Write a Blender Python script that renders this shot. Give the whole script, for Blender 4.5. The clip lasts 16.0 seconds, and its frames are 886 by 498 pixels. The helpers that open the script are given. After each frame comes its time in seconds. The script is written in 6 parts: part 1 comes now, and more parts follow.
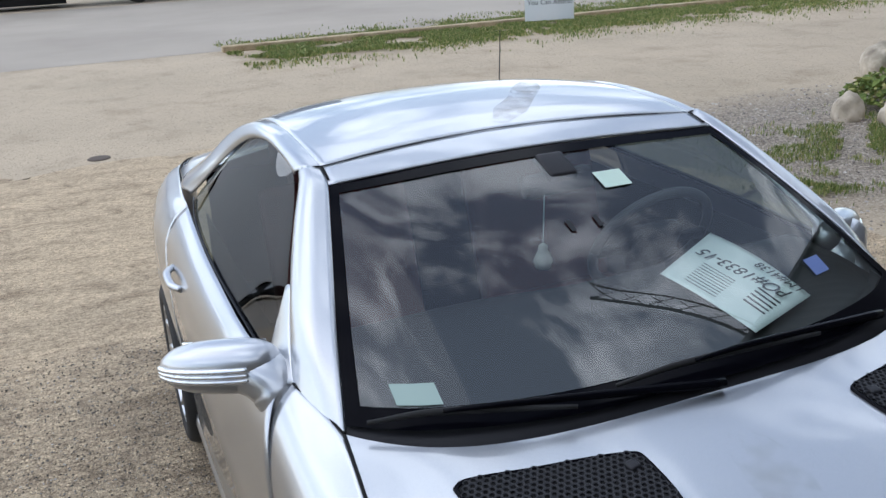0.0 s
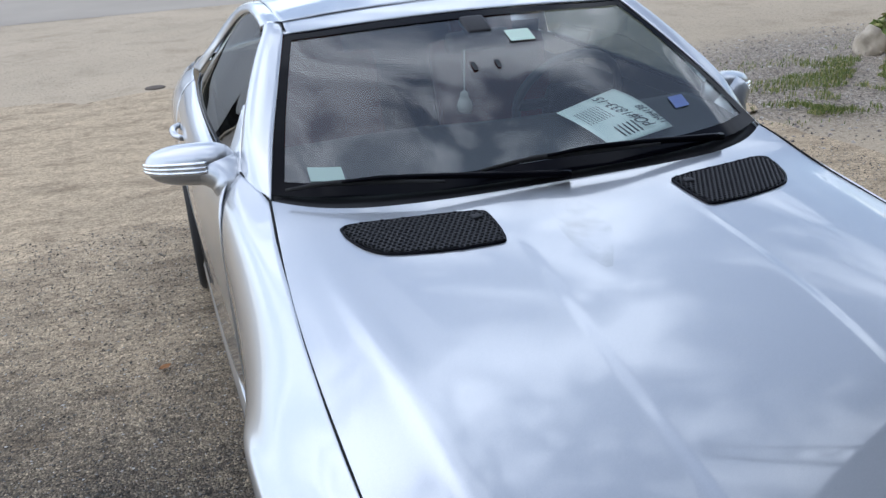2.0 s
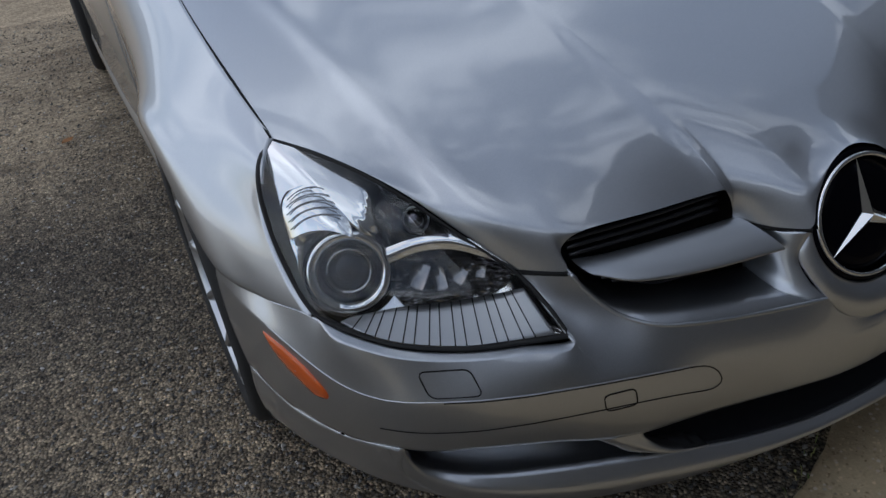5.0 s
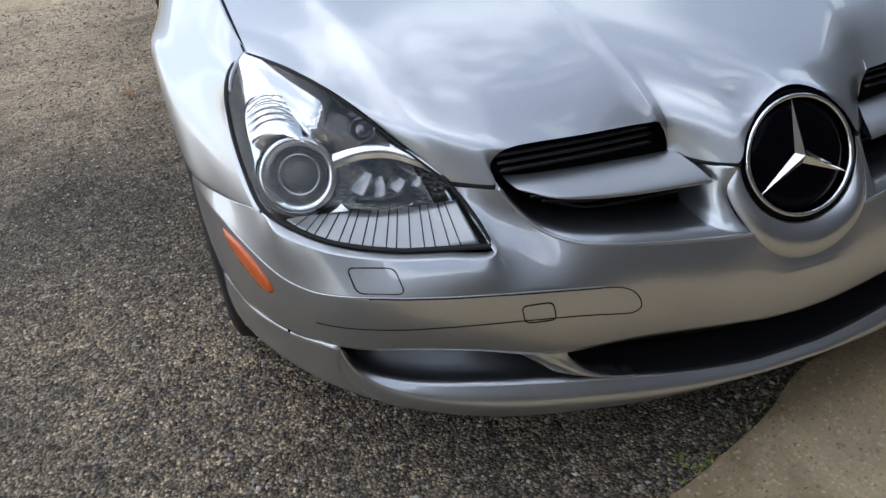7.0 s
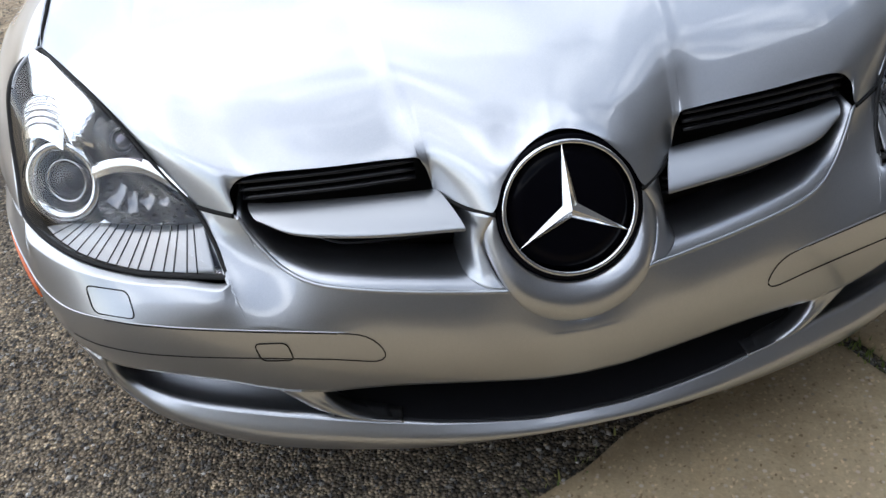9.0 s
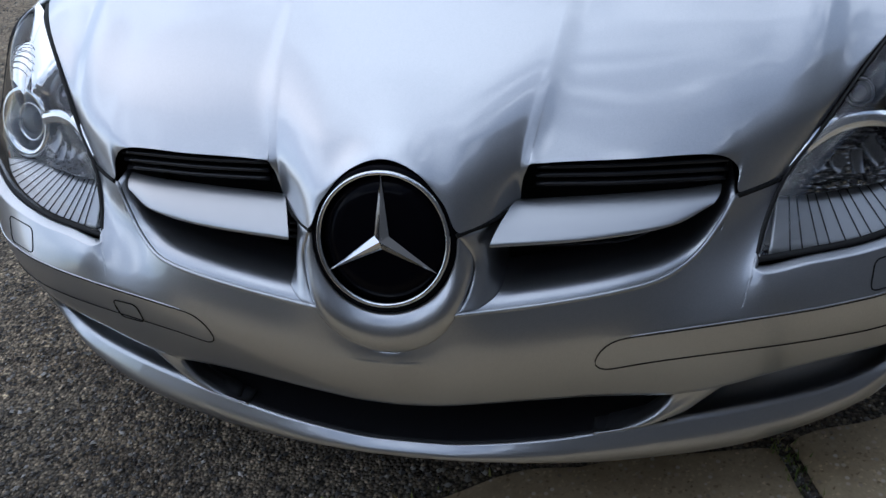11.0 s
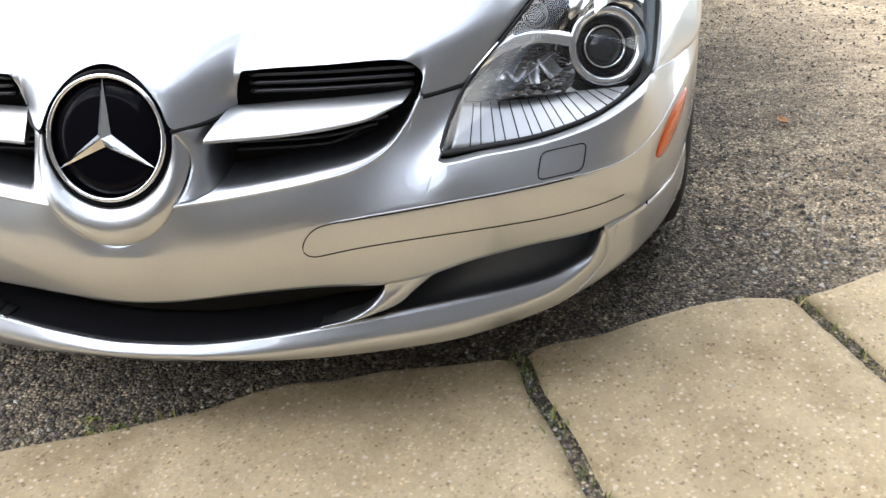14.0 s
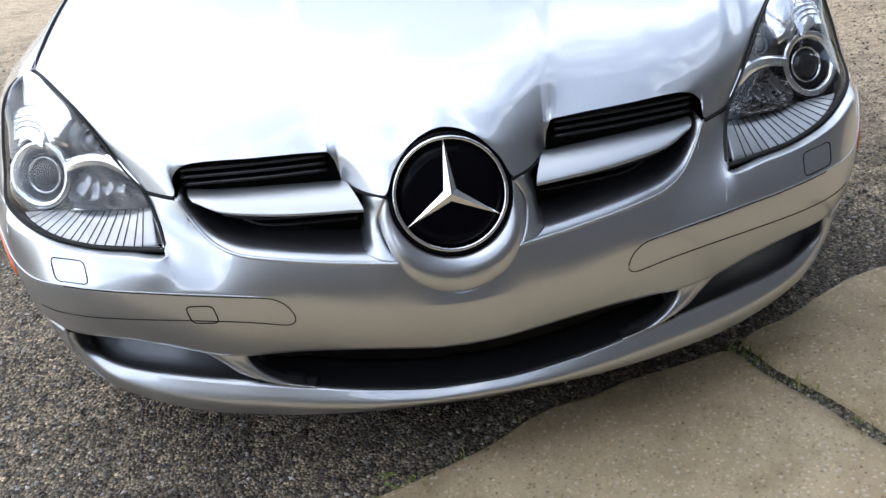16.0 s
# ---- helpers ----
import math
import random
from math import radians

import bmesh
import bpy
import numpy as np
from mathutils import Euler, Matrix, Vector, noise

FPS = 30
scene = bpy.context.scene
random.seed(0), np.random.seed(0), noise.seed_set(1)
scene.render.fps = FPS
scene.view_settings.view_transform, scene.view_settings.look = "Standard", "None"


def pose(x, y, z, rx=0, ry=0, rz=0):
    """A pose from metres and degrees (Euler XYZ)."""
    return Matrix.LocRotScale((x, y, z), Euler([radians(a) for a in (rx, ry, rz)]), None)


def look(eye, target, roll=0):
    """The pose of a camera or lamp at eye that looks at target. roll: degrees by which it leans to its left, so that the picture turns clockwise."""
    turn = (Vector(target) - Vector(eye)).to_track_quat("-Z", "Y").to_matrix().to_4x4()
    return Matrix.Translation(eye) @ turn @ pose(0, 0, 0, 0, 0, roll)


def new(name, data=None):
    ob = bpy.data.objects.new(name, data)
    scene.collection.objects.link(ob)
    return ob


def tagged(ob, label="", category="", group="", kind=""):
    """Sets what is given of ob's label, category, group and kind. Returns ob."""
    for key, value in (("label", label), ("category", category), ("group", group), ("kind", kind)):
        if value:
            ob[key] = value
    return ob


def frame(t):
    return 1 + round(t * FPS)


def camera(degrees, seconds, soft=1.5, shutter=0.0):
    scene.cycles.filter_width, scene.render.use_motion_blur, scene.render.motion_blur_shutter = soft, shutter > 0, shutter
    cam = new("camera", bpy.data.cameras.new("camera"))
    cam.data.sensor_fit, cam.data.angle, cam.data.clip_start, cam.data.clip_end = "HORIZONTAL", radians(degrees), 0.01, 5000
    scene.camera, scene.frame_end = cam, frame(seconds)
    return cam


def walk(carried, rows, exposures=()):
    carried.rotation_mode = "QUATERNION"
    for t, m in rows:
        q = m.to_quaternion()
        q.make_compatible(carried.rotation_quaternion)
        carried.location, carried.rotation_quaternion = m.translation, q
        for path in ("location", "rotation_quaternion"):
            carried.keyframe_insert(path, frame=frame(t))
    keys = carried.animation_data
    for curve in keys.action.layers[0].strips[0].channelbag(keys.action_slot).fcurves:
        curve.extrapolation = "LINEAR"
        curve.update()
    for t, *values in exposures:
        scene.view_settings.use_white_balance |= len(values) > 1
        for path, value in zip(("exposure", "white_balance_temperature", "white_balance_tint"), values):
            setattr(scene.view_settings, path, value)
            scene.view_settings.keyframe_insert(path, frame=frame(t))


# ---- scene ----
cam = camera(54.0, 16.0)
PATH = [
    (0, (-1.059, 0.133, 1.81), (-0.358, 1.87, 1.108), -2.8),
    (0.5, (-1.05, -0.064, 1.765), (-0.308, 1.625, 0.992), -1.3),
    (1, (-0.888, -0.293, 1.713), (-0.293, 1.443, 0.918), -1.6),
    (1.5, (-0.83, -0.446, 1.662), (-0.361, 1.327, 0.865), -2.3),
    (2, (-0.915, -0.577, 1.615), (-0.376, 1.19, 0.848), -3.6),
    (2.5, (-0.983, -0.654, 1.566), (-0.331, 1.051, 0.749), -4.2),
    (3, (-0.984, -0.662, 1.499), (-0.313, 0.986, 0.585), -4.4),
    (3.5, (-0.997, -0.674, 1.447), (-0.338, 0.916, 0.429), -5.3),
    (4, (-1.001, -0.696, 1.379), (-0.338, 0.837, 0.278), -7.2),
    (6.3, (-0.864, -0.828, 1.216), (-0.362, 0.763, 0.114), -7.3),
    (6.5, (-0.885, -0.851, 1.202), (-0.358, 0.742, 0.114), -5.7),
    (7, (-0.806, -0.958, 1.183), (-0.389, 0.681, 0.114), -7.3),
    (7.5, (-0.704, -1.04, 1.199), (-0.352, 0.617, 0.136), -7.9),
    (8, (-0.577, -1.026, 1.179), (-0.276, 0.625, 0.092), -7.5),
    (8.5, (-0.41, -0.974, 1.171), (-0.178, 0.659, 0.04), -6.7),
    (8.7, (-0.342, -0.955, 1.188), (-0.152, 0.669, 0.036), -7.3),
    (10.8, (0.306, -0.902, 1.178), (-0.142, 0.691, 0.055), -7.4),
    (11, (0.343, -0.88, 1.182), (-0.125, 0.694, 0.041), -7.4),
    (11.5, (0.537, -0.857, 1.191), (-0.03, 0.684, 0.05), -6.8),
    (12, (0.784, -0.833, 1.229), (0.036, 0.674, 0.147), -7.0),
    (12.5, (0.887, -0.829, 1.186), (0.125, 0.693, 0.135), -4.8),
    (13, (0.842, -0.855, 1.077), (0.193, 0.71, 0.014), -3.6),
    (13.5, (0.743, -0.97, 1.043), (0.362, 0.668, -0.039), -2.0),
    (14, (0.672, -1.052, 1.044), (0.363, 0.618, -0.013), -4.5),
    (14.5, (0.55, -1.151, 1.07), (0.313, 0.566, 0.073), -3.9),
    (15, (0.39, -1.236, 1.107), (0.204, 0.499, 0.13), -6.3),
    (15.5, (0.172, -1.237, 1.113), (0.088, 0.52, 0.161), -5.6),
    (16, (-0.078, -1.237, 1.127), (0.0, 0.521, 0.177), -7.4),
]
EXPOSURES = [
    (0.0, -0.05, 5950, 10), (1.0, -0.12, 5850, 10), (2.0, -0.08, 5800, 10), (2.5, -0.45, 5780, 10), (3.0, -0.88, 5760, 10), (3.5, -1.15, 5750, 10), (4.0, -1.1, 5800, 10),
    (6.5, -0.4, 6100, 10), (7.0, -0.05, 6120, 10), (8.0, 0.2, 6250, 10), (8.5, 0.36, 6350, 10), (11.0, -0.52, 5600, 10), (11.5, -0.65, 5580, 10), (12.0, -0.95, 5520, 10),
    (12.5, -1.02, 5480, 10), (13.0, 0.12, 6000, 10), (13.5, 1.1, 6600, 10), (14.0, 1.42, 6650, 10), (14.5, 1.28, 6500, 10), (15.0, 1.2, 6400, 10), (15.5, 1.0, 6400, 10), (16.0, 0.58, 6080, 10),
]
walk(cam, [(t, look(eye, target, roll)) for t, eye, target, roll in PATH], EXPOSURES)

# ---- sky and sun ----
SUN_TO = Vector((-0.62, 0.28, 0.73)).normalized()
world = bpy.data.worlds.new("sky")
scene.world = world
world.use_nodes = True
wt = world.node_tree
wt.nodes.clear()


def wn(kind, **kw):
    n = wt.nodes.new(kind)
    for k, v in kw.items():
        if k in n.inputs:
            n.inputs[k].default_value = v
    return n


sky = wt.nodes.new("ShaderNodeTexSky")
sky.sky_type = "NISHITA"
sky.sun_disc = False
sky.sun_elevation = math.asin(SUN_TO.z)
sky.sun_rotation = math.atan2(SUN_TO.x, SUN_TO.y)
tc = wt.nodes.new("ShaderNodeTexCoord")
mp = wt.nodes.new("ShaderNodeMapping")
mp.inputs["Scale"].default_value = (1.0, 1.0, 2.2)
n1 = wn("ShaderNodeTexNoise", Scale=2.9, Detail=9.0, Roughness=0.60, Distortion=0.5)
ramp = wt.nodes.new("ShaderNodeValToRGB")
ramp.color_ramp.elements[0].position = 0.475
ramp.color_ramp.elements[1].position = 0.61
ramp.color_ramp.elements[0].color = (0.13, 0.13, 0.13, 1)
mixc = wt.nodes.new("ShaderNodeMix")
mixc.data_type = "RGBA"
bg = wn("ShaderNodeBackground", Strength=0.15)
wo = wt.nodes.new("ShaderNodeOutputWorld")
L = wt.links.new
L(tc.outputs["Generated"], mp.inputs["Vector"])
L(mp.outputs["Vector"], n1.inputs["Vector"])
# the cover thins out overhead
up_z = wt.nodes.new("ShaderNodeSeparateXYZ")
thin = wn("ShaderNodeMath")
thin.operation = "MULTIPLY_ADD"
thin.inputs[1].default_value = -0.045
lift_ = wn("ShaderNodeMath")
lift_.operation = "ADD"
lift_.inputs[1].default_value = 0.034
L(tc.outputs["Generated"], up_z.inputs["Vector"])
L(up_z.outputs["Z"], thin.inputs[0])
L(n1.outputs["Fac"], lift_.inputs[0])
L(lift_.outputs["Value"], thin.inputs[2])
L(thin.outputs["Value"], ramp.inputs["Fac"])
L(ramp.outputs["Color"], mixc.inputs["Factor"])
# clouds grow brighter towards the sun and greyer away from it
toward = wt.nodes.new("ShaderNodeVectorMath")
toward.operation = "DOT_PRODUCT"
toward.inputs[1].default_value = SUN_TO
half_ = wn("ShaderNodeMath")
half_.operation = "MULTIPLY_ADD"
half_.inputs[1].default_value, half_.inputs[2].default_value = 0.5, 0.5
cube_ = wn("ShaderNodeMath")
cube_.operation = "POWER"
cube_.inputs[1].default_value = 3.0
gain = wn("ShaderNodeMath")
gain.operation = "MULTIPLY_ADD"
gain.inputs[1].default_value, gain.inputs[2].default_value = 0.10, 1.0
lit_cloud = wt.nodes.new("ShaderNodeVectorMath")
lit_cloud.operation = "SCALE"
lit_cloud.inputs[0].default_value = (13.0, 13.4, 14.1)
L(tc.outputs["Generated"], toward.inputs[0])
L(toward.outputs["Value"], half_.inputs[0])
L(half_.outputs["Value"], cube_.inputs[0])
L(cube_.outputs["Value"], gain.inputs[0])
L(gain.outputs["Value"], lit_cloud.inputs["Scale"])
L(lit_cloud.outputs["Vector"], mixc.inputs["B"])
L(sky.outputs["Color"], mixc.inputs["A"])
L(mixc.outputs["Result"], bg.inputs["Color"])
L(bg.outputs["Background"], wo.inputs["Surface"])

sun_data = bpy.data.lights.new("sun", "SUN")
sun_data.energy = 0.5
sun_data.angle = radians(100.0)
sun_data.color = (1.0, 0.95, 0.87)
sun = new("sun", sun_data)
sun.matrix_world = look((0, 0, 20), Vector((0, 0, 20)) - SUN_TO)

# ---- materials ----
def mat(name, color=(0.5, 0.5, 0.5), rough=0.5, metal=0.0, **kw):
    m = bpy.data.materials.new(name)
    m.use_nodes = True
    b = m.node_tree.nodes["Principled BSDF"]
    b.inputs["Base Color"].default_value = (*color, 1)
    b.inputs["Roughness"].default_value = rough
    b.inputs["Metallic"].default_value = metal
    for k, v in kw.items():
        b.inputs[k.replace("_", " ")].default_value = v
    return m


def bsdf(m):
    return m.node_tree.nodes["Principled BSDF"]


def node(m, kind, **kw):
    n = m.node_tree.nodes.new(kind)
    for k, v in kw.items():
        n.inputs[k.replace("_", " ")].default_value = v
    return n


def link(m, a, b):
    m.node_tree.links.new(a, b)


def noise_tex(m, scale, detail=4.0, rough=0.55, space="Object"):
    t = node(m, "ShaderNodeTexCoord")
    n = node(m, "ShaderNodeTexNoise", Scale=scale, Detail=detail, Roughness=rough)
    link(m, t.outputs[space], n.inputs["Vector"])
    return n


def ramp_of(m, fac, stops):
    r = m.node_tree.nodes.new("ShaderNodeValToRGB")
    e = r.color_ramp.elements
    e[0].position, e[0].color = stops[0][0], (*stops[0][1], 1)
    e[1].position, e[1].color = stops[-1][0], (*stops[-1][1], 1)
    for p, c in stops[1:-1]:
        k = e.new(p)
        k.color = (*c, 1)
    link(m, fac, r.inputs["Fac"])
    return r.outputs["Color"]


def mix_col(m, fac, a, b, blend="MIX"):
    x = m.node_tree.nodes.new("ShaderNodeMix")
    x.data_type, x.blend_type = "RGBA", blend
    for sock, v in ((x.inputs["Factor"], fac), (x.inputs["A"], a), (x.inputs["B"], b)):
        if hasattr(v, "is_linked"):
            link(m, v, sock)
        else:
            sock.default_value = v if isinstance(v, (int, float)) else (*v, 1)
    return x.outputs["Result"]


def bump(m, height, strength=0.3, dist=0.01):
    b = node(m, "ShaderNodeBump", Strength=strength, Distance=dist)
    link(m, height, b.inputs["Height"])
    link(m, b.outputs["Normal"], bsdf(m).inputs["Normal"])


def thin_glass(name, tint=(1, 1, 1), ior=1.5, rough=0.0):
    m = bpy.data.materials.new(name)
    m.use_nodes = True
    nt = m.node_tree
    nt.nodes.clear()
    o = nt.nodes.new("ShaderNodeOutputMaterial")
    mx = nt.nodes.new("ShaderNodeMixShader")
    tr = nt.nodes.new("ShaderNodeBsdfTransparent")
    gl = nt.nodes.new("ShaderNodeBsdfGlossy")
    lw = nt.nodes.new("ShaderNodeLayerWeight")
    pw = nt.nodes.new("ShaderNodeMath")
    fr = nt.nodes.new("ShaderNodeMath")
    tr.inputs["Color"].default_value = (*tint, 1)
    gl.inputs["Roughness"].default_value = rough
    f0 = ((ior - 1.0) / (ior + 1.0)) ** 2
    lw.inputs["Blend"].default_value = 0.5
    pw.operation, fr.operation = "POWER", "MULTIPLY_ADD"
    pw.inputs[1].default_value = 5.0
    fr.inputs[1].default_value, fr.inputs[2].default_value = 1.0 - f0, f0
    nt.links.new(lw.outputs["Facing"], pw.inputs[0])
    nt.links.new(pw.outputs["Value"], fr.inputs[0])
    nt.links.new(fr.outputs["Value"], mx.inputs["Fac"])
    nt.links.new(tr.outputs["BSDF"], mx.inputs[1])
    nt.links.new(gl.outputs["BSDF"], mx.inputs[2])
    nt.links.new(mx.outputs["Shader"], o.inputs["Surface"])
    return m


paint = mat("silver_metallic_paint", (0.50, 0.525, 0.555), 0.36, 0.95, Coat_Weight=1.0, Coat_Roughness=0.02, Coat_IOR=1.95)
fl = noise_tex(paint, 900.0, 2.0)
dust = noise_tex(paint, 3.5, 6.0)
link(paint, ramp_of(paint, fl.outputs["Fac"], [(0.3, (0.46, 0.485, 0.515)), (0.7, (0.56, 0.58, 0.61))]), bsdf(paint).inputs["Base Color"])
link(paint, ramp_of(paint, dust.outputs["Fac"], [(0.35, (0.02, 0.02, 0.02)), (0.75, (0.075, 0.075, 0.075))]), bsdf(paint).inputs["Coat Roughness"])

black_plastic = mat("black_plastic", (0.020, 0.020, 0.023), 0.5, Specular_IOR_Level=0.3)
bump(black_plastic, noise_tex(black_plastic, 600.0, 2.0).outputs["Fac"], 0.15, 0.001)
grille_black = mat("grille_black", (0.018, 0.018, 0.021), 0.22)
gloss_black = mat("gloss_black", (0.003, 0.003, 0.005), 0.10, Specular_IOR_Level=0.06)
rubber = mat("rubber", (0.016, 0.016, 0.016), 0.75)
bump(rubber, noise_tex(rubber, 220.0, 3.0).outputs["Fac"], 0.3, 0.002)
chrome = mat("chrome", (0.86, 0.87, 0.88), 0.07, 1.0)
brushed = mat("satin_silver", (0.50, 0.515, 0.53), 0.34, 0.95)
alloy = mat("alloy", (0.55, 0.56, 0.58), 0.28, 0.9, Coat_Weight=0.4)
dark_gap = mat("dark_gap", (0.004, 0.004, 0.004), 0.9)
lens_clear = thin_glass("clear_lens", (0.97, 0.98, 0.98), 1.65)
windscreen_glass = thin_glass("windscreen_glass", (0.78, 0.84, 0.82), 2.15)
side_glass = thin_glass("side_glass", (0.30, 0.35, 0.33), 2.0)
amber = mat("amber_plastic", (0.72, 0.13, 0.02), 0.18, Coat_Weight=0.6)
lamp_chrome = mat("lamp_chrome", (0.94, 0.95, 0.96), 0.13, 1.0)
lamp_dark = mat("lamp_dark", (0.05, 0.05, 0.055), 0.2, 0.7)
glass_ball = mat("projector_glass", (0.012, 0.014, 0.018), 0.03, 0.0, IOR=1.5)
lamp_panel = mat("lamp_panel", (0.50, 0.51, 0.53), 0.30, 0.6)
lamp_mirror = mat("lamp_mirror", (0.94, 0.95, 0.96), 0.12, 1.0)
lamp_grey = mat("lamp_grey", (0.42, 0.43, 0.45), 0.22, 0.9)
smoked_lens = thin_glass("smoked_lens", (0.42, 0.41, 0.44), 1.6)
lamp_smoke = mat("lamp_smoke", (0.24, 0.24, 0.25), 0.22, 1.0)
lamp_bay_mat = mat("lamp_bay", (0.30, 0.30, 0.31), 0.14, 1.0)
bn = node(lamp_bay_mat, "ShaderNodeTexVoronoi", Scale=9.0)
bump(lamp_bay_mat, bn.outputs["Distance"], 0.8, 0.03)

# ---- mesh tools ----
def crom(pts, n):
    """A smooth curve through the points, n samples."""
    p = np.array(pts, float)
    if len(p) == 2:
        return p[0] + np.linspace(0, 1, n)[:, None] * (p[1] - p[0])
    s = np.r_[0, np.cumsum(np.sqrt(np.linalg.norm(np.diff(p, axis=0), axis=1)) ** 1.4 + 1e-9)]
    q = np.linspace(0, s[-1], n)
    k = np.clip(np.searchsorted(s, q, side="right") - 1, 0, len(p) - 2)
    tan = np.empty_like(p)
    tan[1:-1] = (p[2:] - p[:-2]) / (s[2:] - s[:-2])[:, None]
    tan[0], tan[-1] = (p[1] - p[0]) / (s[1] - s[0]), (p[-1] - p[-2]) / (s[-1] - s[-2])
    h = (s[k + 1] - s[k])[:, None]
    t = ((q - s[k])[:, None]) / h
    return ((2 * t**3 - 3 * t**2 + 1) * p[k] + (t**3 - 2 * t**2 + t) * h * tan[k] + (-2 * t**3 + 3 * t**2) * p[k + 1] + (t**3 - t**2) * h * tan[k + 1])


def loft(rows, nu, nv):
    """A grid (nv, nu, 3) through the curves."""
    r = np.array([crom(c, nu) for c in rows])
    return np.stack([crom(r[:, i], nv) for i in range(nu)], 1)


def add_grid(bm, g, closed_u=False):
    nv, nu = g.shape[:2]
    vs = [[bm.verts.new(g[j, i]) for i in range(nu)] for j in range(nv)]
    for j in range(nv - 1):
        for i in range(nu if closed_u else nu - 1):
            k = (i + 1) % nu
            try:
                bm.faces.new((vs[j][i], vs[j][k], vs[j + 1][k], vs[j + 1][i]))
            except ValueError:
                pass
    return vs


def grids(*gs, closed_u=False):
    bm = bmesh.new()
    for g in gs:
        add_grid(bm, np.asarray(g, float), closed_u)
    return bm


def flip(g):
    """The same grid on the other side of the car."""
    return np.asarray(g) * np.array([-1.0, 1, 1])


def part(name, bm, material, parent, label="", smooth=True, thick=0.0, at=None):
    me = bpy.data.meshes.new(name)
    bmesh.ops.remove_doubles(bm, verts=bm.verts, dist=1e-5)
    bmesh.ops.recalc_face_normals(bm, faces=bm.faces)
    bm.to_mesh(me)
    bm.free()
    if smooth:
        me.polygons.foreach_set("use_smooth", [True] * len(me.polygons))
    me.materials.append(material)
    ob = new(name, me)
    if parent:
        ob.parent = parent
    if at is not None:
        ob.matrix_basis = at
    if label:
        ob["label"] = label
    if thick:
        md = ob.modifiers.new("shell", "SOLIDIFY")
        md.thickness, md.offset = thick, 0.0
    return ob


def box(bm, x0, x1, y0, y1, z0, z1, m=None, bevel=0.0):
    r = bmesh.ops.create_cube(bm, size=1.0)
    vs = r["verts"]
    bmesh.ops.scale(bm, verts=vs, vec=(x1 - x0, y1 - y0, z1 - z0))
    bmesh.ops.translate(bm, verts=vs, vec=((x0 + x1) / 2, (y0 + y1) / 2, (z0 + z1) / 2))
    if bevel:
        es = list({e for v in vs for e in v.link_edges})
        g = bmesh.ops.bevel(bm, geom=es, offset=bevel, segments=2, affect="EDGES", profile=0.7)
        vs = list({v for f in g["faces"] for v in f.verts} | {v for v in vs if v.is_valid})
    if m is not None:
        bmesh.ops.transform(bm, matrix=m, verts=vs)
    return vs


def tube(pts, r, n=8, samples=None, flat=1.0, caps=True):
    """A rod along a curve; r may be a number or one number per control point."""
    p = crom(pts, samples or max(2, len(pts) * 6))
    rr = np.interp(np.linspace(0, 1, len(p)), np.linspace(0, 1, len(np.atleast_1d(r))), np.atleast_1d(r))
    bm = bmesh.new()
    tang = np.gradient(p, axis=0)
    tang /= np.linalg.norm(tang, axis=1)[:, None] + 1e-12
    up = np.array([0, 0, 1.0]) if abs(tang[0][2]) < 0.9 else np.array([0, 1.0, 0])
    rings = []
    for c, d, rad in zip(p, tang, rr):
        a = np.cross(d, up)
        a /= np.linalg.norm(a) + 1e-12
        b = np.cross(a, d)
        rings.append([bm.verts.new(c + rad * (math.cos(t) * a + flat * math.sin(t) * b)) for t in np.linspace(0, 2 * math.pi, n, endpoint=False)])
    for q, s in zip(rings, rings[1:]):
        for i in range(n):
            bm.faces.new((q[i], q[(i + 1) % n], s[(i + 1) % n], s[i]))
    if caps:
        bm.faces.new(rings[0])
        bm.faces.new(rings[-1][::-1])
    return bm


def lathe(profile, n=40, m=None):
    """Turns (radius, height) pairs about z."""
    a = np.linspace(0, 2 * math.pi, n, endpoint=False)
    g = np.array([[(r * math.cos(t), r * math.sin(t), z) for t in a] for r, z in profile])
    bm = grids(g, closed_u=True)
    if m is not None:
        bmesh.ops.transform(bm, matrix=m, verts=bm.verts)
    return bm


def frame_of(origin, normal, up=(0, 0, 1)):
    """A pose whose z points along normal and whose y points up."""
    z = Vector(normal).normalized()
    x = Vector(up).cross(z).normalized()
    y = z.cross(x)
    return Matrix(((x.x, y.x, z.x, origin[0]), (x.y, y.y, z.y, origin[1]), (x.z, y.z, z.z, origin[2]), (0, 0, 0, 1)))


def spl(table, x):
    """Smooth value of a small table at x."""
    t = sorted(table)
    p = np.array(t, float)
    m = np.gradient(p[:, 1], p[:, 0])
    x = np.clip(np.asarray(x, float), p[0, 0], p[-1, 0])
    k = np.clip(np.searchsorted(p[:, 0], x, side="right") - 1, 0, len(p) - 2)
    h = p[k + 1, 0] - p[k, 0]
    s = (x - p[k, 0]) / h
    return (2 * s**3 - 3 * s**2 + 1) * p[k, 1] + (s**3 - 2 * s**2 + s) * h * m[k] + (-2 * s**3 + 3 * s**2) * p[k + 1, 1] + (s**3 - s**2) * h * m[k + 1]


def sstep(a, b, x):
    t = np.clip((np.asarray(x, float) - a) / (b - a), 0, 1)
    return t * t * (3 - 2 * t)


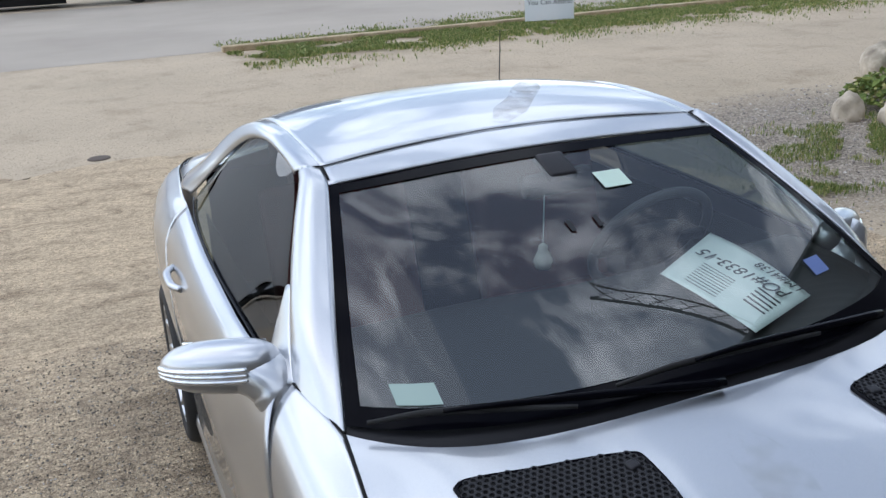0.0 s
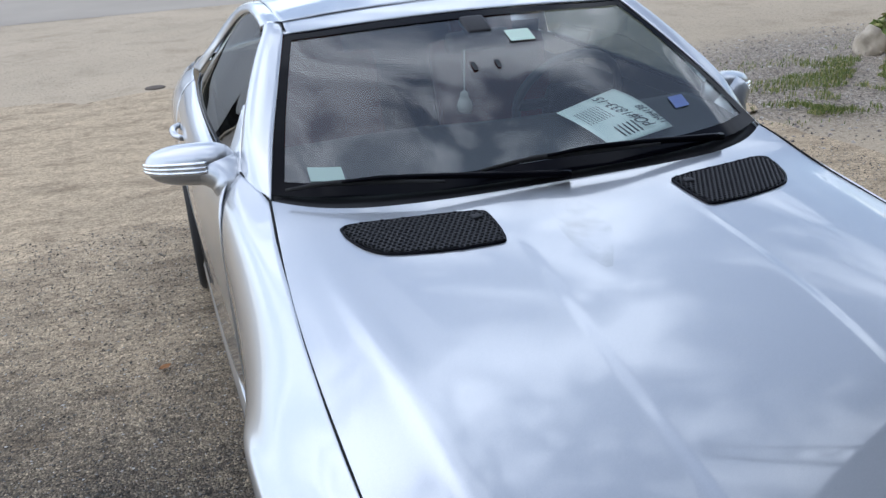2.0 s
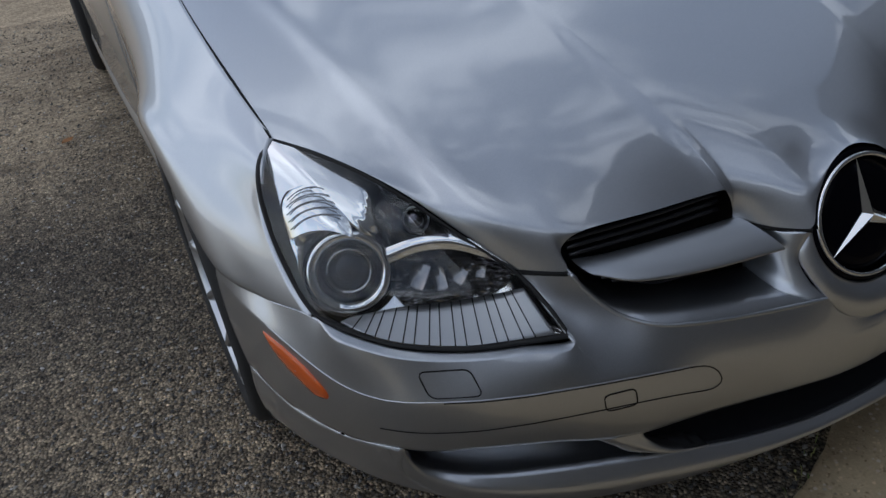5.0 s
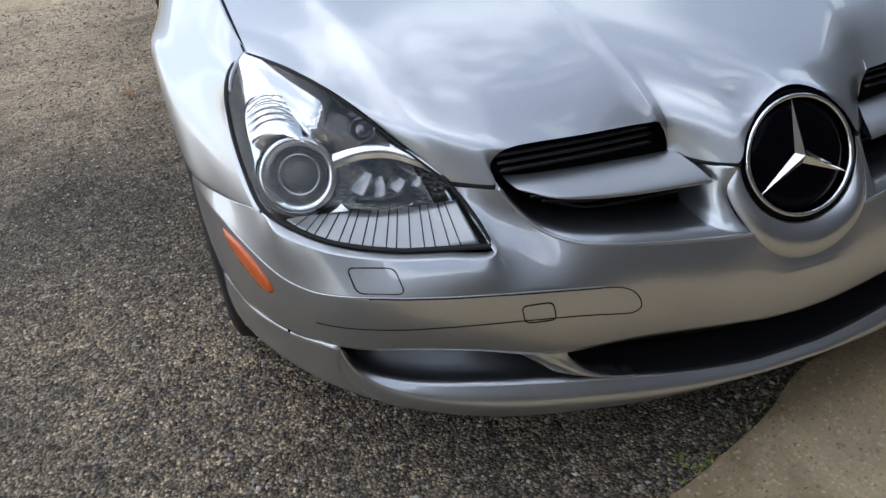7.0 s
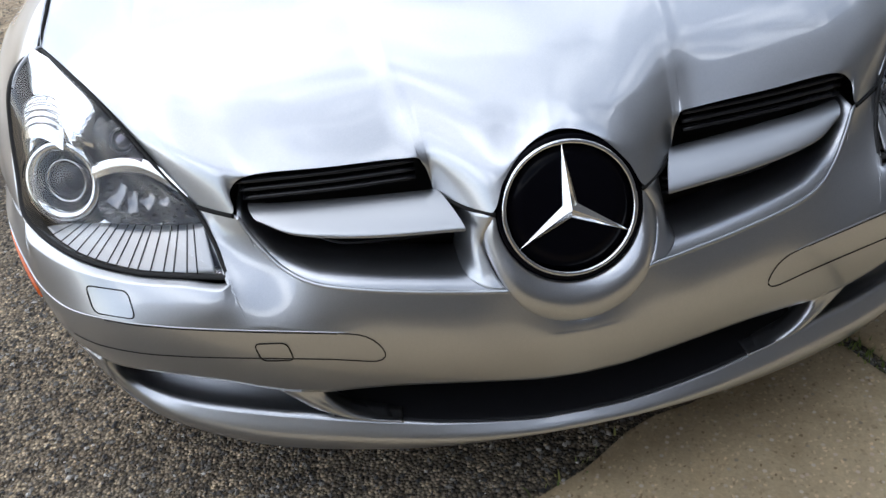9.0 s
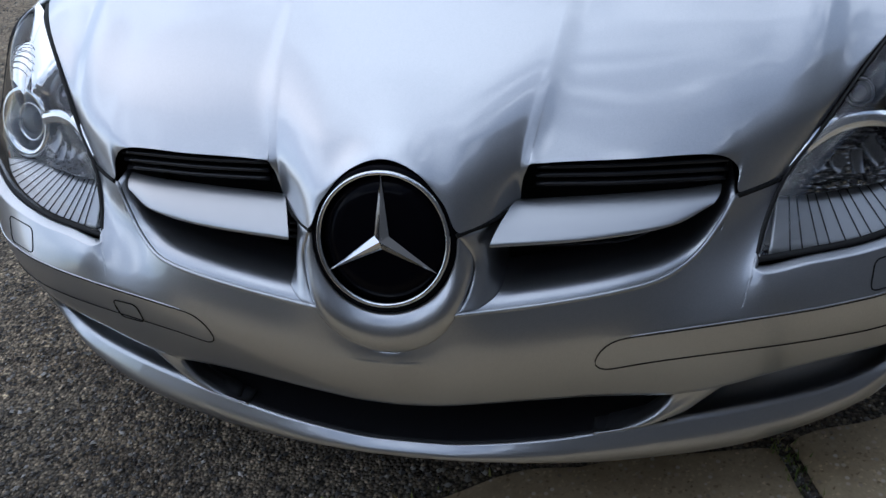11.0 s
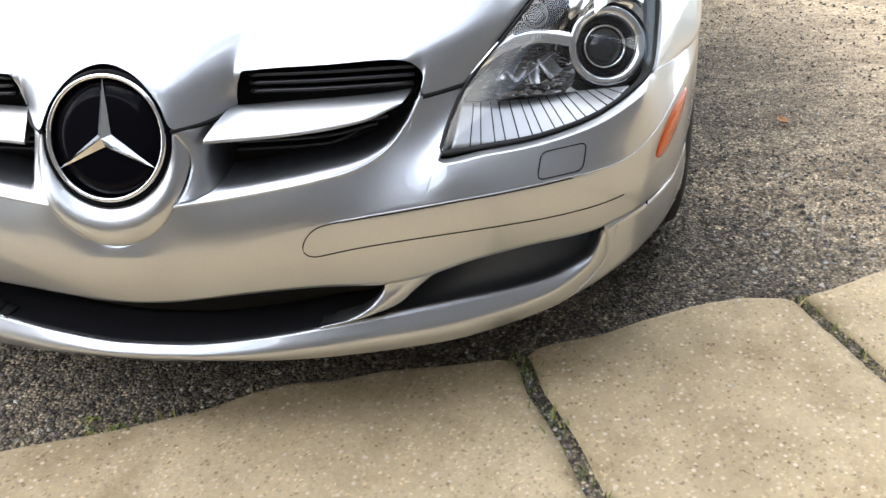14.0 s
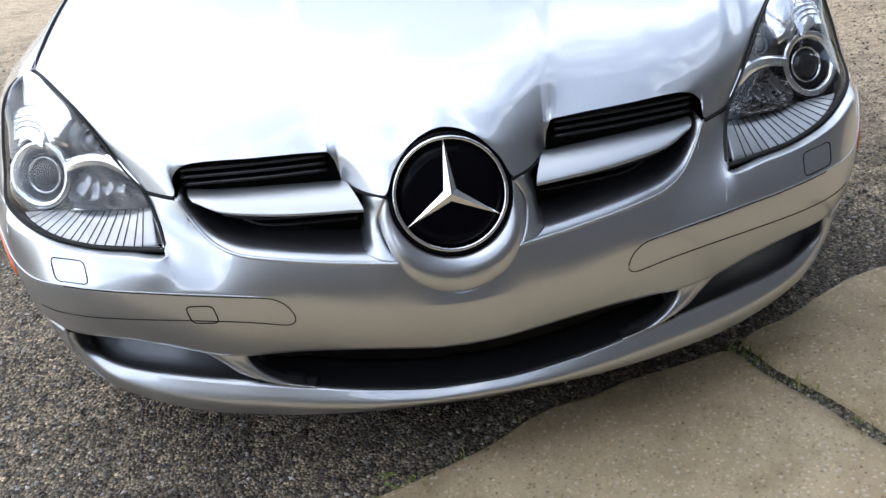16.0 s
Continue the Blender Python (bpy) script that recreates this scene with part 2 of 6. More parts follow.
def bend(sites, heights, give=1e-6):
    """The smoothest sheet through heights at plane sites; returns its height as a function."""
    plate = lambda a, b: (lambda r2: r2 * np.log(r2))(((a[:, None] - b[None]) ** 2).sum(-1) + 1e-12)
    flat = np.c_[np.ones(len(sites)), sites]
    system = np.block([[plate(sites, sites) + np.diag(np.broadcast_to(give, len(sites))), flat], [flat.T, np.zeros((3, 3))]])
    k = np.linalg.solve(system, np.r_[heights, 0, 0, 0])
    return lambda q: plate(q, sites) @ k[:-3] + np.c_[np.ones(len(q)), q] @ k[-3:]


# ---- ground ----
gravel_mat = mat("worn_asphalt_gravel", (0.12, 0.11, 0.10), 0.9)
ga = noise_tex(gravel_mat, 0.9, 6.0, 0.6)
gb = noise_tex(gravel_mat, 260.0, 3.0)
gt = node(gravel_mat, "ShaderNodeTexCoord")
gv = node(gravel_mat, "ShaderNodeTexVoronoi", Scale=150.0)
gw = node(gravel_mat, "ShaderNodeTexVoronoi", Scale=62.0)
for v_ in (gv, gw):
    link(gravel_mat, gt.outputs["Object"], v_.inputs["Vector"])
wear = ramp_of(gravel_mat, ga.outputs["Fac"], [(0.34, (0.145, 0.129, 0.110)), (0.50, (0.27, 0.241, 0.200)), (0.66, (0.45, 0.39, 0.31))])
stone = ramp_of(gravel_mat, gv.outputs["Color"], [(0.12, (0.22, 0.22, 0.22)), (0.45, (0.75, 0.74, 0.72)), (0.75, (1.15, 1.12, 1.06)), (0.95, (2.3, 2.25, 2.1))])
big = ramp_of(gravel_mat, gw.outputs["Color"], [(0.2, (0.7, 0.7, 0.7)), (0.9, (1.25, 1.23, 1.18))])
# stone colour falls off towards the gaps, painting in their crevice shade
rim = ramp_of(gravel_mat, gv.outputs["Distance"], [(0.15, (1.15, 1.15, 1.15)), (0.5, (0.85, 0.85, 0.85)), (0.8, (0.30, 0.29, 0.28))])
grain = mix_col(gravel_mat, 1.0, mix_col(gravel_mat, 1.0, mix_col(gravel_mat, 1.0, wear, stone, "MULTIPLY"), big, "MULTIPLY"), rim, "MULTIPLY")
# the asphalt runs out under sand towards the road
gsep = node(gravel_mat, "ShaderNodeSeparateXYZ")
link(gravel_mat, gt.outputs["Object"], gsep.inputs["Vector"])
gm = node(gravel_mat, "ShaderNodeMath")
gm.operation = "MULTIPLY_ADD"
gm.inputs[1].default_value, gm.inputs[2].default_value = 5.0, -0.8
link(gravel_mat, ga.outputs["Fac"], gm.inputs[0])
gadd = node(gravel_mat, "ShaderNodeMath")
gadd.operation = "ADD"
link(gravel_mat, gm.outputs["Value"], gadd.inputs[0])
link(gravel_mat, gsep.outputs["Y"], gadd.inputs[1])
gx1 = node(gravel_mat, "ShaderNodeMapRange")
gx1.inputs["From Min"].default_value, gx1.inputs["From Max"].default_value, gx1.inputs["To Max"].default_value = 0.9, 2.1, 4.2
link(gravel_mat, gsep.outputs["X"], gx1.inputs["Value"])
gadd2 = node(gravel_mat, "ShaderNodeMath")
gadd2.operation = "ADD"
link(gravel_mat, gadd.outputs["Value"], gadd2.inputs[0])
link(gravel_mat, gx1.outputs["Result"], gadd2.inputs[1])
gmap = node(gravel_mat, "ShaderNodeMapRange")
gmap.inputs["From Min"].default_value, gmap.inputs["From Max"].default_value = 3.0, 6.6
link(gravel_mat, gadd2.outputs["Value"], gmap.inputs["Value"])
sandy = ramp_of(gravel_mat, gb.outputs["Fac"], [(0.3, (0.37, 0.30, 0.21)), (0.7, (0.60, 0.50, 0.365))])
spk = ramp_of(gravel_mat, gv.outputs["Color"], [(0.10, (0.42, 0.39, 0.35)), (0.35, (0.85, 0.85, 0.85)), (0.85, (1.05, 1.05, 1.05)), (0.97, (1.4, 1.4, 1.4))])
sandy = mix_col(gravel_mat, 1.0, sandy, spk, "MULTIPLY")
# damp streaks and scuffed patches
gsm = node(gravel_mat, "ShaderNodeMapping")
gsm.inputs["Scale"].default_value = (0.55, 1.3, 1.0)
gsm.inputs["Rotation"].default_value = (0.0, 0.0, 0.3)
link(gravel_mat, gt.outputs["Object"], gsm.inputs["Vector"])
gn1 = node(gravel_mat, "ShaderNodeTexNoise", Scale=5.0, Detail=8.0, Roughness=0.7, Distortion=0.6)
gn2 = node(gravel_mat, "ShaderNodeTexNoise", Scale=38.0, Detail=5.0, Roughness=0.7)
for v_ in (gn1, gn2):
    link(gravel_mat, gsm.outputs["Vector"], v_.inputs["Vector"])
patch1 = ramp_of(gravel_mat, gn1.outputs["Fac"], [(0.34, (0.62, 0.56, 0.48)), (0.46, (1.04, 0.99, 0.91)), (0.60, (1.26, 1.21, 1.11))])
patch2 = ramp_of(gravel_mat, gn2.outputs["Fac"], [(0.36, (0.55, 0.51, 0.46)), (0.48, (1.02, 1.0, 0.98)), (0.66, (1.3, 1.28, 1.22))])
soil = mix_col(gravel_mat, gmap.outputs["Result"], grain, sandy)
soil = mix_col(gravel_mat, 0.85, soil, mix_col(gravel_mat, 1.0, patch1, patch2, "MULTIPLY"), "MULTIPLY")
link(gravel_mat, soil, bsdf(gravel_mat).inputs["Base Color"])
bump(gravel_mat, gv.outputs["Distance"], 1.0, -0.008)
gfade = node(gravel_mat, "ShaderNodeMapRange")
gfade.inputs["To Min"].default_value, gfade.inputs["To Max"].default_value = 1.0, 0.12
link(gravel_mat, gmap.outputs["Result"], gfade.inputs["Value"])
link(gravel_mat, gfade.outputs["Result"], bsdf(gravel_mat).inputs["Normal"].links[0].from_node.inputs["Strength"])

sand_mat = mat("packed_sandy_drive", (0.40, 0.34, 0.26), 0.92)
sa = noise_tex(sand_mat, 0.45, 6.0)
sb = noise_tex(sand_mat, 60.0, 4.0)
sc = ramp_of(sand_mat, sa.outputs["Fac"], [(0.3, (0.44, 0.35, 0.235)), (0.7, (0.60, 0.48, 0.335))])
link(sand_mat, mix_col(sand_mat, 0.5, sc, ramp_of(sand_mat, sb.outputs["Fac"], [(0.3, (0.32, 0.26, 0.18)), (0.7, (0.64, 0.535, 0.395))])), bsdf(sand_mat).inputs["Base Color"])
sv = node(sand_mat, "ShaderNodeTexVoronoi", Scale=70.0)
st_ = node(sand_mat, "ShaderNodeTexCoord")
link(sand_mat, st_.outputs["Object"], sv.inputs["Vector"])
base_ = bsdf(sand_mat).inputs["Base Color"].links[0].from_socket
sp = noise_tex(sand_mat, 1.1, 6.0, 0.65)
blot = ramp_of(sand_mat, sp.outputs["Fac"], [(0.32, (0.80, 0.77, 0.73)), (0.48, (1.0, 1.0, 1.0)), (0.7, (1.06, 1.06, 1.05))])
peb = ramp_of(sand_mat, sv.outputs["Color"], [(0.08, (0.45, 0.43, 0.40)), (0.22, (0.95, 0.95, 0.95)), (0.90, (1.0, 1.0, 1.0)), (0.97, (1.35, 1.33, 1.3))])
smp = node(sand_mat, "ShaderNodeMapping")
smp.inputs["Location"].default_value, smp.inputs["Scale"].default_value = (-1.35, -2.45, 0.0), (0.27, 0.45, 0.0)
link(sand_mat, st_.outputs["Object"], smp.inputs["Vector"])
sgr = node(sand_mat, "ShaderNodeTexGradient")
sgr.gradient_type = "SPHERICAL"
link(sand_mat, smp.outputs["Vector"], sgr.inputs["Vector"])
patch_ = mix_col(sand_mat, 0.5, sgr.outputs["Color"], sp.outputs["Color"], "MULTIPLY")
where_ = ramp_of(sand_mat, patch_, [(0.06, (0.0, 0.0, 0.0)), (0.34, (0.85, 0.85, 0.85))])
brown = ramp_of(sand_mat, sv.outputs["Color"], [(0.1, (0.07, 0.055, 0.04)), (0.5, (0.24, 0.20, 0.155)), (0.9, (0.52, 0.46, 0.38))])
dry = mix_col(sand_mat, 1.0, mix_col(sand_mat, 1.0, base_, blot, "MULTIPLY"), peb, "MULTIPLY")
link(sand_mat, mix_col(sand_mat, where_, dry, brown), bsdf(sand_mat).inputs["Base Color"])
bump(sand_mat, sb.outputs["Fac"], 0.3, 0.004)

road_mat = mat("pale_asphalt_road", (0.33, 0.31, 0.29), 0.9)
ra = noise_tex(road_mat, 0.3, 6.0)
link(road_mat, ramp_of(road_mat, ra.outputs["Fac"], [(0.3, (0.36, 0.31, 0.25)), (0.7, (0.45, 0.395, 0.32))]), bsdf(road_mat).inputs["Base Color"])

concrete_mat = mat("old_concrete", (0.42, 0.37, 0.29), 0.88)
ca = noise_tex(concrete_mat, 2.6, 6.0)
cb = noise_tex(concrete_mat, 150.0, 3.0)
cv = node(concrete_mat, "ShaderNodeTexVoronoi", Scale=210.0)
ct = node(concrete_mat, "ShaderNodeTexCoord")
link(concrete_mat, ct.outputs["Object"], cv.inputs["Vector"])
c1 = ramp_of(concrete_mat, ca.outputs["Fac"], [(0.3, (0.35, 0.27, 0.165)), (0.55, (0.46, 0.365, 0.23)), (0.75, (0.55, 0.45, 0.295))])
c2 = ramp_of(concrete_mat, cv.outputs["Color"], [(0.06, (0.55, 0.50, 0.44)), (0.2, (0.93, 0.93, 0.91)), (0.82, (1.06, 1.05, 1.02)), (0.97, (1.55, 1.52, 1.46))])
cs = noise_tex(concrete_mat, 7.0, 7.0, 0.65)
c3 = ramp_of(concrete_mat, cs.outputs["Fac"], [(0.30, (0.70, 0.66, 0.60)), (0.44, (0.90, 0.885, 0.865)), (0.54, (1.0, 1.0, 1.0)), (0.72, (1.13, 1.11, 1.08))])
cw = node(concrete_mat, "ShaderNodeTexVoronoi", Scale=75.0)
link(concrete_mat, ct.outputs["Object"], cw.inputs["Vector"])
chip = ramp_of(concrete_mat, cw.outputs["Distance"], [(0.22, (1.0, 1.0, 1.0)), (0.34, (0.0, 0.0, 0.0))])
pick = ramp_of(concrete_mat, cw.outputs["Color"], [(0.46, (0.0, 0.0, 0.0)), (0.56, (0.75, 0.75, 0.75))])
tone = ramp_of(concrete_mat, cw.outputs["Color"], [(0.50, (0.50, 0.42, 0.30)), (0.60, (0.64, 0.56, 0.44)), (0.70, (0.56, 0.43, 0.32)), (0.78, (0.20, 0.165, 0.12)), (0.84, (0.60, 0.54, 0.43))])
basec = mix_col(concrete_mat, 1.0, mix_col(concrete_mat, 1.0, c1, c2, "MULTIPLY"), c3, "MULTIPLY")
link(concrete_mat, mix_col(concrete_mat, mix_col(concrete_mat, 1.0, chip, pick, "MULTIPLY"), basec, tone), bsdf(concrete_mat).inputs["Base Color"])
bump(concrete_mat, mix_col(concrete_mat, 0.5, cb.outputs["Color"], cw.outputs["Color"]), 0.6, 0.005)


def sheet(name, x0, x1, y0, y1, nx, ny, z, material, wob=0.0, edge=0.0, label="", category=""):
    gx, gy = np.meshgrid(np.linspace(x0, x1, nx), np.linspace(y0, y1, ny))
    g = np.stack([gx, gy, np.full_like(gx, z)], -1)
    for j in range(ny):
        for i in range(nx):
            v = Vector(g[j, i])
            g[j, i, 2] += wob * noise.noise(v * 0.9)
            if edge and (i in (0, nx - 1) or j in (0, ny - 1)):
                g[j, i, 0] += edge * noise.noise(v * 1.7 + Vector((5, 0, 0)))
                g[j, i, 1] += edge * noise.noise(v * 1.3 + Vector((0, 9, 0)))
    ob = part(name, grids(g), material, None)
    return tagged(ob, label, category, kind="structure")


sheet("ground", -400, 400, -400, 400, 3, 3, -0.03, sand_mat, label="pale sandy ground reaching to the horizon", category="ground")
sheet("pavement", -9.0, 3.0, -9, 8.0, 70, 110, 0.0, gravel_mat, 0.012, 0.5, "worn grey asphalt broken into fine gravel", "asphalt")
sheet("road", -60, 60, 15.2, 28.0, 20, 6, -0.027, road_mat, label="pale worn asphalt road with bare edges", category="road")

# ---- the car: painted shell ----
# Nose towards -y, driver's side at +x, tyres on z = 0.
car = tagged(new("car"), "silver two-seat coupe with red leather interior, parked on worn gravel asphalt", "car")

ZC = [(1.60, 0.93), (1.35, 0.910), (1.09, 0.886), (0.80, 0.846), (0.50, 0.782), (0.25, 0.706), (0.05, 0.640)]
ZS = [(1.60, 0.93), (1.50, 0.915), (1.30, 0.866), (1.00, 0.818), (0.75, 0.782), (0.46, 0.727), (0.05, 0.615)]

CREASE_IN = [(0.10, 0.190), (0.20, 0.210), (0.32, 0.224), (0.45, 0.234), (0.60, 0.240), (0.80, 0.238), (1.05, 0.228)]
CREASE_OUT = [(0.08, 0.500), (0.18, 0.528), (0.30, 0.551), (0.50, 0.585), (0.70, 0.606), (0.90, 0.627), (1.10, 0.650)]


def hood_base(x, y):
    a = np.abs(np.asarray(x, float))
    y = np.asarray(y, float)
    c, s = spl(ZC, y), spl(ZS, y)
    z = c - (c - s) * (a / 0.735) ** 4
    xi = spl(CREASE_IN, y)
    z = z + 0.0036 * sstep(0.017, -0.017, a - xi) * sstep(1.25, 0.75, y)
    xo = spl(CREASE_OUT, y)
    t = a - xo
    z = z + 0.0060 * np.exp(-((t / np.where(t > 0, 0.020, 0.045)) ** 2)) * sstep(1.3, 0.7, y)
    return z


def cowl_y(x):
    return 1.343 + 0.177 * (np.abs(x) / 0.72) ** 4


def hood_sections():
    """Each lengthwise section, centre to side: x at the cowl, the brow where the panel turns down, the edge below it."""
    return [
        (0.00, (0.000, 0.048, 0.648), None), (0.07, (0.045, 0.040, 0.635), None), (0.12, (0.084, 0.030, 0.613), (0.082, 0.022, 0.600)), (0.16, (0.112, 0.045, 0.612), (0.103, 0.008, 0.564)),
        (0.21, (0.143, 0.071, 0.613), (0.138, 0.046, 0.560)), (0.240, (0.166, 0.090, 0.614), (0.167, 0.087, 0.562)), (0.252, (0.174, 0.0935, 0.615), (0.172, 0.091, 0.582)),
        (0.266, (0.182, 0.095, 0.616), (0.178, 0.094, 0.604)), (0.285, (0.198, 0.097, 0.617), None), (0.37, (0.310, 0.104, 0.621), None), (0.45, (0.410, 0.117, 0.622), None),
        (0.49, (0.444, 0.129, 0.626), (0.444, 0.122, 0.602)), (0.52, (0.470, 0.145, 0.632), (0.448, 0.106, 0.574)), (0.57, (0.513, 0.174, 0.640), (0.500, 0.146, 0.574)),
        (0.61, (0.554, 0.214, 0.648), (0.545, 0.198, 0.618)), (0.65, (0.609, 0.284, 0.682), (0.606, 0.278, 0.676)), (0.69, (0.670, 0.365, 0.714), None), (0.715, (0.731, 0.463, 0.727), None),
    ]


def hood_grid(nv=104, nu=241, nf=12):
    half = []
    f = 1 - (1 - np.linspace(0, 1, nv)) ** 1.45
    for xc, b, e in hood_sections():
        e = np.array(e or b)
        x = xc + (b[0] - xc) * f ** (3.0 if xc < 0.6 else 1.8 if xc < 0.63 else 1.0)
        if b[0] > 0.7:
            x = x + 0.020 * np.sin(np.pi * f)
        y = cowl_y(xc) + (b[1] - cowl_y(xc)) * f
        z = (b[2] - hood_base(b[0], b[1])) * f ** (30.0 - 16.0 * sstep(0.14, 0.30, xc))
        strip = np.array(b) + (e - np.array(b)) * np.linspace(0, 1, nf)[1:, None]
        strip[:, 2] -= hood_base(strip[:, 0], strip[:, 1])
        half.append(np.vstack([np.stack([x, y, z], -1), strip]))
    full = [flip(h) for h in half[:0:-1]] + half
    cols = np.array(full)
    m = len(cols)
    q = np.linspace(0, m - 1, nu)
    k = np.clip(q.astype(int), 0, m - 2)
    t = (q - k)[:, None, None]
    ext = np.concatenate([2 * cols[:1] - cols[1:2], cols, 2 * cols[-1:] - cols[-2:-1]])
    p0, p1, p2, p3 = ext[k], ext[k + 1], ext[k + 2], ext[k + 3]
    g = 0.5 * (2 * p1 + (p2 - p0) * t + (2 * p0 - 5 * p1 + 4 * p2 - p3) * t**2 + (3 * p1 - p0 - 3 * p2 + p3) * t**3)
    g = g.transpose(1, 0, 2)
    for i in range(nv):
        # the brow blends into the panel over some centimetres
        sg = min(0.070, 0.003 + 0.6 * (1.0 - f[i]) * 1.28)
        xs = g[i, :, 0]
        w = np.exp(-0.5 * ((xs[:, None] - xs[None, :]) / sg) ** 2) * np.abs(np.gradient(xs))[None, :]
        g[i, :, 2] = (w / w.sum(1, keepdims=True)) @ g[i, :, 2]
    g[..., 2] += hood_base(g[..., 0], g[..., 1])
    # a rounded fold where the panel meets the strip below the brow
    for _ in range(26):
        g[nv - 12:-1] += 0.5 * (0.5 * (g[nv - 13:-2] + g[nv - 11:]) - g[nv - 12:-1])
    return g


HOOD = hood_grid()
hood = part("hood", grids(HOOD), paint, car, "long silver bonnet with raised centre dome and creases")


def both(name, material, *gs, label="", thick=0.004, parent=None):
    out = []
    for k in (1, -1):
        out.append(part(name, grids(*[g if k > 0 else flip(g) for g in gs]), material, parent or car, label, thick=thick))
    return out


# front wings
wing = loft([
    [(0.731, 0.463, 0.727), (0.738, 0.52, 0.742), (0.744, 0.64, 0.764), (0.747, 0.80, 0.790), (0.746, 0.96, 0.812), (0.742, 1.12, 0.838), (0.734, 1.32, 0.872), (0.717, 1.52, 0.914), (0.768, 1.705, 0.945)],
    [(0.766, 0.415, 0.712), (0.782, 0.50, 0.716), (0.795, 0.63, 0.728), (0.803, 0.80, 0.742), (0.806, 0.96, 0.756), (0.804, 1.12, 0.782), (0.798, 1.32, 0.822), (0.790, 1.52, 0.866), (0.812, 1.705, 0.908)],
    [(0.788, 0.370, 0.640), (0.815, 0.46, 0.665), (0.850, 0.61, 0.690), (0.868, 0.80, 0.698), (0.868, 0.96, 0.700), (0.858, 1.12, 0.710), (0.845, 1.32, 0.730), (0.838, 1.52, 0.775), (0.841, 1.662, 0.820)],
    [(0.786, 0.300, 0.578), (0.838, 0.43, 0.595), (0.873, 0.58, 0.632), (0.888, 0.80, 0.668), (0.884, 0.96, 0.650), (0.868, 1.12, 0.600), (0.848, 1.32, 0.560), (0.846, 1.50, 0.585), (0.847, 1.637, 0.620)],
    [(0.777, 0.250, 0.547), (0.828, 0.36, 0.538), (0.872, 0.480, 0.550), (0.890, 0.80, 0.648), (0.886, 0.98, 0.595), (0.870, 1.09, 0.485), (0.850, 1.14, 0.30), (0.847, 1.40, 0.29), (0.842, 1.627, 0.270)],
    [(0.777, 0.252, 0.545), (0.826, 0.362, 0.536), (0.862, 0.490, 0.545), (0.870, 0.80, 0.642), (0.870, 0.97, 0.590), (0.855, 1.085, 0.47), (0.840, 1.145, 0.17), (0.835, 1.40, 0.17), (0.835, 1.627, 0.17)],
], 70, 44)
col = np.arange(wing.shape[1])
for j in range(1, wing.shape[0]):
    sg = 9.0 * float(sstep(0.80, 0.45, j / (wing.shape[0] - 1)))
    if sg > 0.2:
        chord = wing[j, 0] + (wing[j, -1] - wing[j, 0]) * (col / col[-1])[:, None]
        rest = wing[j] - chord
        rest = np.concatenate([-rest[:0:-1], rest, -rest[-2::-1]])
        w = np.exp(-0.5 * ((np.arange(len(rest))[None, :] - (col + len(col) - 1)[:, None]) / sg) ** 2)
        wing[j] = chord + (w / w.sum(1, keepdims=True)) @ rest
for _ in range(30):
    wing[1:30] += 0.4 * (0.5 * (wing[:29] + wing[2:31]) - wing[1:30]) * np.linspace(1, 0, 29)[:, None, None]
both("front_wing", paint, wing, label="flared silver front wing")

# front bumper, upper skin between headlamp and spoiler
TOP = [(0.0, -0.0475, 0.404), (0.06, -0.0440, 0.424), (0.095, -0.034, 0.462), (0.150, -0.024, 0.466), (0.220, -0.013, 0.474), (0.300, 0.003, 0.485), (0.355, 0.024, 0.493),
       (0.395, 0.055, 0.508), (0.425, 0.084, 0.540), (0.442, 0.102, 0.570), (0.470, 0.120, 0.569), (0.498, 0.143, 0.571), (0.477, 0.101, 0.531), (0.466, 0.063, 0.4945),
       (0.536, 0.084, 0.4955), (0.606, 0.111, 0.4985), (0.689, 0.157, 0.511), (0.745, 0.207, 0.530), (0.777, 0.250, 0.546), (0.828, 0.36, 0.536), (0.872, 0.475, 0.548)]
LINE_B = [(0.0, -0.0550, 0.389), (0.06, -0.0535, 0.391), (0.10, -0.0500, 0.395), (0.15, -0.0445, 0.402), (0.22, -0.034, 0.415), (0.30, -0.0205, 0.4275), (0.34, -0.012, 0.432),
          (0.38, -0.003, 0.437), (0.41, 0.004, 0.440), (0.435, 0.010, 0.442), (0.455, 0.014, 0.443), (0.480, 0.020, 0.445), (0.495, 0.024, 0.446), (0.515, 0.029, 0.447),
          (0.560, 0.042, 0.450), (0.625, 0.068, 0.455), (0.700, 0.113, 0.463), (0.752, 0.165, 0.472), (0.790, 0.220, 0.481), (0.832, 0.335, 0.495), (0.872, 0.475, 0.515)]


def fair(pts, px=(1, 3, 5, 7), pyz=(0, 2, 4, 6, 8, 10)):
    """The same points drawn onto a smooth line that is symmetric about the centre."""
    q = np.array(pts, float)
    s = np.concatenate([[0], np.cumsum(np.linalg.norm(np.diff(q, axis=0), axis=1))])
    out = []
    for c, powers in ((0, px), (1, pyz), (2, pyz)):
        a = np.stack([s**k for k in powers], -1)
        out.append(a @ np.linalg.lstsq(a, q[:, c], rcond=None)[0])
    return [tuple(v) for v in np.stack(out, -1)]


LINE_B = fair(LINE_B)
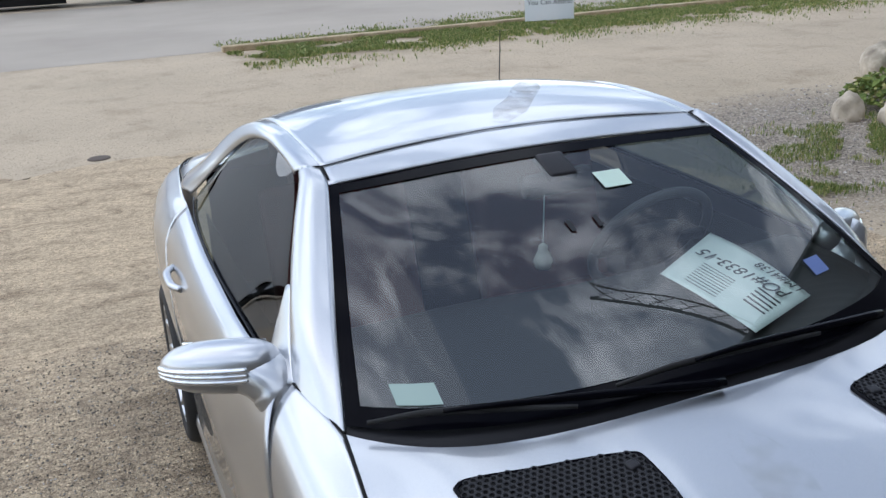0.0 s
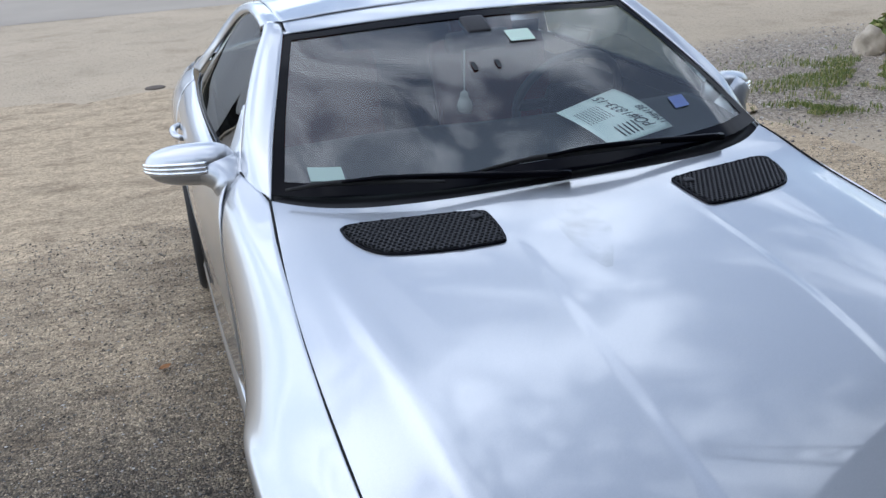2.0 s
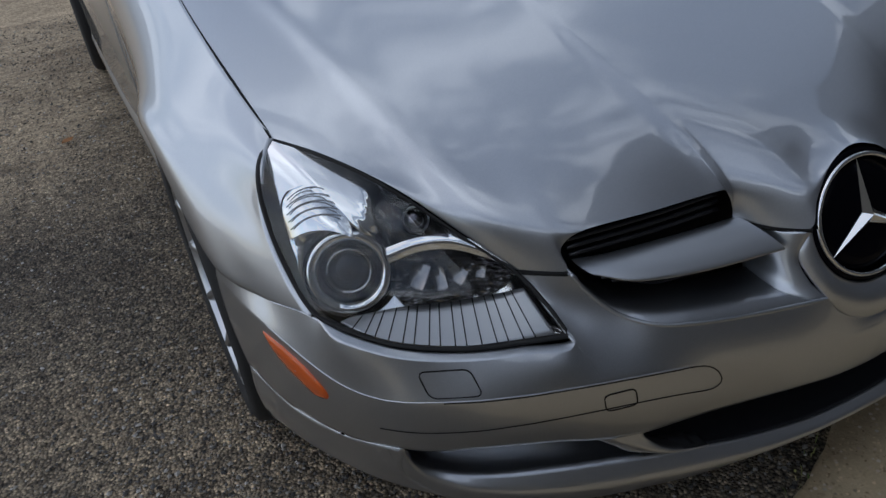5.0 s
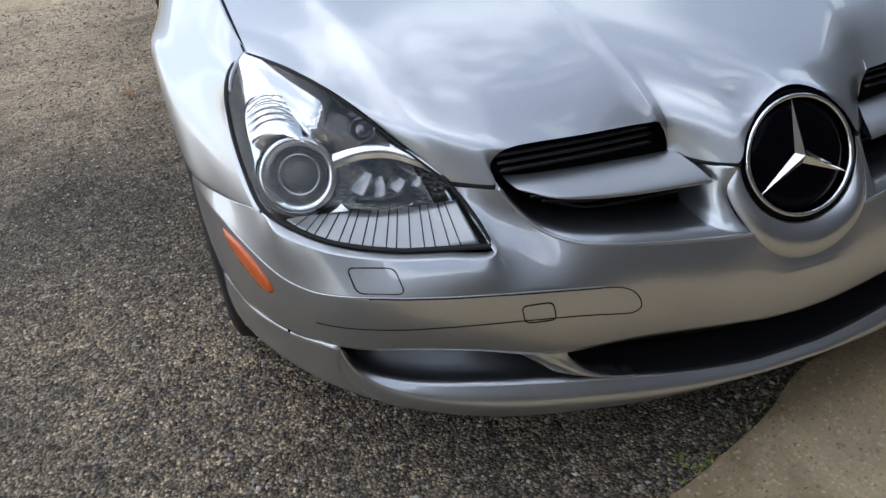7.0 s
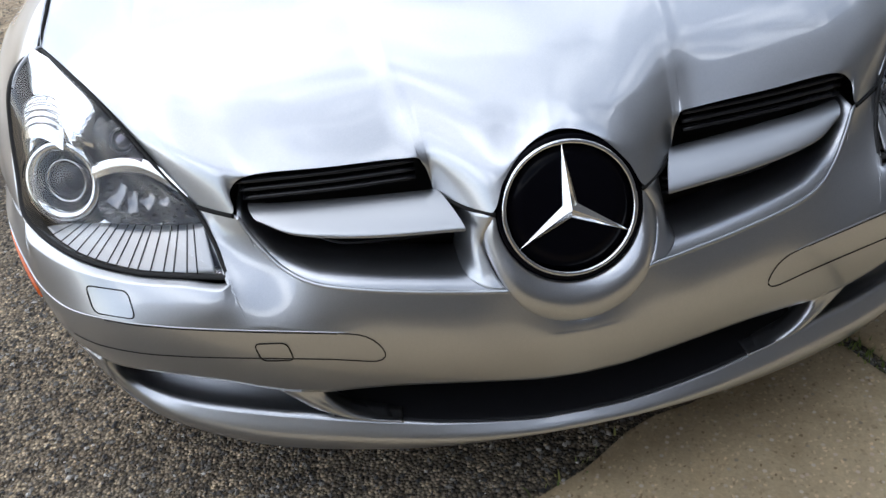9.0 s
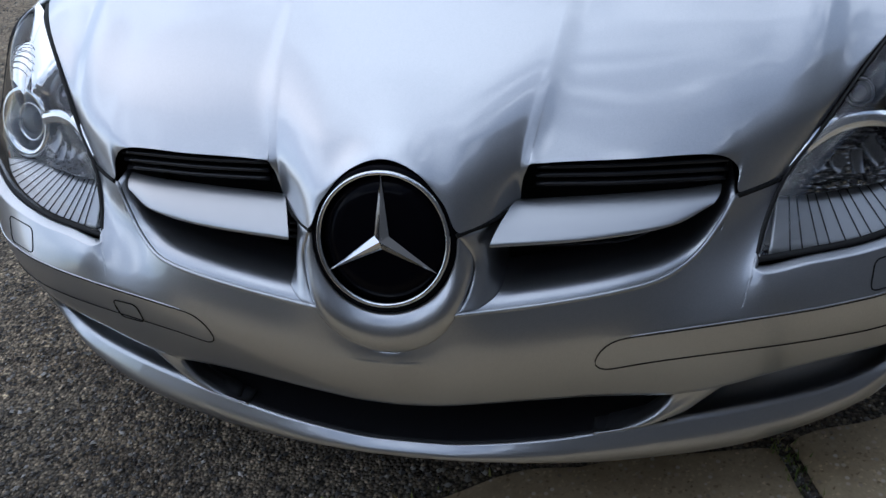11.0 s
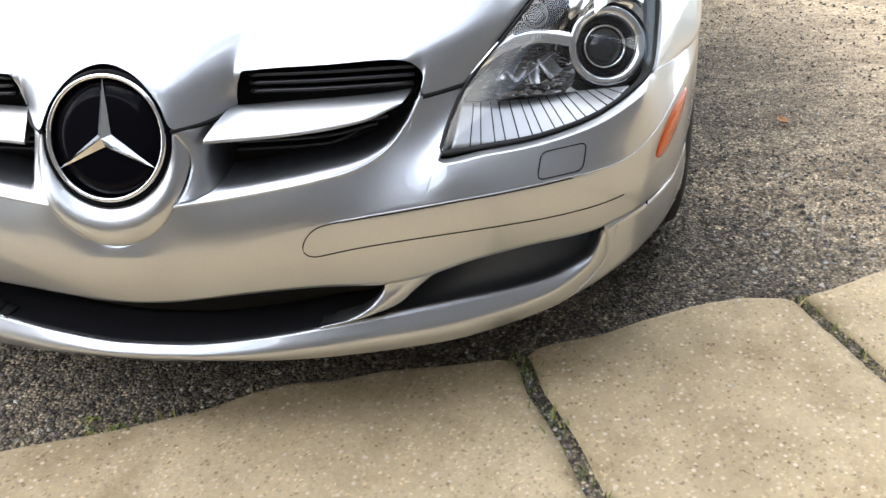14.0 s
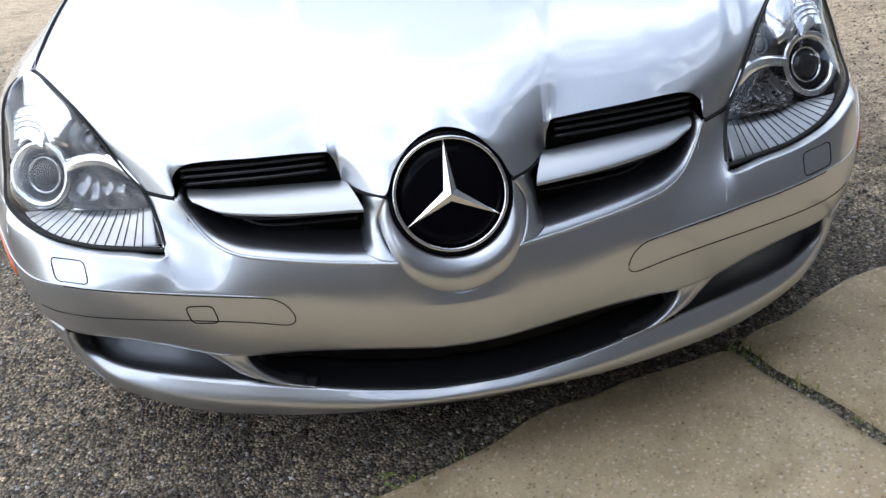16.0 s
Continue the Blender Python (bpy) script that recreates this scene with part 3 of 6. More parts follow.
# plan line of the bumper, its inward normal, and distance along it
PLAN = crom([(x, y, 0.0) for x, y, _ in LINE_B], 500)
PLAN_S = np.r_[0, np.cumsum(np.linalg.norm(np.diff(PLAN, axis=0), axis=1))]
tan_ = np.gradient(PLAN, axis=0)
tan_[0] = (1, 0, 0)
tan_ /= np.linalg.norm(tan_, axis=1)[:, None]
PLAN_N = np.stack([-tan_[:, 1], tan_[:, 0], 0 * tan_[:, 0]], -1)
# height of the shoulder crease and of the lower edge of the skin, by distance from the centre
SHOULDER = [(0.0, 0.390), (0.1, 0.395), (0.2, 0.410), (0.28, 0.424), (0.35, 0.432), (0.40, 0.437), (0.45, 0.4415), (0.50, 0.446), (0.55, 0.449), (0.60, 0.4515), (0.65, 0.4520),
            (0.70, 0.4495), (0.735, 0.4485), (0.76, 0.454), (0.785, 0.467), (0.80, 0.478), (0.815, 0.491), (0.832, 0.504), (0.872, 0.522)]
UNDER = [(0.0, 0.295), (0.06, 0.297), (0.115, 0.302), (0.2, 0.308), (0.28, 0.310), (0.33, 0.308), (0.381, 0.305), (0.43, 0.310), (0.465, 0.318), (0.508, 0.330), (0.555, 0.338), (0.62, 0.343),
         (0.66, 0.340), (0.70, 0.337), (0.745, 0.335), (0.795, 0.332), (0.84, 0.330), (0.872, 0.330)]


def plan_at(d):
    return np.stack([np.interp(d, PLAN_S, PLAN[:, c]) for c in range(3)], -1), np.stack([np.interp(d, PLAN_S, PLAN_N[:, c]) for c in range(3)], -1)


def to_plan(p):
    """Distance along the plan line and offset inwards, of points with x >= 0."""
    p = np.atleast_2d(np.asarray(p, float))
    k = (((p[:, None, :2] - PLAN[None, :, :2]) ** 2).sum(-1)).argmin(1)
    return PLAN_S[k], ((p - PLAN[k]) * PLAN_N[k]).sum(-1)


def rise(d, z):
    """Height over the shoulder crease."""
    return z - spl(SHOULDER, np.interp(d, PLAN_S, PLAN[:, 0]))


def paired(pts, keys, n):
    """A smooth curve through points that sit at given keys; it crosses the centre line squarely."""
    q = np.linspace(keys[0], keys[-1], n)
    p = np.asarray(pts, float)
    p = np.vstack([p[1] * np.array([-1, 1, 1])[: p.shape[1]], p])
    return np.stack([spl(list(zip(np.r_[-keys[1], keys], p[:, c])), q) for c in range(p.shape[1])], -1)


keys = np.r_[0, np.cumsum(np.linalg.norm(np.diff(np.array(TOP), axis=0), axis=1) ** 0.8)]
top_line = paired(TOP, keys, 220)
# under the headlamp the skin ends in a narrow ledge that faces up
along = np.linspace(keys[0], keys[-1], 220)
ledge = (sstep(0.3 * keys[12] + 0.7 * keys[13], 0.7 * keys[13] + 0.3 * keys[14], along) * sstep(keys[18], keys[17], along))[:, None]
ledge_top = top_line
top_line = top_line - (plan_at(to_plan(top_line)[0])[1] * 0.017 + np.array((0, 0, 0.001))) * ledge
td, th = to_plan(top_line)


def low_inset(d, z):
    """How far the skin below the shoulder lies inside the plan line."""
    x = np.interp(d, PLAN_S, PLAN[:, 0])
    q = np.clip(-rise(d, z) / (spl(SHOULDER, x) - spl(UNDER, x)), -0.3, 1.4)
    return (0.016 - 0.010 * sstep(0.72, 0.86, x)) * np.abs(q) ** 1.8 - 0.011 * q * np.maximum(1 - q, -0.2)


# above the shoulder: the smoothest sheet between the shoulder and the upper rims
kd = np.linspace(0, PLAN_S[-1], 46)
gd = np.linspace(0, 0.27, 10)
gz = spl(SHOULDER, np.interp(gd, PLAN_S, PLAN[:, 0])) - 0.03
SITES = np.vstack([np.c_[td, rise(td, top_line[:, 2])][4:217:3], np.c_[kd, 0 * kd], np.c_[gd, 0 * gd - 0.03]])
SITES = np.vstack([SITES, SITES * np.array((-1, 1))])
HEIGHT = np.r_[th[4:217:3], 0 * kd, low_inset(gd, gz)]
HEIGHT = np.r_[HEIGHT, HEIGHT]


SHEET = bend(SITES, HEIGHT, 3e-4)


def inset(d, z):
    """How far the skin lies inside the plan line at distance d and height z."""
    d, z = np.broadcast_arrays(np.asarray(d, float), np.asarray(z, float))
    zp = rise(d, z)
    up_ = SHEET(np.stack([d.ravel(), zp.ravel()], -1)).reshape(d.shape)
    return np.where(zp > 0, up_, low_inset(d, z))


def skin(d, z, out=0.0):
    d, z = np.asarray(d, float), np.asarray(z, float)
    q, n = plan_at(d)
    q = q + n * (inset(d, z) - out)[..., None]
    q[..., 2] = z
    return q


def skin_x(x, z, out=0.0):
    """The same by the plan line's x; a negative x is the other side."""
    x = np.asarray(x, float)
    return skin(np.interp(np.abs(x), PLAN[:, 0], PLAN_S), z, out) * np.stack([np.where(x < 0, -1.0, 1.0), 1 + 0 * x, 1 + 0 * x], -1)


BASE_X = (0.0, 0.058, 0.097, 0.146, 0.217, 0.298, 0.345, 0.385, 0.402, 0.414, 0.427, 0.438, 0.449, 0.460, 0.538, 0.615, 0.697, 0.749, 0.787, 0.837, 0.871)
base_d = paired(np.interp(BASE_X, PLAN[:, 0], PLAN_S)[:, None], keys, 220)[:, 0]
base_z = spl(SHOULDER, np.interp(base_d, PLAN_S, PLAN[:, 0]))
left_over = th - inset(td, top_line[:, 2])
upper_skin = []
for v in 1 - (1 - np.linspace(0, 1, 30)) ** 1.5:
    d, z = base_d + (td - base_d) * v, base_z + (top_line[:, 2] - base_z) * v
    upper_skin.append(skin(d, z) + plan_at(d)[1] * (left_over * v**8)[:, None])
for v in (0.12, 0.3, 0.6, 0.85, 1.0):
    upper_skin.append(top_line + (ledge_top - top_line) * np.array((v, v, 0.4 * v + 0.6 * v**0.35)))
upper_skin = np.array(upper_skin)
low_z = spl(UNDER, np.interp(base_d, PLAN_S, PLAN[:, 0]))
lower_skin = np.array([skin(base_d, base_z + (low_z - base_z) * v) for v in np.linspace(0, 1, 18)])
# spoiler lip: upper edge, front, underside
LIP_T = [(0.0, -0.026, 0.204), (0.08, -0.024, 0.206), (0.2, -0.012, 0.218), (0.28, 0.003, 0.228), (0.36, 0.022, 0.236), (0.50, 0.067, 0.244), (0.60, 0.109, 0.248), (0.66, 0.143, 0.259), (0.695, 0.162, 0.283), (0.708, 0.158, 0.322)]
LIP_E = [(0.0, -0.042, 0.191), (0.08, -0.040, 0.191), (0.2, -0.028, 0.195), (0.35, 0.002, 0.203), (0.50, 0.048, 0.210), (0.62, 0.103, 0.228), (0.69, 0.148, 0.265), (0.718, 0.156, 0.327)]
LIP_F = [(0.0, -0.030, 0.172), (0.2, -0.016, 0.172), (0.35, 0.014, 0.172), (0.50, 0.062, 0.175), (0.645, 0.130, 0.200), (0.712, 0.170, 0.250), (0.733, 0.170, 0.332)]
LIP_G = [(0.0, 0.06, 0.158), (0.2, 0.075, 0.158), (0.35, 0.10, 0.158), (0.50, 0.15, 0.158), (0.62, 0.22, 0.158), (0.70, 0.30, 0.160), (0.75, 0.40, 0.165)]
lip_front = np.stack([crom(LIP_T, 90), crom(LIP_E, 90), crom(LIP_F, 90)])
lip_front = np.stack([crom(lip_front[:, i], 14) for i in range(90)], 1)
lip_under = loft([LIP_F, LIP_G], 60, 8)
# scoop floors behind the lip: painted at the sides, black in the middle
sweep = lambda x: float(sstep(0.36, 0.52, x) * sstep(0.70, 0.65, x))
floor_in = [(x, y + 0.095, z - 0.004 + 0.060 * sweep(x)) for x, y, z in LIP_T]
floor_mid = [(x, y + 0.030, z - 0.006 + 0.008 * sweep(x)) for x, y, z in LIP_T]
floor_ = loft([LIP_T, floor_mid, floor_in], 90, 10)
split = int(np.argmin(np.abs(floor_[0, :, 0] - 0.372)))
side_floor, mid_floor = floor_[:, split:], floor_[:, : split + 1]
top_of_corner = skin_x(np.array((0.722, 0.760, 0.795, 0.835, 0.870)), spl(UNDER, np.array((0.722, 0.760, 0.795, 0.835, 0.870))))
corner = loft([
    top_of_corner,
    [(0.714, 0.166, 0.262), (0.752, 0.214, 0.268), (0.784, 0.262, 0.268), (0.832, 0.360, 0.268), (0.866, 0.475, 0.268)],
    [(0.655, 0.136, 0.202), (0.712, 0.196, 0.204), (0.760, 0.262, 0.205), (0.815, 0.365, 0.205), (0.856, 0.475, 0.205)],
    [(0.575, 0.124, 0.162), (0.650, 0.212, 0.160), (0.710, 0.288, 0.160), (0.785, 0.385, 0.162), (0.835, 0.475, 0.165)],
], 30, 16)
# fins between the middle and the side openings, which sweep down into the lip
# (the tips run out on the lip)
FIN_IN = [(0.381, 0.020, 0.306), (0.377, 0.018, 0.287), (0.357, 0.011, 0.263), (0.328, 0.005, 0.244), (0.300, 0.002, 0.234), (0.270, -0.003, 0.2285)]
FIN_OUT = [(0.508, 0.050, 0.331), (0.458, 0.042, 0.311), (0.424, 0.034, 0.285), (0.394, 0.026, 0.260), (0.350, 0.016, 0.244), (0.285, 0.000, 0.2300)]
FIN_MID = [tuple(0.55 * np.array(a) + 0.45 * np.array(b) + np.array((0, -0.006 * k, 0.002))) for a, b, k in zip(FIN_IN, FIN_OUT, (0, 0.5, 1, 1, 0.8, 0.3))]
blade = loft([FIN_IN, FIN_MID, FIN_OUT], 30, 12)
back = np.array((0.0, 0.035, -0.004))
fin_in_edge = loft([FIN_IN, [tuple(np.array(q) + back) for q in FIN_IN]], 30, 4)
fin_out_edge = loft([FIN_OUT, [tuple(np.array(q) + np.array((0.006, 0.035, 0.002))) for q in FIN_OUT]], 30, 4)
ux = np.r_[np.linspace(0.508, 0.705, 30)]
side_edge = skin_x(ux, spl(UNDER, ux))
side_roof = np.stack([side_edge, side_edge + np.array((0, 0.006, 0.003)), side_edge + np.array((0, 0.05, 0.006))])
ux = np.linspace(0, 0.381, 30)
mid_edge = skin_x(ux, spl(UNDER, ux))
mid_roof = np.stack([mid_edge, mid_edge + np.array((0, 0.006, 0.003)), mid_edge + np.array((0, 0.05, 0.006))])
bumper_parts = []
for g in (upper_skin, lower_skin, lip_front, lip_under, corner, blade, fin_in_edge, fin_out_edge, side_roof, mid_roof, side_floor):
    bumper_parts += [g, flip(g)]
bumper_bm = grids(*bumper_parts)


def join(bm, other):
    me = bpy.data.meshes.new("tmp")
    other.to_mesh(me)
    other.free()
    bm.from_mesh(me)
    bpy.data.meshes.remove(me)


bmesh.ops.remove_doubles(bumper_bm, verts=bumper_bm.verts, dist=0.0002)
bmesh.ops.dissolve_degenerate(bumper_bm, edges=bumper_bm.edges, dist=0.0001)
bumper = part("front_bumper", bumper_bm, paint, car, "silver front bumper with three lower air openings", thick=0.003)
for k in (1, -1):
    S = np.array((k, 1, 1))
    part("rolled_rim", tube(crom(TOP[2:10], 80) * S, 0.0032, 8, 80), paint, bumper)
    bead = np.linspace(0.318, 0.834, 90)
    part("shoulder_bead", tube(skin_x(bead, spl(SHOULDER, bead) + 0.0004, 0.0016) * S, np.r_[0.0004, np.full(30, 0.0011), 0.0004], 6, 90), paint, bumper)
part("lower_tray", grids(mid_floor, flip(mid_floor)), black_plastic, bumper, "black floor of the middle air opening", thick=0.003)
# dark cavities behind the openings
cav = bmesh.new()
add_grid(cav, loft([[(-0.74, 0.30, 0.36), (-0.4, 0.16, 0.36), (0, 0.10, 0.36), (0.4, 0.16, 0.36), (0.74, 0.30, 0.36)], [(-0.74, 0.30, 0.15), (-0.4, 0.17, 0.15), (0, 0.11, 0.15), (0.4, 0.17, 0.15), (0.74, 0.30, 0.15)]], 40, 3))
add_grid(cav, loft([[(-0.44, 0.20, 0.63), (0, 0.18, 0.63), (0.44, 0.20, 0.63)], [(-0.44, 0.20, 0.40), (0, 0.18, 0.40), (0.44, 0.20, 0.40)]], 30, 3))
part("radiator_shroud", cav, black_plastic, car, "matt black shroud inside the air openings", thick=0.006)

# grille
shelf_out = crom(TOP[2:10], 40)
shelf = np.stack([shelf_out, shelf_out + np.array((0, 0.035, 0.004)), shelf_out + np.array((-0.004, 0.10, 0.010))], 0)
both("grille_shelf", paint, shelf, label="silver inner edge of the grille opening")
slat = loft([
    [(0.141, 0.018, 0.536), (0.27, 0.036, 0.541), (0.36, 0.060, 0.549), (0.408, 0.090, 0.560)],
    [(0.139, 0.015, 0.541), (0.27, 0.032, 0.546), (0.365, 0.056, 0.554), (0.416, 0.090, 0.566)],
    [(0.150, 0.048, 0.556), (0.28, 0.066, 0.562), (0.375, 0.085, 0.568), (0.424, 0.106, 0.572)],
    [(0.166, 0.090, 0.566), (0.29, 0.102, 0.570), (0.38, 0.114, 0.573), (0.426, 0.126, 0.575)],
    [(0.166, 0.095, 0.540), (0.29, 0.105, 0.545), (0.38, 0.112, 0.555), (0.420, 0.120, 0.565)],
    [(0.141, 0.018, 0.536), (0.27, 0.036, 0.541), (0.36, 0.060, 0.549), (0.408, 0.090, 0.560)],
], 30, 26)
both("grille_slat", brushed, slat, label="broad satin silver grille slat", thick=0)
for z, y, x1 in ((0.606, 0.118, 0.435), (0.594, 0.116, 0.432), (0.582, 0.114, 0.430), (0.522, 0.092, 0.392), (0.510, 0.092, 0.375), (0.498, 0.092, 0.345)):
    x0, up_end = (0.19, 0.002) if z > 0.55 else (0.155, 0.020)
    fin = loft([[(x0, y, z), (0.3, y + 0.006, z + 0.4 * up_end), (x1, y + 0.02, z + up_end)], [(x0, y + 0.05, z + 0.006), (0.3, y + 0.056, z + 0.4 * up_end + 0.006), (x1, y + 0.07, z + up_end + 0.006)]], 12, 3)
    for k in (1, -1):
        bar = tube(np.array([(x0, y - 0.010, z), (0.3, y - 0.004, z + 0.4 * up_end), (x1, y + 0.012, z + up_end)]) * np.array((k, 1, 1)), 0.0046, 8, 16, flat=0.75)
        join(bar, grids(fin if k > 0 else flip(fin)))
        part("grille_fin", bar, grille_black, car)

# emblem: ring, disc and three-armed shape
em = frame_of((0, 0.004, 0.552), (0, -0.92, 0.394))
em_ob = tagged(new("emblem"), "")
em_ob.parent = car
em_ob.matrix_basis = em
em_ob["label"] = "chrome ring with a three-armed shape on a black disc"
part("disc", lathe([(0.0, 0.002), (0.06, 0.001), (0.086, -0.004), (0.088, -0.03)], 56), gloss_black, em_ob)
part("ring", lathe([(0.0845, -0.002), (0.0855, 0.004), (0.089, 0.006), (0.092, 0.002), (0.0925, -0.02)], 64), chrome, em_ob)
part("gasket", lathe([(0.0925, 0.0), (0.097, -0.001), (0.1, -0.006), (0.1, -0.03)], 56), gloss_black, em_ob)
for k in range(3):
    a = math.pi / 2 + k * 2 * math.pi / 3
    bm = bmesh.new()
    d, n = Vector((math.cos(a), math.sin(a), 0)), Vector((-math.sin(a), math.cos(a), 0))
    tip = bm.verts.new(d * 0.086 + Vector((0, 0, 0.001)))
    c = bm.verts.new((0, 0, 0.014))
    l, r = bm.verts.new((d + n * 1.732) * 0.0058 + Vector((0, 0, 0.004))), bm.verts.new((d - n * 1.732) * 0.0058 + Vector((0, 0, 0.004)))
    bm.faces.new((c, tip, l))
    bm.faces.new((c, r, tip))
    lb, rb, tb = (bm.verts.new(v.co - Vector((0, 0, 0.006))) for v in (l, r, tip))
    bm.faces.new((l, tip, tb, lb))
    bm.faces.new((tip, r, rb, tb))
    part("arm", bm, chrome, em_ob, smooth=False)

# silver housing round the emblem
ang = np.linspace(-math.pi - 0.02, 0.02, 41)
inner = np.array([em @ Vector((0.100 * math.cos(a), 0.100 * math.sin(a), -0.003)) for a in ang])
outer = crom([(-0.100, 0.010, 0.560), (-0.118, 0.010, 0.520), (-0.097, -0.033, 0.462), (-0.062, -0.0445, 0.423), (0.0, -0.0480, 0.403), (0.062, -0.0445, 0.423), (0.097, -0.033, 0.462), (0.118, 0.010, 0.520), (0.100, 0.010, 0.560)], 41)
swell = np.sin(np.linspace(0, np.pi, 41))[:, None] ** 0.7
housing = [inner + (outer - inner) * v + np.array((0, -0.013, 0.004)) * swell * (math.sin(math.pi * v) ** 0.8 if 0 < v < 1 else 0) for v in np.linspace(0, 1, 16)]
part("emblem_housing", grids(np.stack(housing, 0)), paint, car, "silver bumper nose under the emblem", thick=0.003)
cheek = loft([
    [(0.100, 0.008, 0.561), (0.118, 0.010, 0.520), (0.112, -0.012, 0.485), (0.096, -0.034, 0.462)],
    [(0.120, 0.026, 0.558), (0.130, 0.020, 0.520), (0.130, 0.000, 0.488), (0.122, -0.024, 0.465)],
    [(0.136, 0.058, 0.556), (0.140, 0.050, 0.520), (0.142, 0.035, 0.490), (0.146, 0.008, 0.470)],
    [(0.140, 0.120, 0.554), (0.142, 0.110, 0.520), (0.146, 0.095, 0.492), (0.152, 0.080, 0.476)],
], 20, 16)
both("grille_cheek", paint, cheek, label="silver inner wall of the grille opening")

# ---- headlamps ----
HL = [(0.731, 0.463, 0.724), (0.695, 0.398, 0.722), (0.650, 0.335, 0.703), (0.606, 0.277, 0.672), (0.545, 0.196, 0.614), (0.500, 0.144, 0.571), (0.478, 0.102, 0.532), (0.469, 0.074, 0.505),
      (0.466, 0.063, 0.4955), (0.479, 0.066, 0.4955), (0.536, 0.086, 0.4965), (0.606, 0.113, 0.4995), (0.689, 0.160, 0.512), (0.745, 0.210, 0.531), (0.776, 0.252, 0.549), (0.786, 0.310, 0.585), (0.789, 0.365, 0.640), (0.782, 0.405, 0.690), (0.762, 0.440, 0.717), (0.731, 0.463, 0.724)]
HL_C = np.array((0.6573, 0.2538, 0.6021))
HL_N = np.array((0.42, -0.66, 0.62)) / np.linalg.norm((0.42, -0.66, 0.62))


def hl_rings(scale, push, bulge, rings=10, n=90):
    o = crom(HL, n + 1)[:-1]
    o = HL_C + (o - HL_C) * scale + HL_N * push
    c = HL_C + HL_N * (push + bulge)
    g = []
    for k in range(rings + 1):
        f = k / rings
        base = o + (o.mean(0) - o) * f
        g.append(base + HL_N * bulge * (1 - (1 - f) ** 2.4))
    return np.array(g)


HL_X = np.cross((0, 0, 1.0), HL_N)
HL_X /= np.linalg.norm(HL_X)
HL_Y = np.cross(HL_N, HL_X)


def hp(u, v, d):
    """A point of the lamp: u outwards, v up, d towards the lens."""
    return HL_C + HL_X * u + HL_Y * v + HL_N * d


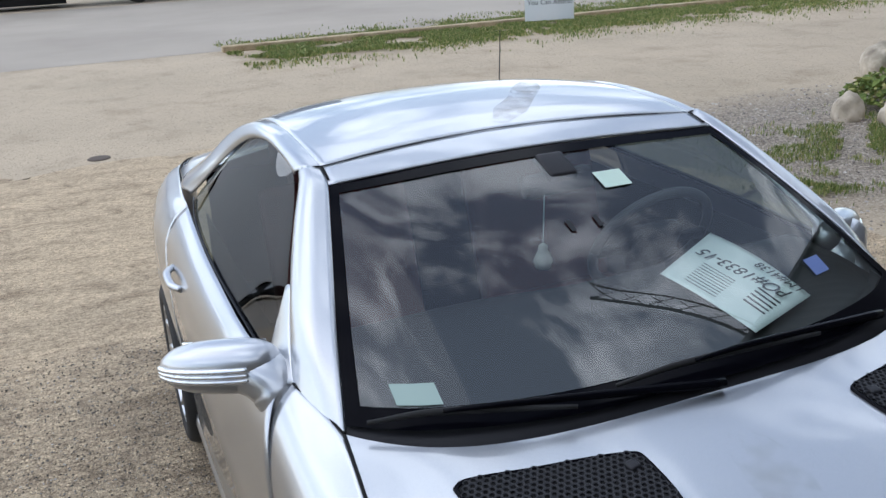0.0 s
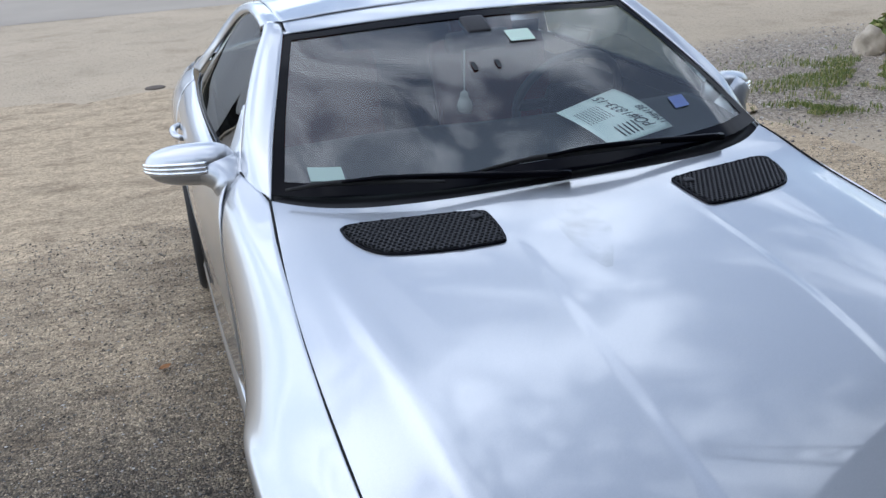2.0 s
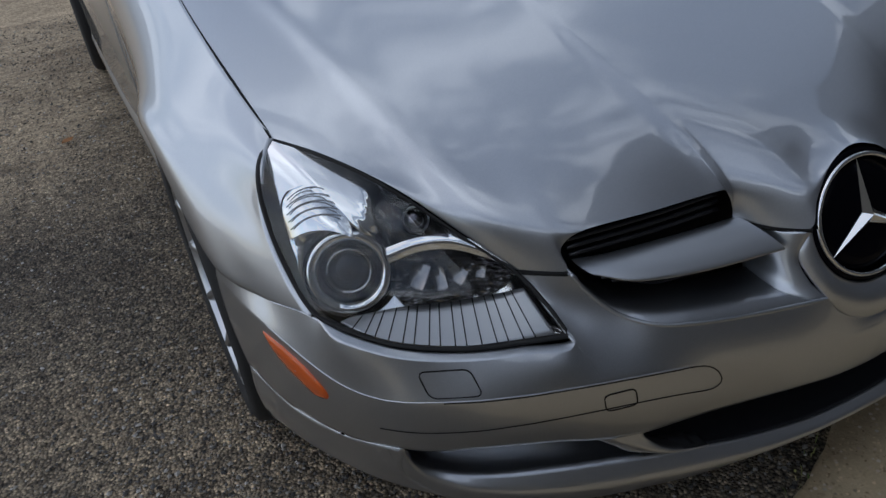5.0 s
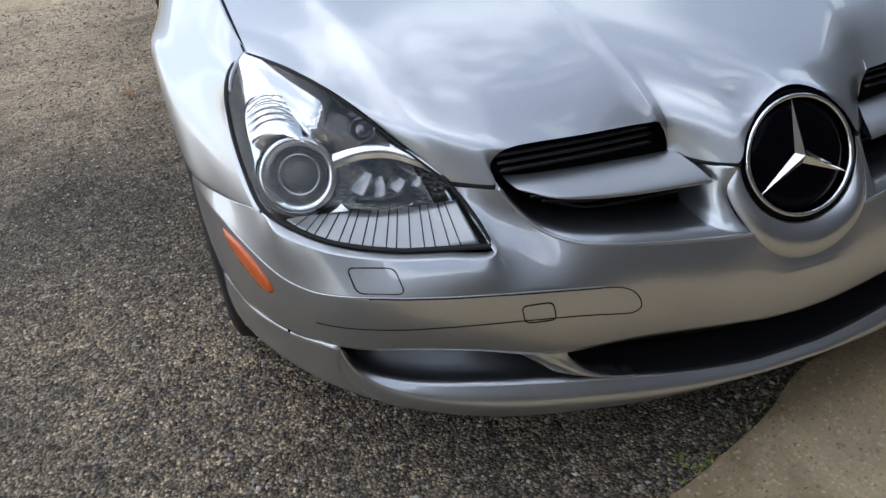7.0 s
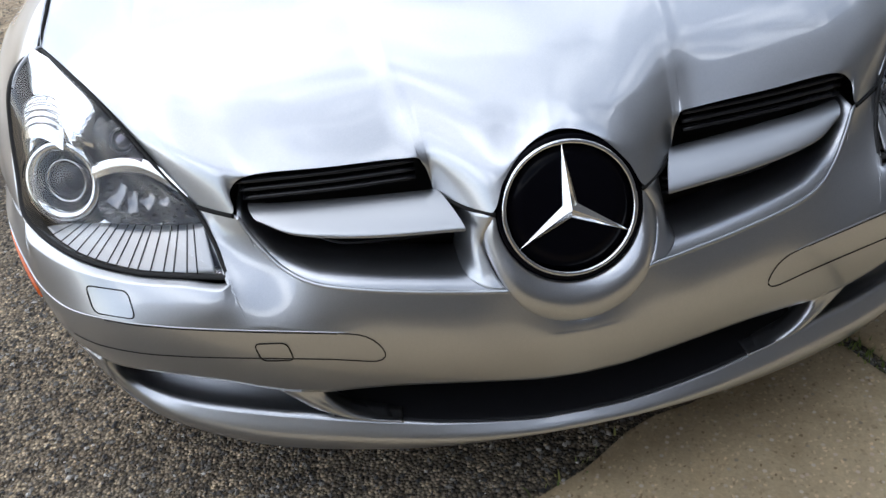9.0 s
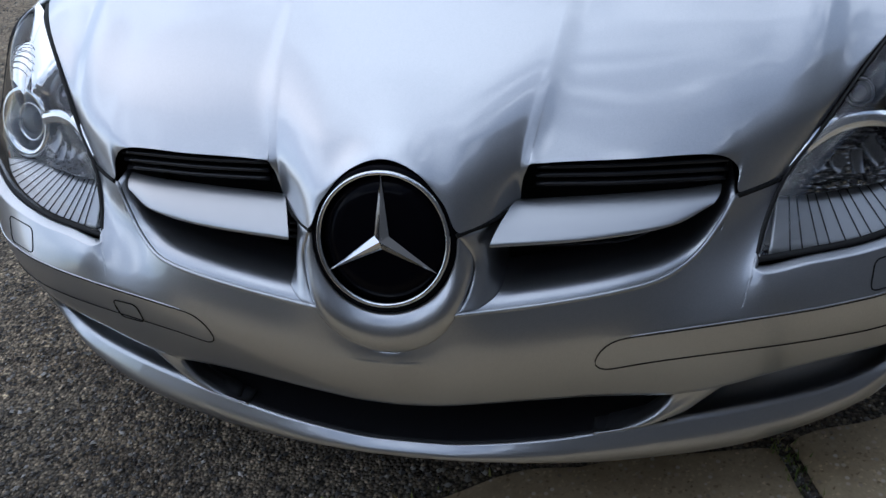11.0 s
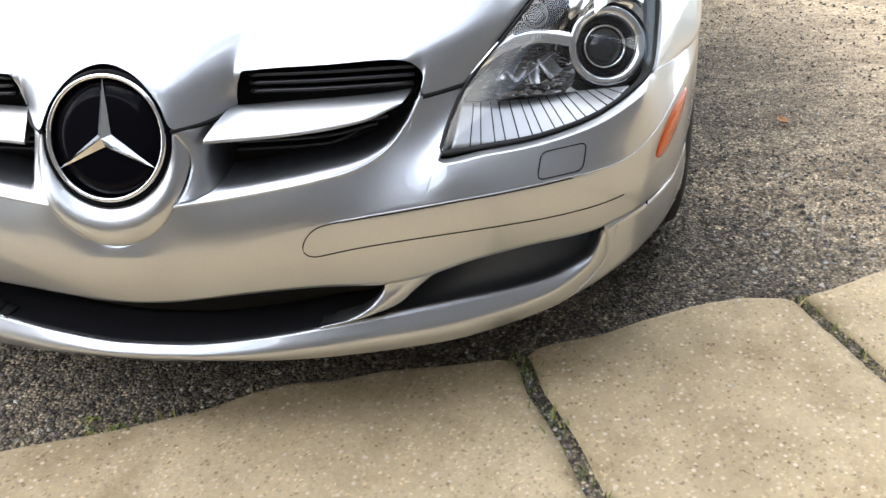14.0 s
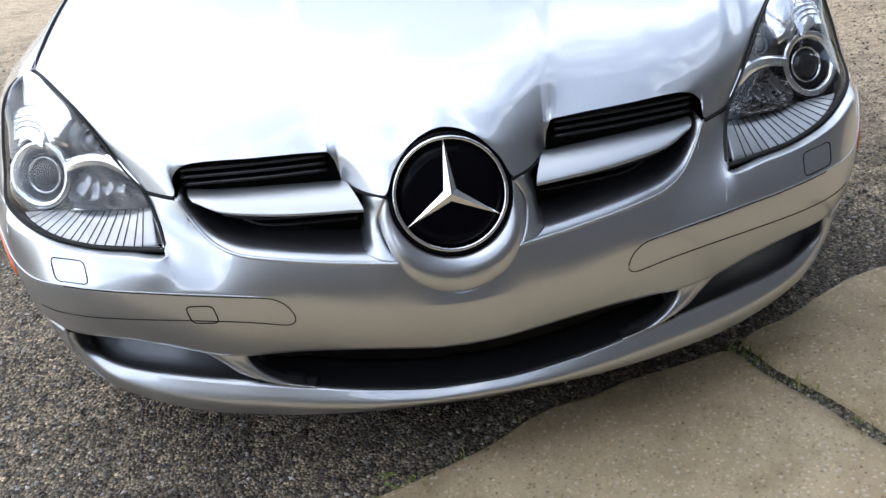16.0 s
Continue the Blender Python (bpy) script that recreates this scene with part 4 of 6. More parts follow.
def headlamp(k):
    fl_ = (lambda g: g) if k > 0 else flip
    hl = new("headlamp")
    hl.parent = car
    hl["label"] = "large clear almond-shaped headlamp with projector lens"
    part("lens", grids(fl_(hl_rings(0.985, 0.002, 0.036)), closed_u=True), lens_clear, hl, "clear plastic lens")
    out = crom(HL, 91)[:-1]
    mid_ = HL_C + (out - HL_C) * 0.972 + HL_N * 0.006
    inn = HL_C + (out - HL_C) * 0.945 + HL_N * 0.001
    part("seal", grids(fl_(np.array([out - HL_N * 0.012, out + HL_N * 0.004, mid_, inn, inn - HL_N * 0.02])), closed_u=True), rubber, hl, "black rubber seal", thick=0)
    refl = hl_rings(0.968, -0.028, 0.003)
    ru, rv_, rd = (refl - HL_C) @ HL_X, (refl - HL_C) @ HL_Y, (refl - HL_C) @ HL_N
    # the upper part follows the lens a little way behind it
    upper = np.maximum(sstep(0.020, 0.032, rv_) * sstep(-0.02, 0.02, ru), sstep(0.100, 0.118, ru) * sstep(-0.060, -0.030, rv_))
    ring_f = np.linspace(0, 1, len(refl))[:, None]
    dome = 0.032 * (1 - (1 - ring_f) ** 1.7) - 0.010
    refl = refl + (upper * (dome - rd) - 0.022 * (1 - upper) * sstep(0.0, 0.12, ring_f))[..., None] * HL_N
    part("reflector", grids(fl_(refl), closed_u=True), lamp_mirror, hl, "bright chrome inner panel")
    S = Matrix.Diagonal((k, 1, 1, 1))
    fwd = Vector((0.26, -0.86, 0.36))
    pm = S @ frame_of(hp(0.052, -0.022, -0.004), fwd)
    part("bezel", lathe([(0.044, -0.03), (0.0465, 0.004), (0.051, 0.009), (0.058, 0.010), (0.062, 0.005), (0.063, -0.07)], 48, pm), chrome, hl, "chrome projector ring")
    part("barrel", lathe([(0.030, -0.028), (0.0365, -0.014), (0.0375, -0.010), (0.039, -0.03)], 40, pm), gloss_black, hl)
    part("projector", lathe([(0.0, 0.004), (0.012, 0.003), (0.022, -0.002), (0.029, -0.010), (0.033, -0.02)], 36, pm), glass_ball, hl, "dark glass projector lens")
    part("lens_ring", lathe([(0.0295, -0.009), (0.0305, -0.003), (0.0330, -0.003), (0.0345, -0.010)], 40, pm), chrome, hl, "thin bright ring round the projector glass")
    part("halo", lathe([(0.0375, -0.012), (0.040, -0.005), (0.0455, 0.001), (0.046, -0.004)], 44, pm), gloss_black, hl, "black ring round the projector lens")
    tm = S @ frame_of(hp(-0.046, 0.050, -0.008), Vector((0.2, -0.80, 0.56)))
    part("turn_lamp", lathe([(0.014, 0.004), (0.026, 0.006), (0.036, 0.002), (0.043, -0.010), (0.045, -0.05)], 36, tm), lamp_dark, hl, "smoked surround of the indicator lamp")
    part("bulb", lathe([(0.0, 0.010), (0.009, 0.008), (0.014, 0.002), (0.015, -0.004)], 22, tm), lamp_chrome, hl)
    cover = np.array([hp(u, v, d) for u, v, d in ((0.026, 0.058, -0.010), (0.022, 0.078, -0.012), (0.002, 0.092, -0.012), (-0.024, 0.080, -0.008), (-0.060, 0.056, -0.008), (-0.105, 0.026, -0.008), (-0.135, 0.006, -0.012), (-0.105, 0.017, -0.006), (-0.060, 0.020, -0.002), (-0.018, 0.014, -0.004), (0.010, 0.030, -0.008), (0.026, 0.058, -0.010))])
    co = crom(cover, 61)[:-1]
    cc = hp(-0.035, 0.046, 0.0)
    part("indicator_cover", grids(fl_(np.array([co - HL_N * 0.012, co, co + (cc - co) * 0.25 + HL_N * 0.008, co + (cc - co) * 0.6 + HL_N * 0.013, co + (cc - co) * 0.98 + HL_N * 0.015])), closed_u=True), smoked_lens, hl, "smoked dome over the indicator")
    part("lamp_rim", lathe([(0.0625, -0.03), (0.063, 0.006), (0.066, 0.007), (0.068, -0.02)], 48, pm), gloss_black, hl, "black rim round the projector")
    part("bulb_ring", lathe([(0.017, 0.005), (0.018, 0.0085), (0.0195, 0.008), (0.020, 0.004)], 30, tm), lamp_panel, hl)
    bay = np.array([hp(u, v, -0.016) for u, v in ((-0.018, -0.010), (-0.050, 0.006), (-0.090, 0.011), (-0.140, 0.0), (-0.185, -0.028), (-0.160, -0.054), (-0.095, -0.066), (-0.030, -0.071), (-0.006, -0.045), (-0.014, -0.010))])
    bo = crom(bay, 61)[:-1]
    bc = bo.mean(0)
    part("lamp_bay", grids(fl_(np.array([bo, bo + (bc - bo) * 0.3 - HL_N * 0.004, bo + (bc - bo) * 0.7 - HL_N * 0.006, bo + (bc - bo) * 0.99 - HL_N * 0.002])), closed_u=True), lamp_bay_mat, hl, "dark bay of the main beam lamp")
    for uu, vv, w, h, a in ((-0.048, -0.030, 0.022, 0.030, 20), (-0.078, -0.036, 0.016, 0.026, -15), (-0.105, -0.030, 0.020, 0.018, 30), (-0.135, -0.026, 0.016, 0.014, 5)):
        tl = np.radians(a)
        cell = np.array([[hp(uu + (s * w * math.cos(tl) - t * h * math.sin(tl)), vv + (s * w * math.sin(tl) + t * h * math.cos(tl)), 0.001 - 0.010 * (1 - s * s) - 0.006 * (1 - t * t)) for s in np.linspace(-0.6, 0.6, 7)] for t in np.linspace(-0.6, 0.6, 7)])
        part("reflector_cell", grids(fl_(cell)), lamp_smoke, hl)
    lid = loft([[hp(u, v, d) for u, v, d in ((-0.004, 0.010, 0.002), (-0.05, 0.024, 0.003), (-0.095, 0.027, 0.001), (-0.140, 0.012, -0.004), (-0.176, -0.014, -0.010))],
                [hp(u, v, d) for u, v, d in ((-0.006, 0.000, 0.005), (-0.05, 0.014, 0.006), (-0.095, 0.017, 0.004), (-0.140, 0.004, -0.001), (-0.177, -0.017, -0.008))],
                [hp(u, v, d) for u, v, d in ((-0.008, -0.012, 0.000), (-0.05, 0.003, 0.000), (-0.095, 0.006, -0.002), (-0.140, -0.005, -0.006), (-0.178, -0.020, -0.012))]], 28, 8)
    part("eyelid", grids(fl_(lid)), lamp_mirror, hl, "pale curved strip above the lamp bay")
    # ribbed lower panel
    rib = loft([[hp(u, v, d) for u, v, d in ((0.062, -0.094, 0.006), (0.0, -0.124, 0.013), (-0.08, -0.136, 0.008), (-0.16, -0.132, -0.002), (-0.240, -0.116, -0.016))],
                [hp(u, v, d) for u, v, d in ((0.052, -0.088, -0.012), (-0.021, -0.074, -0.026), (-0.09, -0.068, -0.030), (-0.155, -0.058, -0.030), (-0.196, -0.050, -0.028))]], 60, 9)
    part("ribbed_panel", grids(fl_(rib)), lamp_panel, hl, "silver panel with fine ribs", thick=0.002)
    for u in np.linspace(0.08, 0.93, 15):
        line = rib[:, int(u * 59)] + HL_N * 0.0016
        part("rib", tube(fl_(line[::2]), 0.0010, 5, 6), lamp_dark, hl)
    lens_pts = hl_rings(0.985, 0.002, 0.036).reshape(-1, 3) - HL_C
    lens_uvd = np.stack([lens_pts @ HL_X, lens_pts @ HL_Y, lens_pts @ HL_N], -1)

    def under_lens(u, v, gap):
        """A point of the lamp a given way behind the lens."""
        r2 = (lens_uvd[:, 0] - u) ** 2 + (lens_uvd[:, 1] - v) ** 2
        w = np.exp(-r2 / 0.00012)
        return hp(u, v, (w * lens_uvd[:, 2]).sum() / w.sum() - gap)

    # a raised tongue above the projector, widest at its foot, with fine curved fins across it
    tongue = []
    for v in np.linspace(0, 1, 18):
        mid_u, half_w = 0.088 + 0.030 * v, 0.052 * (1 - v**2.2) ** 0.5 + 0.002
        tongue.append([under_lens(mid_u + half_w * a, 0.036 + 0.070 * v - 0.014 * a * a * (1 - v), 0.006 + 0.006 * abs(a) ** 3 + 0.004 * v**4) for a in np.linspace(-1, 1, 21)])
    part("pod", grids(fl_(np.array(tongue))), lamp_mirror, hl, "bright chrome panel above the projector")
    for q in range(5):
        v = 0.16 + 0.15 * q
        mid_u, half_w = 0.088 + 0.030 * v, (0.052 * (1 - v**2.2) ** 0.5) * 0.74
        arc = np.array([under_lens(mid_u + half_w * a, 0.036 + 0.070 * v + 0.010 * (1 - a * a) - 0.008 * a, 0.0048) for a in np.linspace(-1, 1, 9)])
        part("fin", tube(fl_(arc), 0.0011, 5, 14), lamp_grey, hl)
    return hl


for k in (1, -1):
    headlamp(k)

# ---- bonnet vents ----
def vent(k):
    out = crom([(0.590, 1.306), (0.584, 1.257), (0.556, 1.184), (0.510, 1.135), (0.40, 1.096), (0.284, 1.080), (0.256, 1.092), (0.247, 1.222), (0.262, 1.248), (0.45, 1.288), (0.566, 1.316), (0.590, 1.306)], 73)[:-1]
    lift = lambda q, h: np.stack([q[:, 0] * k, q[:, 1], hood_base(q[:, 0], q[:, 1]) + h], -1)
    cen = out.mean(0)
    v = new("bonnet_vent")
    v.parent = car
    v["label"] = "black honeycomb vent grille let into the bonnet"
    ring = np.array([lift(cen + (out - cen) * s, h) for s, h in ((1.0, -0.002), (0.995, 0.005), (0.955, 0.005), (0.945, 0.0))])
    part("vent_frame", grids(ring, closed_u=True), gloss_black, v)
    plate = np.array([lift(cen + (out - cen) * s, 0.0022) for s in (0.95, 0.5, 0.02)])
    part("backing", grids(plate, closed_u=True), dark_gap, v)
    poly = cen + (out - cen) * 0.95

    def within(x, y):
        c = False
        for a, b in zip(poly, np.roll(poly, -1, 0)):
            if (a[1] > y) != (b[1] > y) and x < (b[0] - a[0]) * (y - a[1]) / (b[1] - a[1]) + a[0]:
                c = not c
        return c

    bm = bmesh.new()
    s = 0.0078
    for j in range(40):
        for i in range(50):
            x, y = 0.24 + i * s * 1.732 + (j % 2) * s * 0.866, 1.07 + j * s * 1.5
            if not within(x, y):
                continue
            a = np.radians(30 + 60 * np.arange(6))
            o = np.stack([x + s * np.cos(a), y + s * np.sin(a)], -1)
            n_ = np.stack([x + 0.66 * s * np.cos(a), y + 0.66 * s * np.sin(a)], -1)
            add_grid(bm, np.array([lift(o, 0.0060), lift(n_, 0.0052), lift(n_, 0.0024)]), True)
    me = part("honeycomb", bm, black_plastic, v, smooth=False)
    me["kind"] = "stuff"


vent(1)
vent(-1)


def washer_nozzle(k):
    """A small rounded block at the inner rear corner of a bonnet vent."""
    z = float(hood_base(np.array([0.284]), np.array([1.214]))[0])
    b = bmesh.new()
    box(b, -0.012, 0.012, -0.011, 0.011, -0.004, 0.0105, pose(0.284 * k, 1.214, z, 6, 0, -8 * k), bevel=0.004)
    w = part("washer_nozzle", b, black_plastic, car, "small dark grey screen washer nozzle")
    b = bmesh.new()
    box(b, -0.004, 0.004, 0.009, 0.0125, 0.003, 0.008, pose(0.284 * k, 1.214, z, 6, 0, -8 * k), bevel=0.001)
    part("jet", b, dark_gap, w)


washer_nozzle(1)
washer_nozzle(-1)

# ---- glasshouse ----
WS = loft([
    [(-0.712, 1.530, 0.926), (-0.56, 1.440, 0.924), (-0.3, 1.375, 0.922), (0, 1.362, 0.922), (0.3, 1.375, 0.922), (0.56, 1.440, 0.924), (0.712, 1.530, 0.926)],
    [(-0.662, 1.722, 1.044), (-0.53, 1.660, 1.040), (-0.28, 1.618, 1.040), (0, 1.610, 1.042), (0.28, 1.618, 1.040), (0.53, 1.660, 1.040), (0.662, 1.722, 1.044)],
    [(-0.606, 1.914, 1.152), (-0.49, 1.880, 1.148), (-0.26, 1.860, 1.150), (0, 1.858, 1.152), (0.26, 1.860, 1.150), (0.49, 1.880, 1.148), (0.606, 1.914, 1.152)],
    [(-0.556, 2.082, 1.234), (-0.45, 2.092, 1.236), (-0.24, 2.102, 1.242), (0, 2.106, 1.245), (0.24, 2.102, 1.242), (0.45, 2.092, 1.236), (0.556, 2.082, 1.234)],
], 81, 61)
windscreen = part("windscreen", grids(WS), windscreen_glass, car, "raked laminated windscreen reflecting clouds")
up = np.array((0, -0.0012, 0.0028))
part("windscreen_border", grids(WS[:5] + up, WS[-4:] + up, WS[:, :3] + up, WS[:, -3:] + up), gloss_black, car, "black edge band of the windscreen")
cowl = np.stack([np.stack([HOOD[0, :, 0], HOOD[0, :, 1] + 0.004, HOOD[0, :, 2] - 0.012], -1), np.stack([HOOD[0, :, 0] * 0.99, HOOD[0, :, 1] + 0.05, HOOD[0, :, 2] + 0.004], -1), np.stack([HOOD[0, :, 0] * 0.985, HOOD[0, :, 1] + 0.10, HOOD[0, :, 2] + 0.018], -1)], 0)
part("cowl_panel", grids(cowl), black_plastic, car, "black plastic panel under the wipers", thick=0.003)

PILLAR_OUT = [(0.785, 1.600, 0.850), (0.776, 1.682, 0.905), (0.742, 1.800, 1.020), (0.700, 1.925, 1.110), (0.650, 2.055, 1.190), (0.612, 2.150, 1.236), (0.600, 2.200, 1.250)]
PILLAR_IN = [(0.736, 1.420, 0.850), (0.723, 1.492, 0.888), (0.680, 1.660, 1.012), (0.638, 1.806, 1.098), (0.594, 1.958, 1.180), (0.560, 2.082, 1.240), (0.550, 2.165, 1.260)]
PILLAR_MID = [tuple(0.5 * (np.array(a) + np.array(b)) + np.array((0.012, -0.004, 0.012)) * (0.1 if i < 2 else 1.0)) for i, (a, b) in enumerate(zip(PILLAR_OUT, PILLAR_IN))]
PILLAR_BACK = [tuple(np.array(a) + np.array((-0.030, 0.035, -0.015))) for a in PILLAR_OUT]
both("front_pillar", paint, loft([PILLAR_IN, PILLAR_MID, PILLAR_OUT, PILLAR_BACK], 40, 14), label="silver windscreen pillar")
sail = loft([[(0.764, 1.700, 0.942), (0.742, 1.800, 1.018), (0.712, 1.890, 1.084)], [(0.782, 1.730, 0.938), (0.765, 1.815, 0.985), (0.716, 1.900, 1.082)], [(0.806, 1.745, 0.930), (0.788, 1.835, 0.950), (0.720, 1.905, 1.078)]], 16, 8)
both("mirror_triangle", paint, sail, label="silver triangle at the front of the door glass")
header = loft([
    [(-0.558, 2.082, 1.238), (-0.24, 2.104, 1.247), (0, 2.108, 1.250), (0.24, 2.104, 1.247), (0.558, 2.082, 1.238)],
    [(-0.553, 2.125, 1.252), (-0.24, 2.168, 1.262), (0, 2.178, 1.265), (0.24, 2.168, 1.262), (0.553, 2.125, 1.252)],
    [(-0.550, 2.165, 1.262), (-0.24, 2.225, 1.273), (0, 2.240, 1.277), (0.24, 2.225, 1.273), (0.550, 2.165, 1.262)],
], 50, 8)
part("windscreen_header", grids(header), paint, car, "silver strip above the windscreen", thick=0.004)


def across(c, s, drop=0.6):
    """A roof section from side to side; c: centre (y, z), s: side (x, y, z)."""
    out = []
    for u in np.linspace(-1, 1, 13):
        w = abs(u) ** 2.6
        out.append((s[0] * u, c[0] + (s[1] - c[0]) * u * u, c[1] + (s[2] - c[1]) * w))
    return out


ROOF_SIDE = [(0.550, 2.165, 1.262), (0.552, 2.32, 1.278), (0.550, 2.56, 1.284), (0.552, 2.80, 1.266), (0.568, 3.02, 1.212), (0.600, 3.22, 1.115), (0.640, 3.38, 1.020)]
ROOF_MID = [(2.240, 1.277), (2.40, 1.299), (2.62, 1.311), (2.86, 1.298), (3.08, 1.248), (3.28, 1.160), (3.42, 1.066)]
roof = loft([across(c, s) for c, s in zip(ROOF_MID, ROOF_SIDE)], 61, 50)
part("roof", grids(roof), paint, car, "silver folding metal roof with a dusty streak", thick=0.004)
dust_mat = mat("roof_dust", (0.42, 0.38, 0.32), 0.8)
da = noise_tex(dust_mat, 16.0, 6.0)
link(dust_mat, ramp_of(dust_mat, da.outputs["Fac"], [(0.35, (0.02, 0.02, 0.02)), (0.65, (0.36, 0.36, 0.36))]), bsdf(dust_mat).inputs["Alpha"])
flat_roof = roof.reshape(-1, 3)
streak = []
for x, y, w in ((0.30, 2.68, 0.03), (0.24, 2.58, 0.045), (0.15, 2.45, 0.04), (0.07, 2.36, 0.05), (-0.01, 2.27, 0.02)):
    row = []
    for s in (-1, -0.3, 0.3, 1):
        q = np.array((x + s * w * 0.8, y - s * w * 0.6))
        d = ((flat_roof[:, :2] - q) ** 2).sum(1)
        kk = np.argsort(d)[:4]
        ww = 1 / (d[kk] + 1e-7)
        row.append((q[0], q[1], (flat_roof[kk, 2] * ww).sum() / ww.sum() + 0.0035))
    streak.append(row)
part("dust_streak", grids(np.array(streak)), dust_mat, car, "dried dusty streak on the roof")
spill_mat = mat("dried_spill", (0.40, 0.36, 0.24), 0.85)
sl = noise_tex(spill_mat, 13.0, 7.0, 0.6)
link(spill_mat, ramp_of(spill_mat, sl.outputs["Fac"], [(0.42, (0.0, 0.0, 0.0)), (0.80, (0.22, 0.22, 0.22))]), bsdf(spill_mat).inputs["Alpha"])
spill = []
for x, y, w in ((-0.045, 1.235, 0.012), (-0.055, 1.18, 0.05), (-0.062, 1.10, 0.065), (-0.082, 1.02, 0.05), (-0.098, 0.95, 0.03), (-0.105, 0.90, 0.008)):
    xs = x + w * np.linspace(-1, 1, 7)
    spill.append(np.stack([xs, 0 * xs + y, hood_base(xs, 0 * xs + y) + 0.0022], -1))
part("dried_spill", grids(np.array(spill)), spill_mat, car, "faint yellowish dried spill on the bonnet")
rail = loft([
    ROOF_SIDE,
    [(0.588, 2.180, 1.262), (0.590, 2.32, 1.276), (0.588, 2.56, 1.282), (0.600, 2.80, 1.258), (0.635, 3.00, 1.195), (0.690, 3.18, 1.090), (0.735, 3.36, 1.005)],
    [(0.606, 2.205, 1.250), (0.606, 2.33, 1.264), (0.606, 2.56, 1.266), (0.626, 2.80, 1.228), (0.680, 2.98, 1.140), (0.745, 3.10, 1.050), (0.790, 3.26, 0.980)],
    [(0.606, 2.215, 1.240), (0.600, 2.33, 1.254), (0.600, 2.56, 1.256), (0.620, 2.78, 1.216), (0.672, 2.94, 1.130), (0.735, 3.05, 1.035), (0.775, 3.12, 0.978)],
], 50, 14)
both("roof_rail", paint, rail, label="silver side edge of the roof")
WIN_TOP = [(0.772, 1.820, 0.966), (0.728, 1.890, 1.050), (0.685, 1.995, 1.128), (0.642, 2.105, 1.190), (0.606, 2.24, 1.240), (0.597, 2.45, 1.260), (0.604, 2.68, 1.244), (0.655, 2.90, 1.150), (0.752, 3.06, 0.998)]
WIN_BOT = [(0.785, 1.830, 0.940), (0.792, 1.98, 0.942), (0.798, 2.12, 0.946), (0.803, 2.26, 0.950), (0.806, 2.40, 0.954), (0.806, 2.56, 0.958), (0.802, 2.74, 0.964), (0.792, 2.90, 0.972), (0.772, 3.04, 0.982)]
both("side_window", side_glass, loft([WIN_BOT, WIN_TOP], 50, 16), label="dark tinted door glass", thick=0)
rear_glass_sections = [across((3.12, 1.236), (0.48, 3.06, 1.206)), across((3.28, 1.162), (0.50, 3.22, 1.125)), across((3.39, 1.088), (0.52, 3.36, 1.045))]
part("rear_window", grids(loft(rear_glass_sections, 30, 10) + np.array((0, 0.006, 0.008))), gloss_black, car, "dark rear window")
boot = loft([across((3.42, 1.058), (0.78, 3.30, 0.972)), across((3.64, 1.015), (0.755, 3.58, 0.958)), across((3.86, 0.985), (0.69, 3.82, 0.935)), across((4.00, 0.945), (0.60, 3.95, 0.905)), across((4.03, 0.80), (0.58, 3.99, 0.78)), across((4.04, 0.35), (0.58, 4.0, 0.35))], 40, 40)
part("boot_lid", grids(boot), paint, car, "silver boot lid", thick=0.004)

RY = 3.23
door = loft([
    [(0.776, 1.735, 0.940), (0.806, 2.00, 0.944), (0.814, 2.30, 0.952), (0.815, 2.60, 0.960), (0.805, 2.98, 0.978)],
    [(0.813, 1.709, 0.907), (0.842, 2.00, 0.915), (0.855, 2.30, 0.922), (0.858, 2.60, 0.928), (0.850, 2.98, 0.940)],
    [(0.8415, 1.666, 0.820), (0.870, 2.00, 0.830), (0.886, 2.30, 0.835), (0.892, 2.60, 0.840), (0.892, 2.98, 0.850)],
    [(0.8475, 1.641, 0.620), (0.878, 2.00, 0.630), (0.896, 2.30, 0.640), (0.902, 2.60, 0.650), (0.905, 2.90, 0.665)],
    [(0.846, 1.625, 0.400), (0.866, 2.00, 0.400), (0.878, 2.30, 0.400), (0.886, 2.60, 0.400), (0.892, 2.84, 0.400)],
    [(0.842, 1.625, 0.270), (0.866, 2.00, 0.262), (0.876, 2.30, 0.262), (0.884, 2.60, 0.262), (0.888, 2.82, 0.262)],
], 44, 34)
doors = both("door", paint, door, label="silver long door")
sill = loft([
    [(0.846, 1.14, 0.268), (0.848, 1.625, 0.266), (0.870, 2.30, 0.258), (0.886, 2.82, 0.258), (0.888, 2.90, 0.258)],
    [(0.856, 1.14, 0.225), (0.862, 1.625, 0.220), (0.882, 2.30, 0.215), (0.892, 2.82, 0.215), (0.894, 2.90, 0.215)],
    [(0.835, 1.14, 0.165), (0.835, 1.625, 0.165), (0.850, 2.30, 0.165), (0.860, 2.82, 0.165), (0.862, 2.90, 0.165)],
], 30, 10)
both("sill", paint, sill, label="silver side sill")
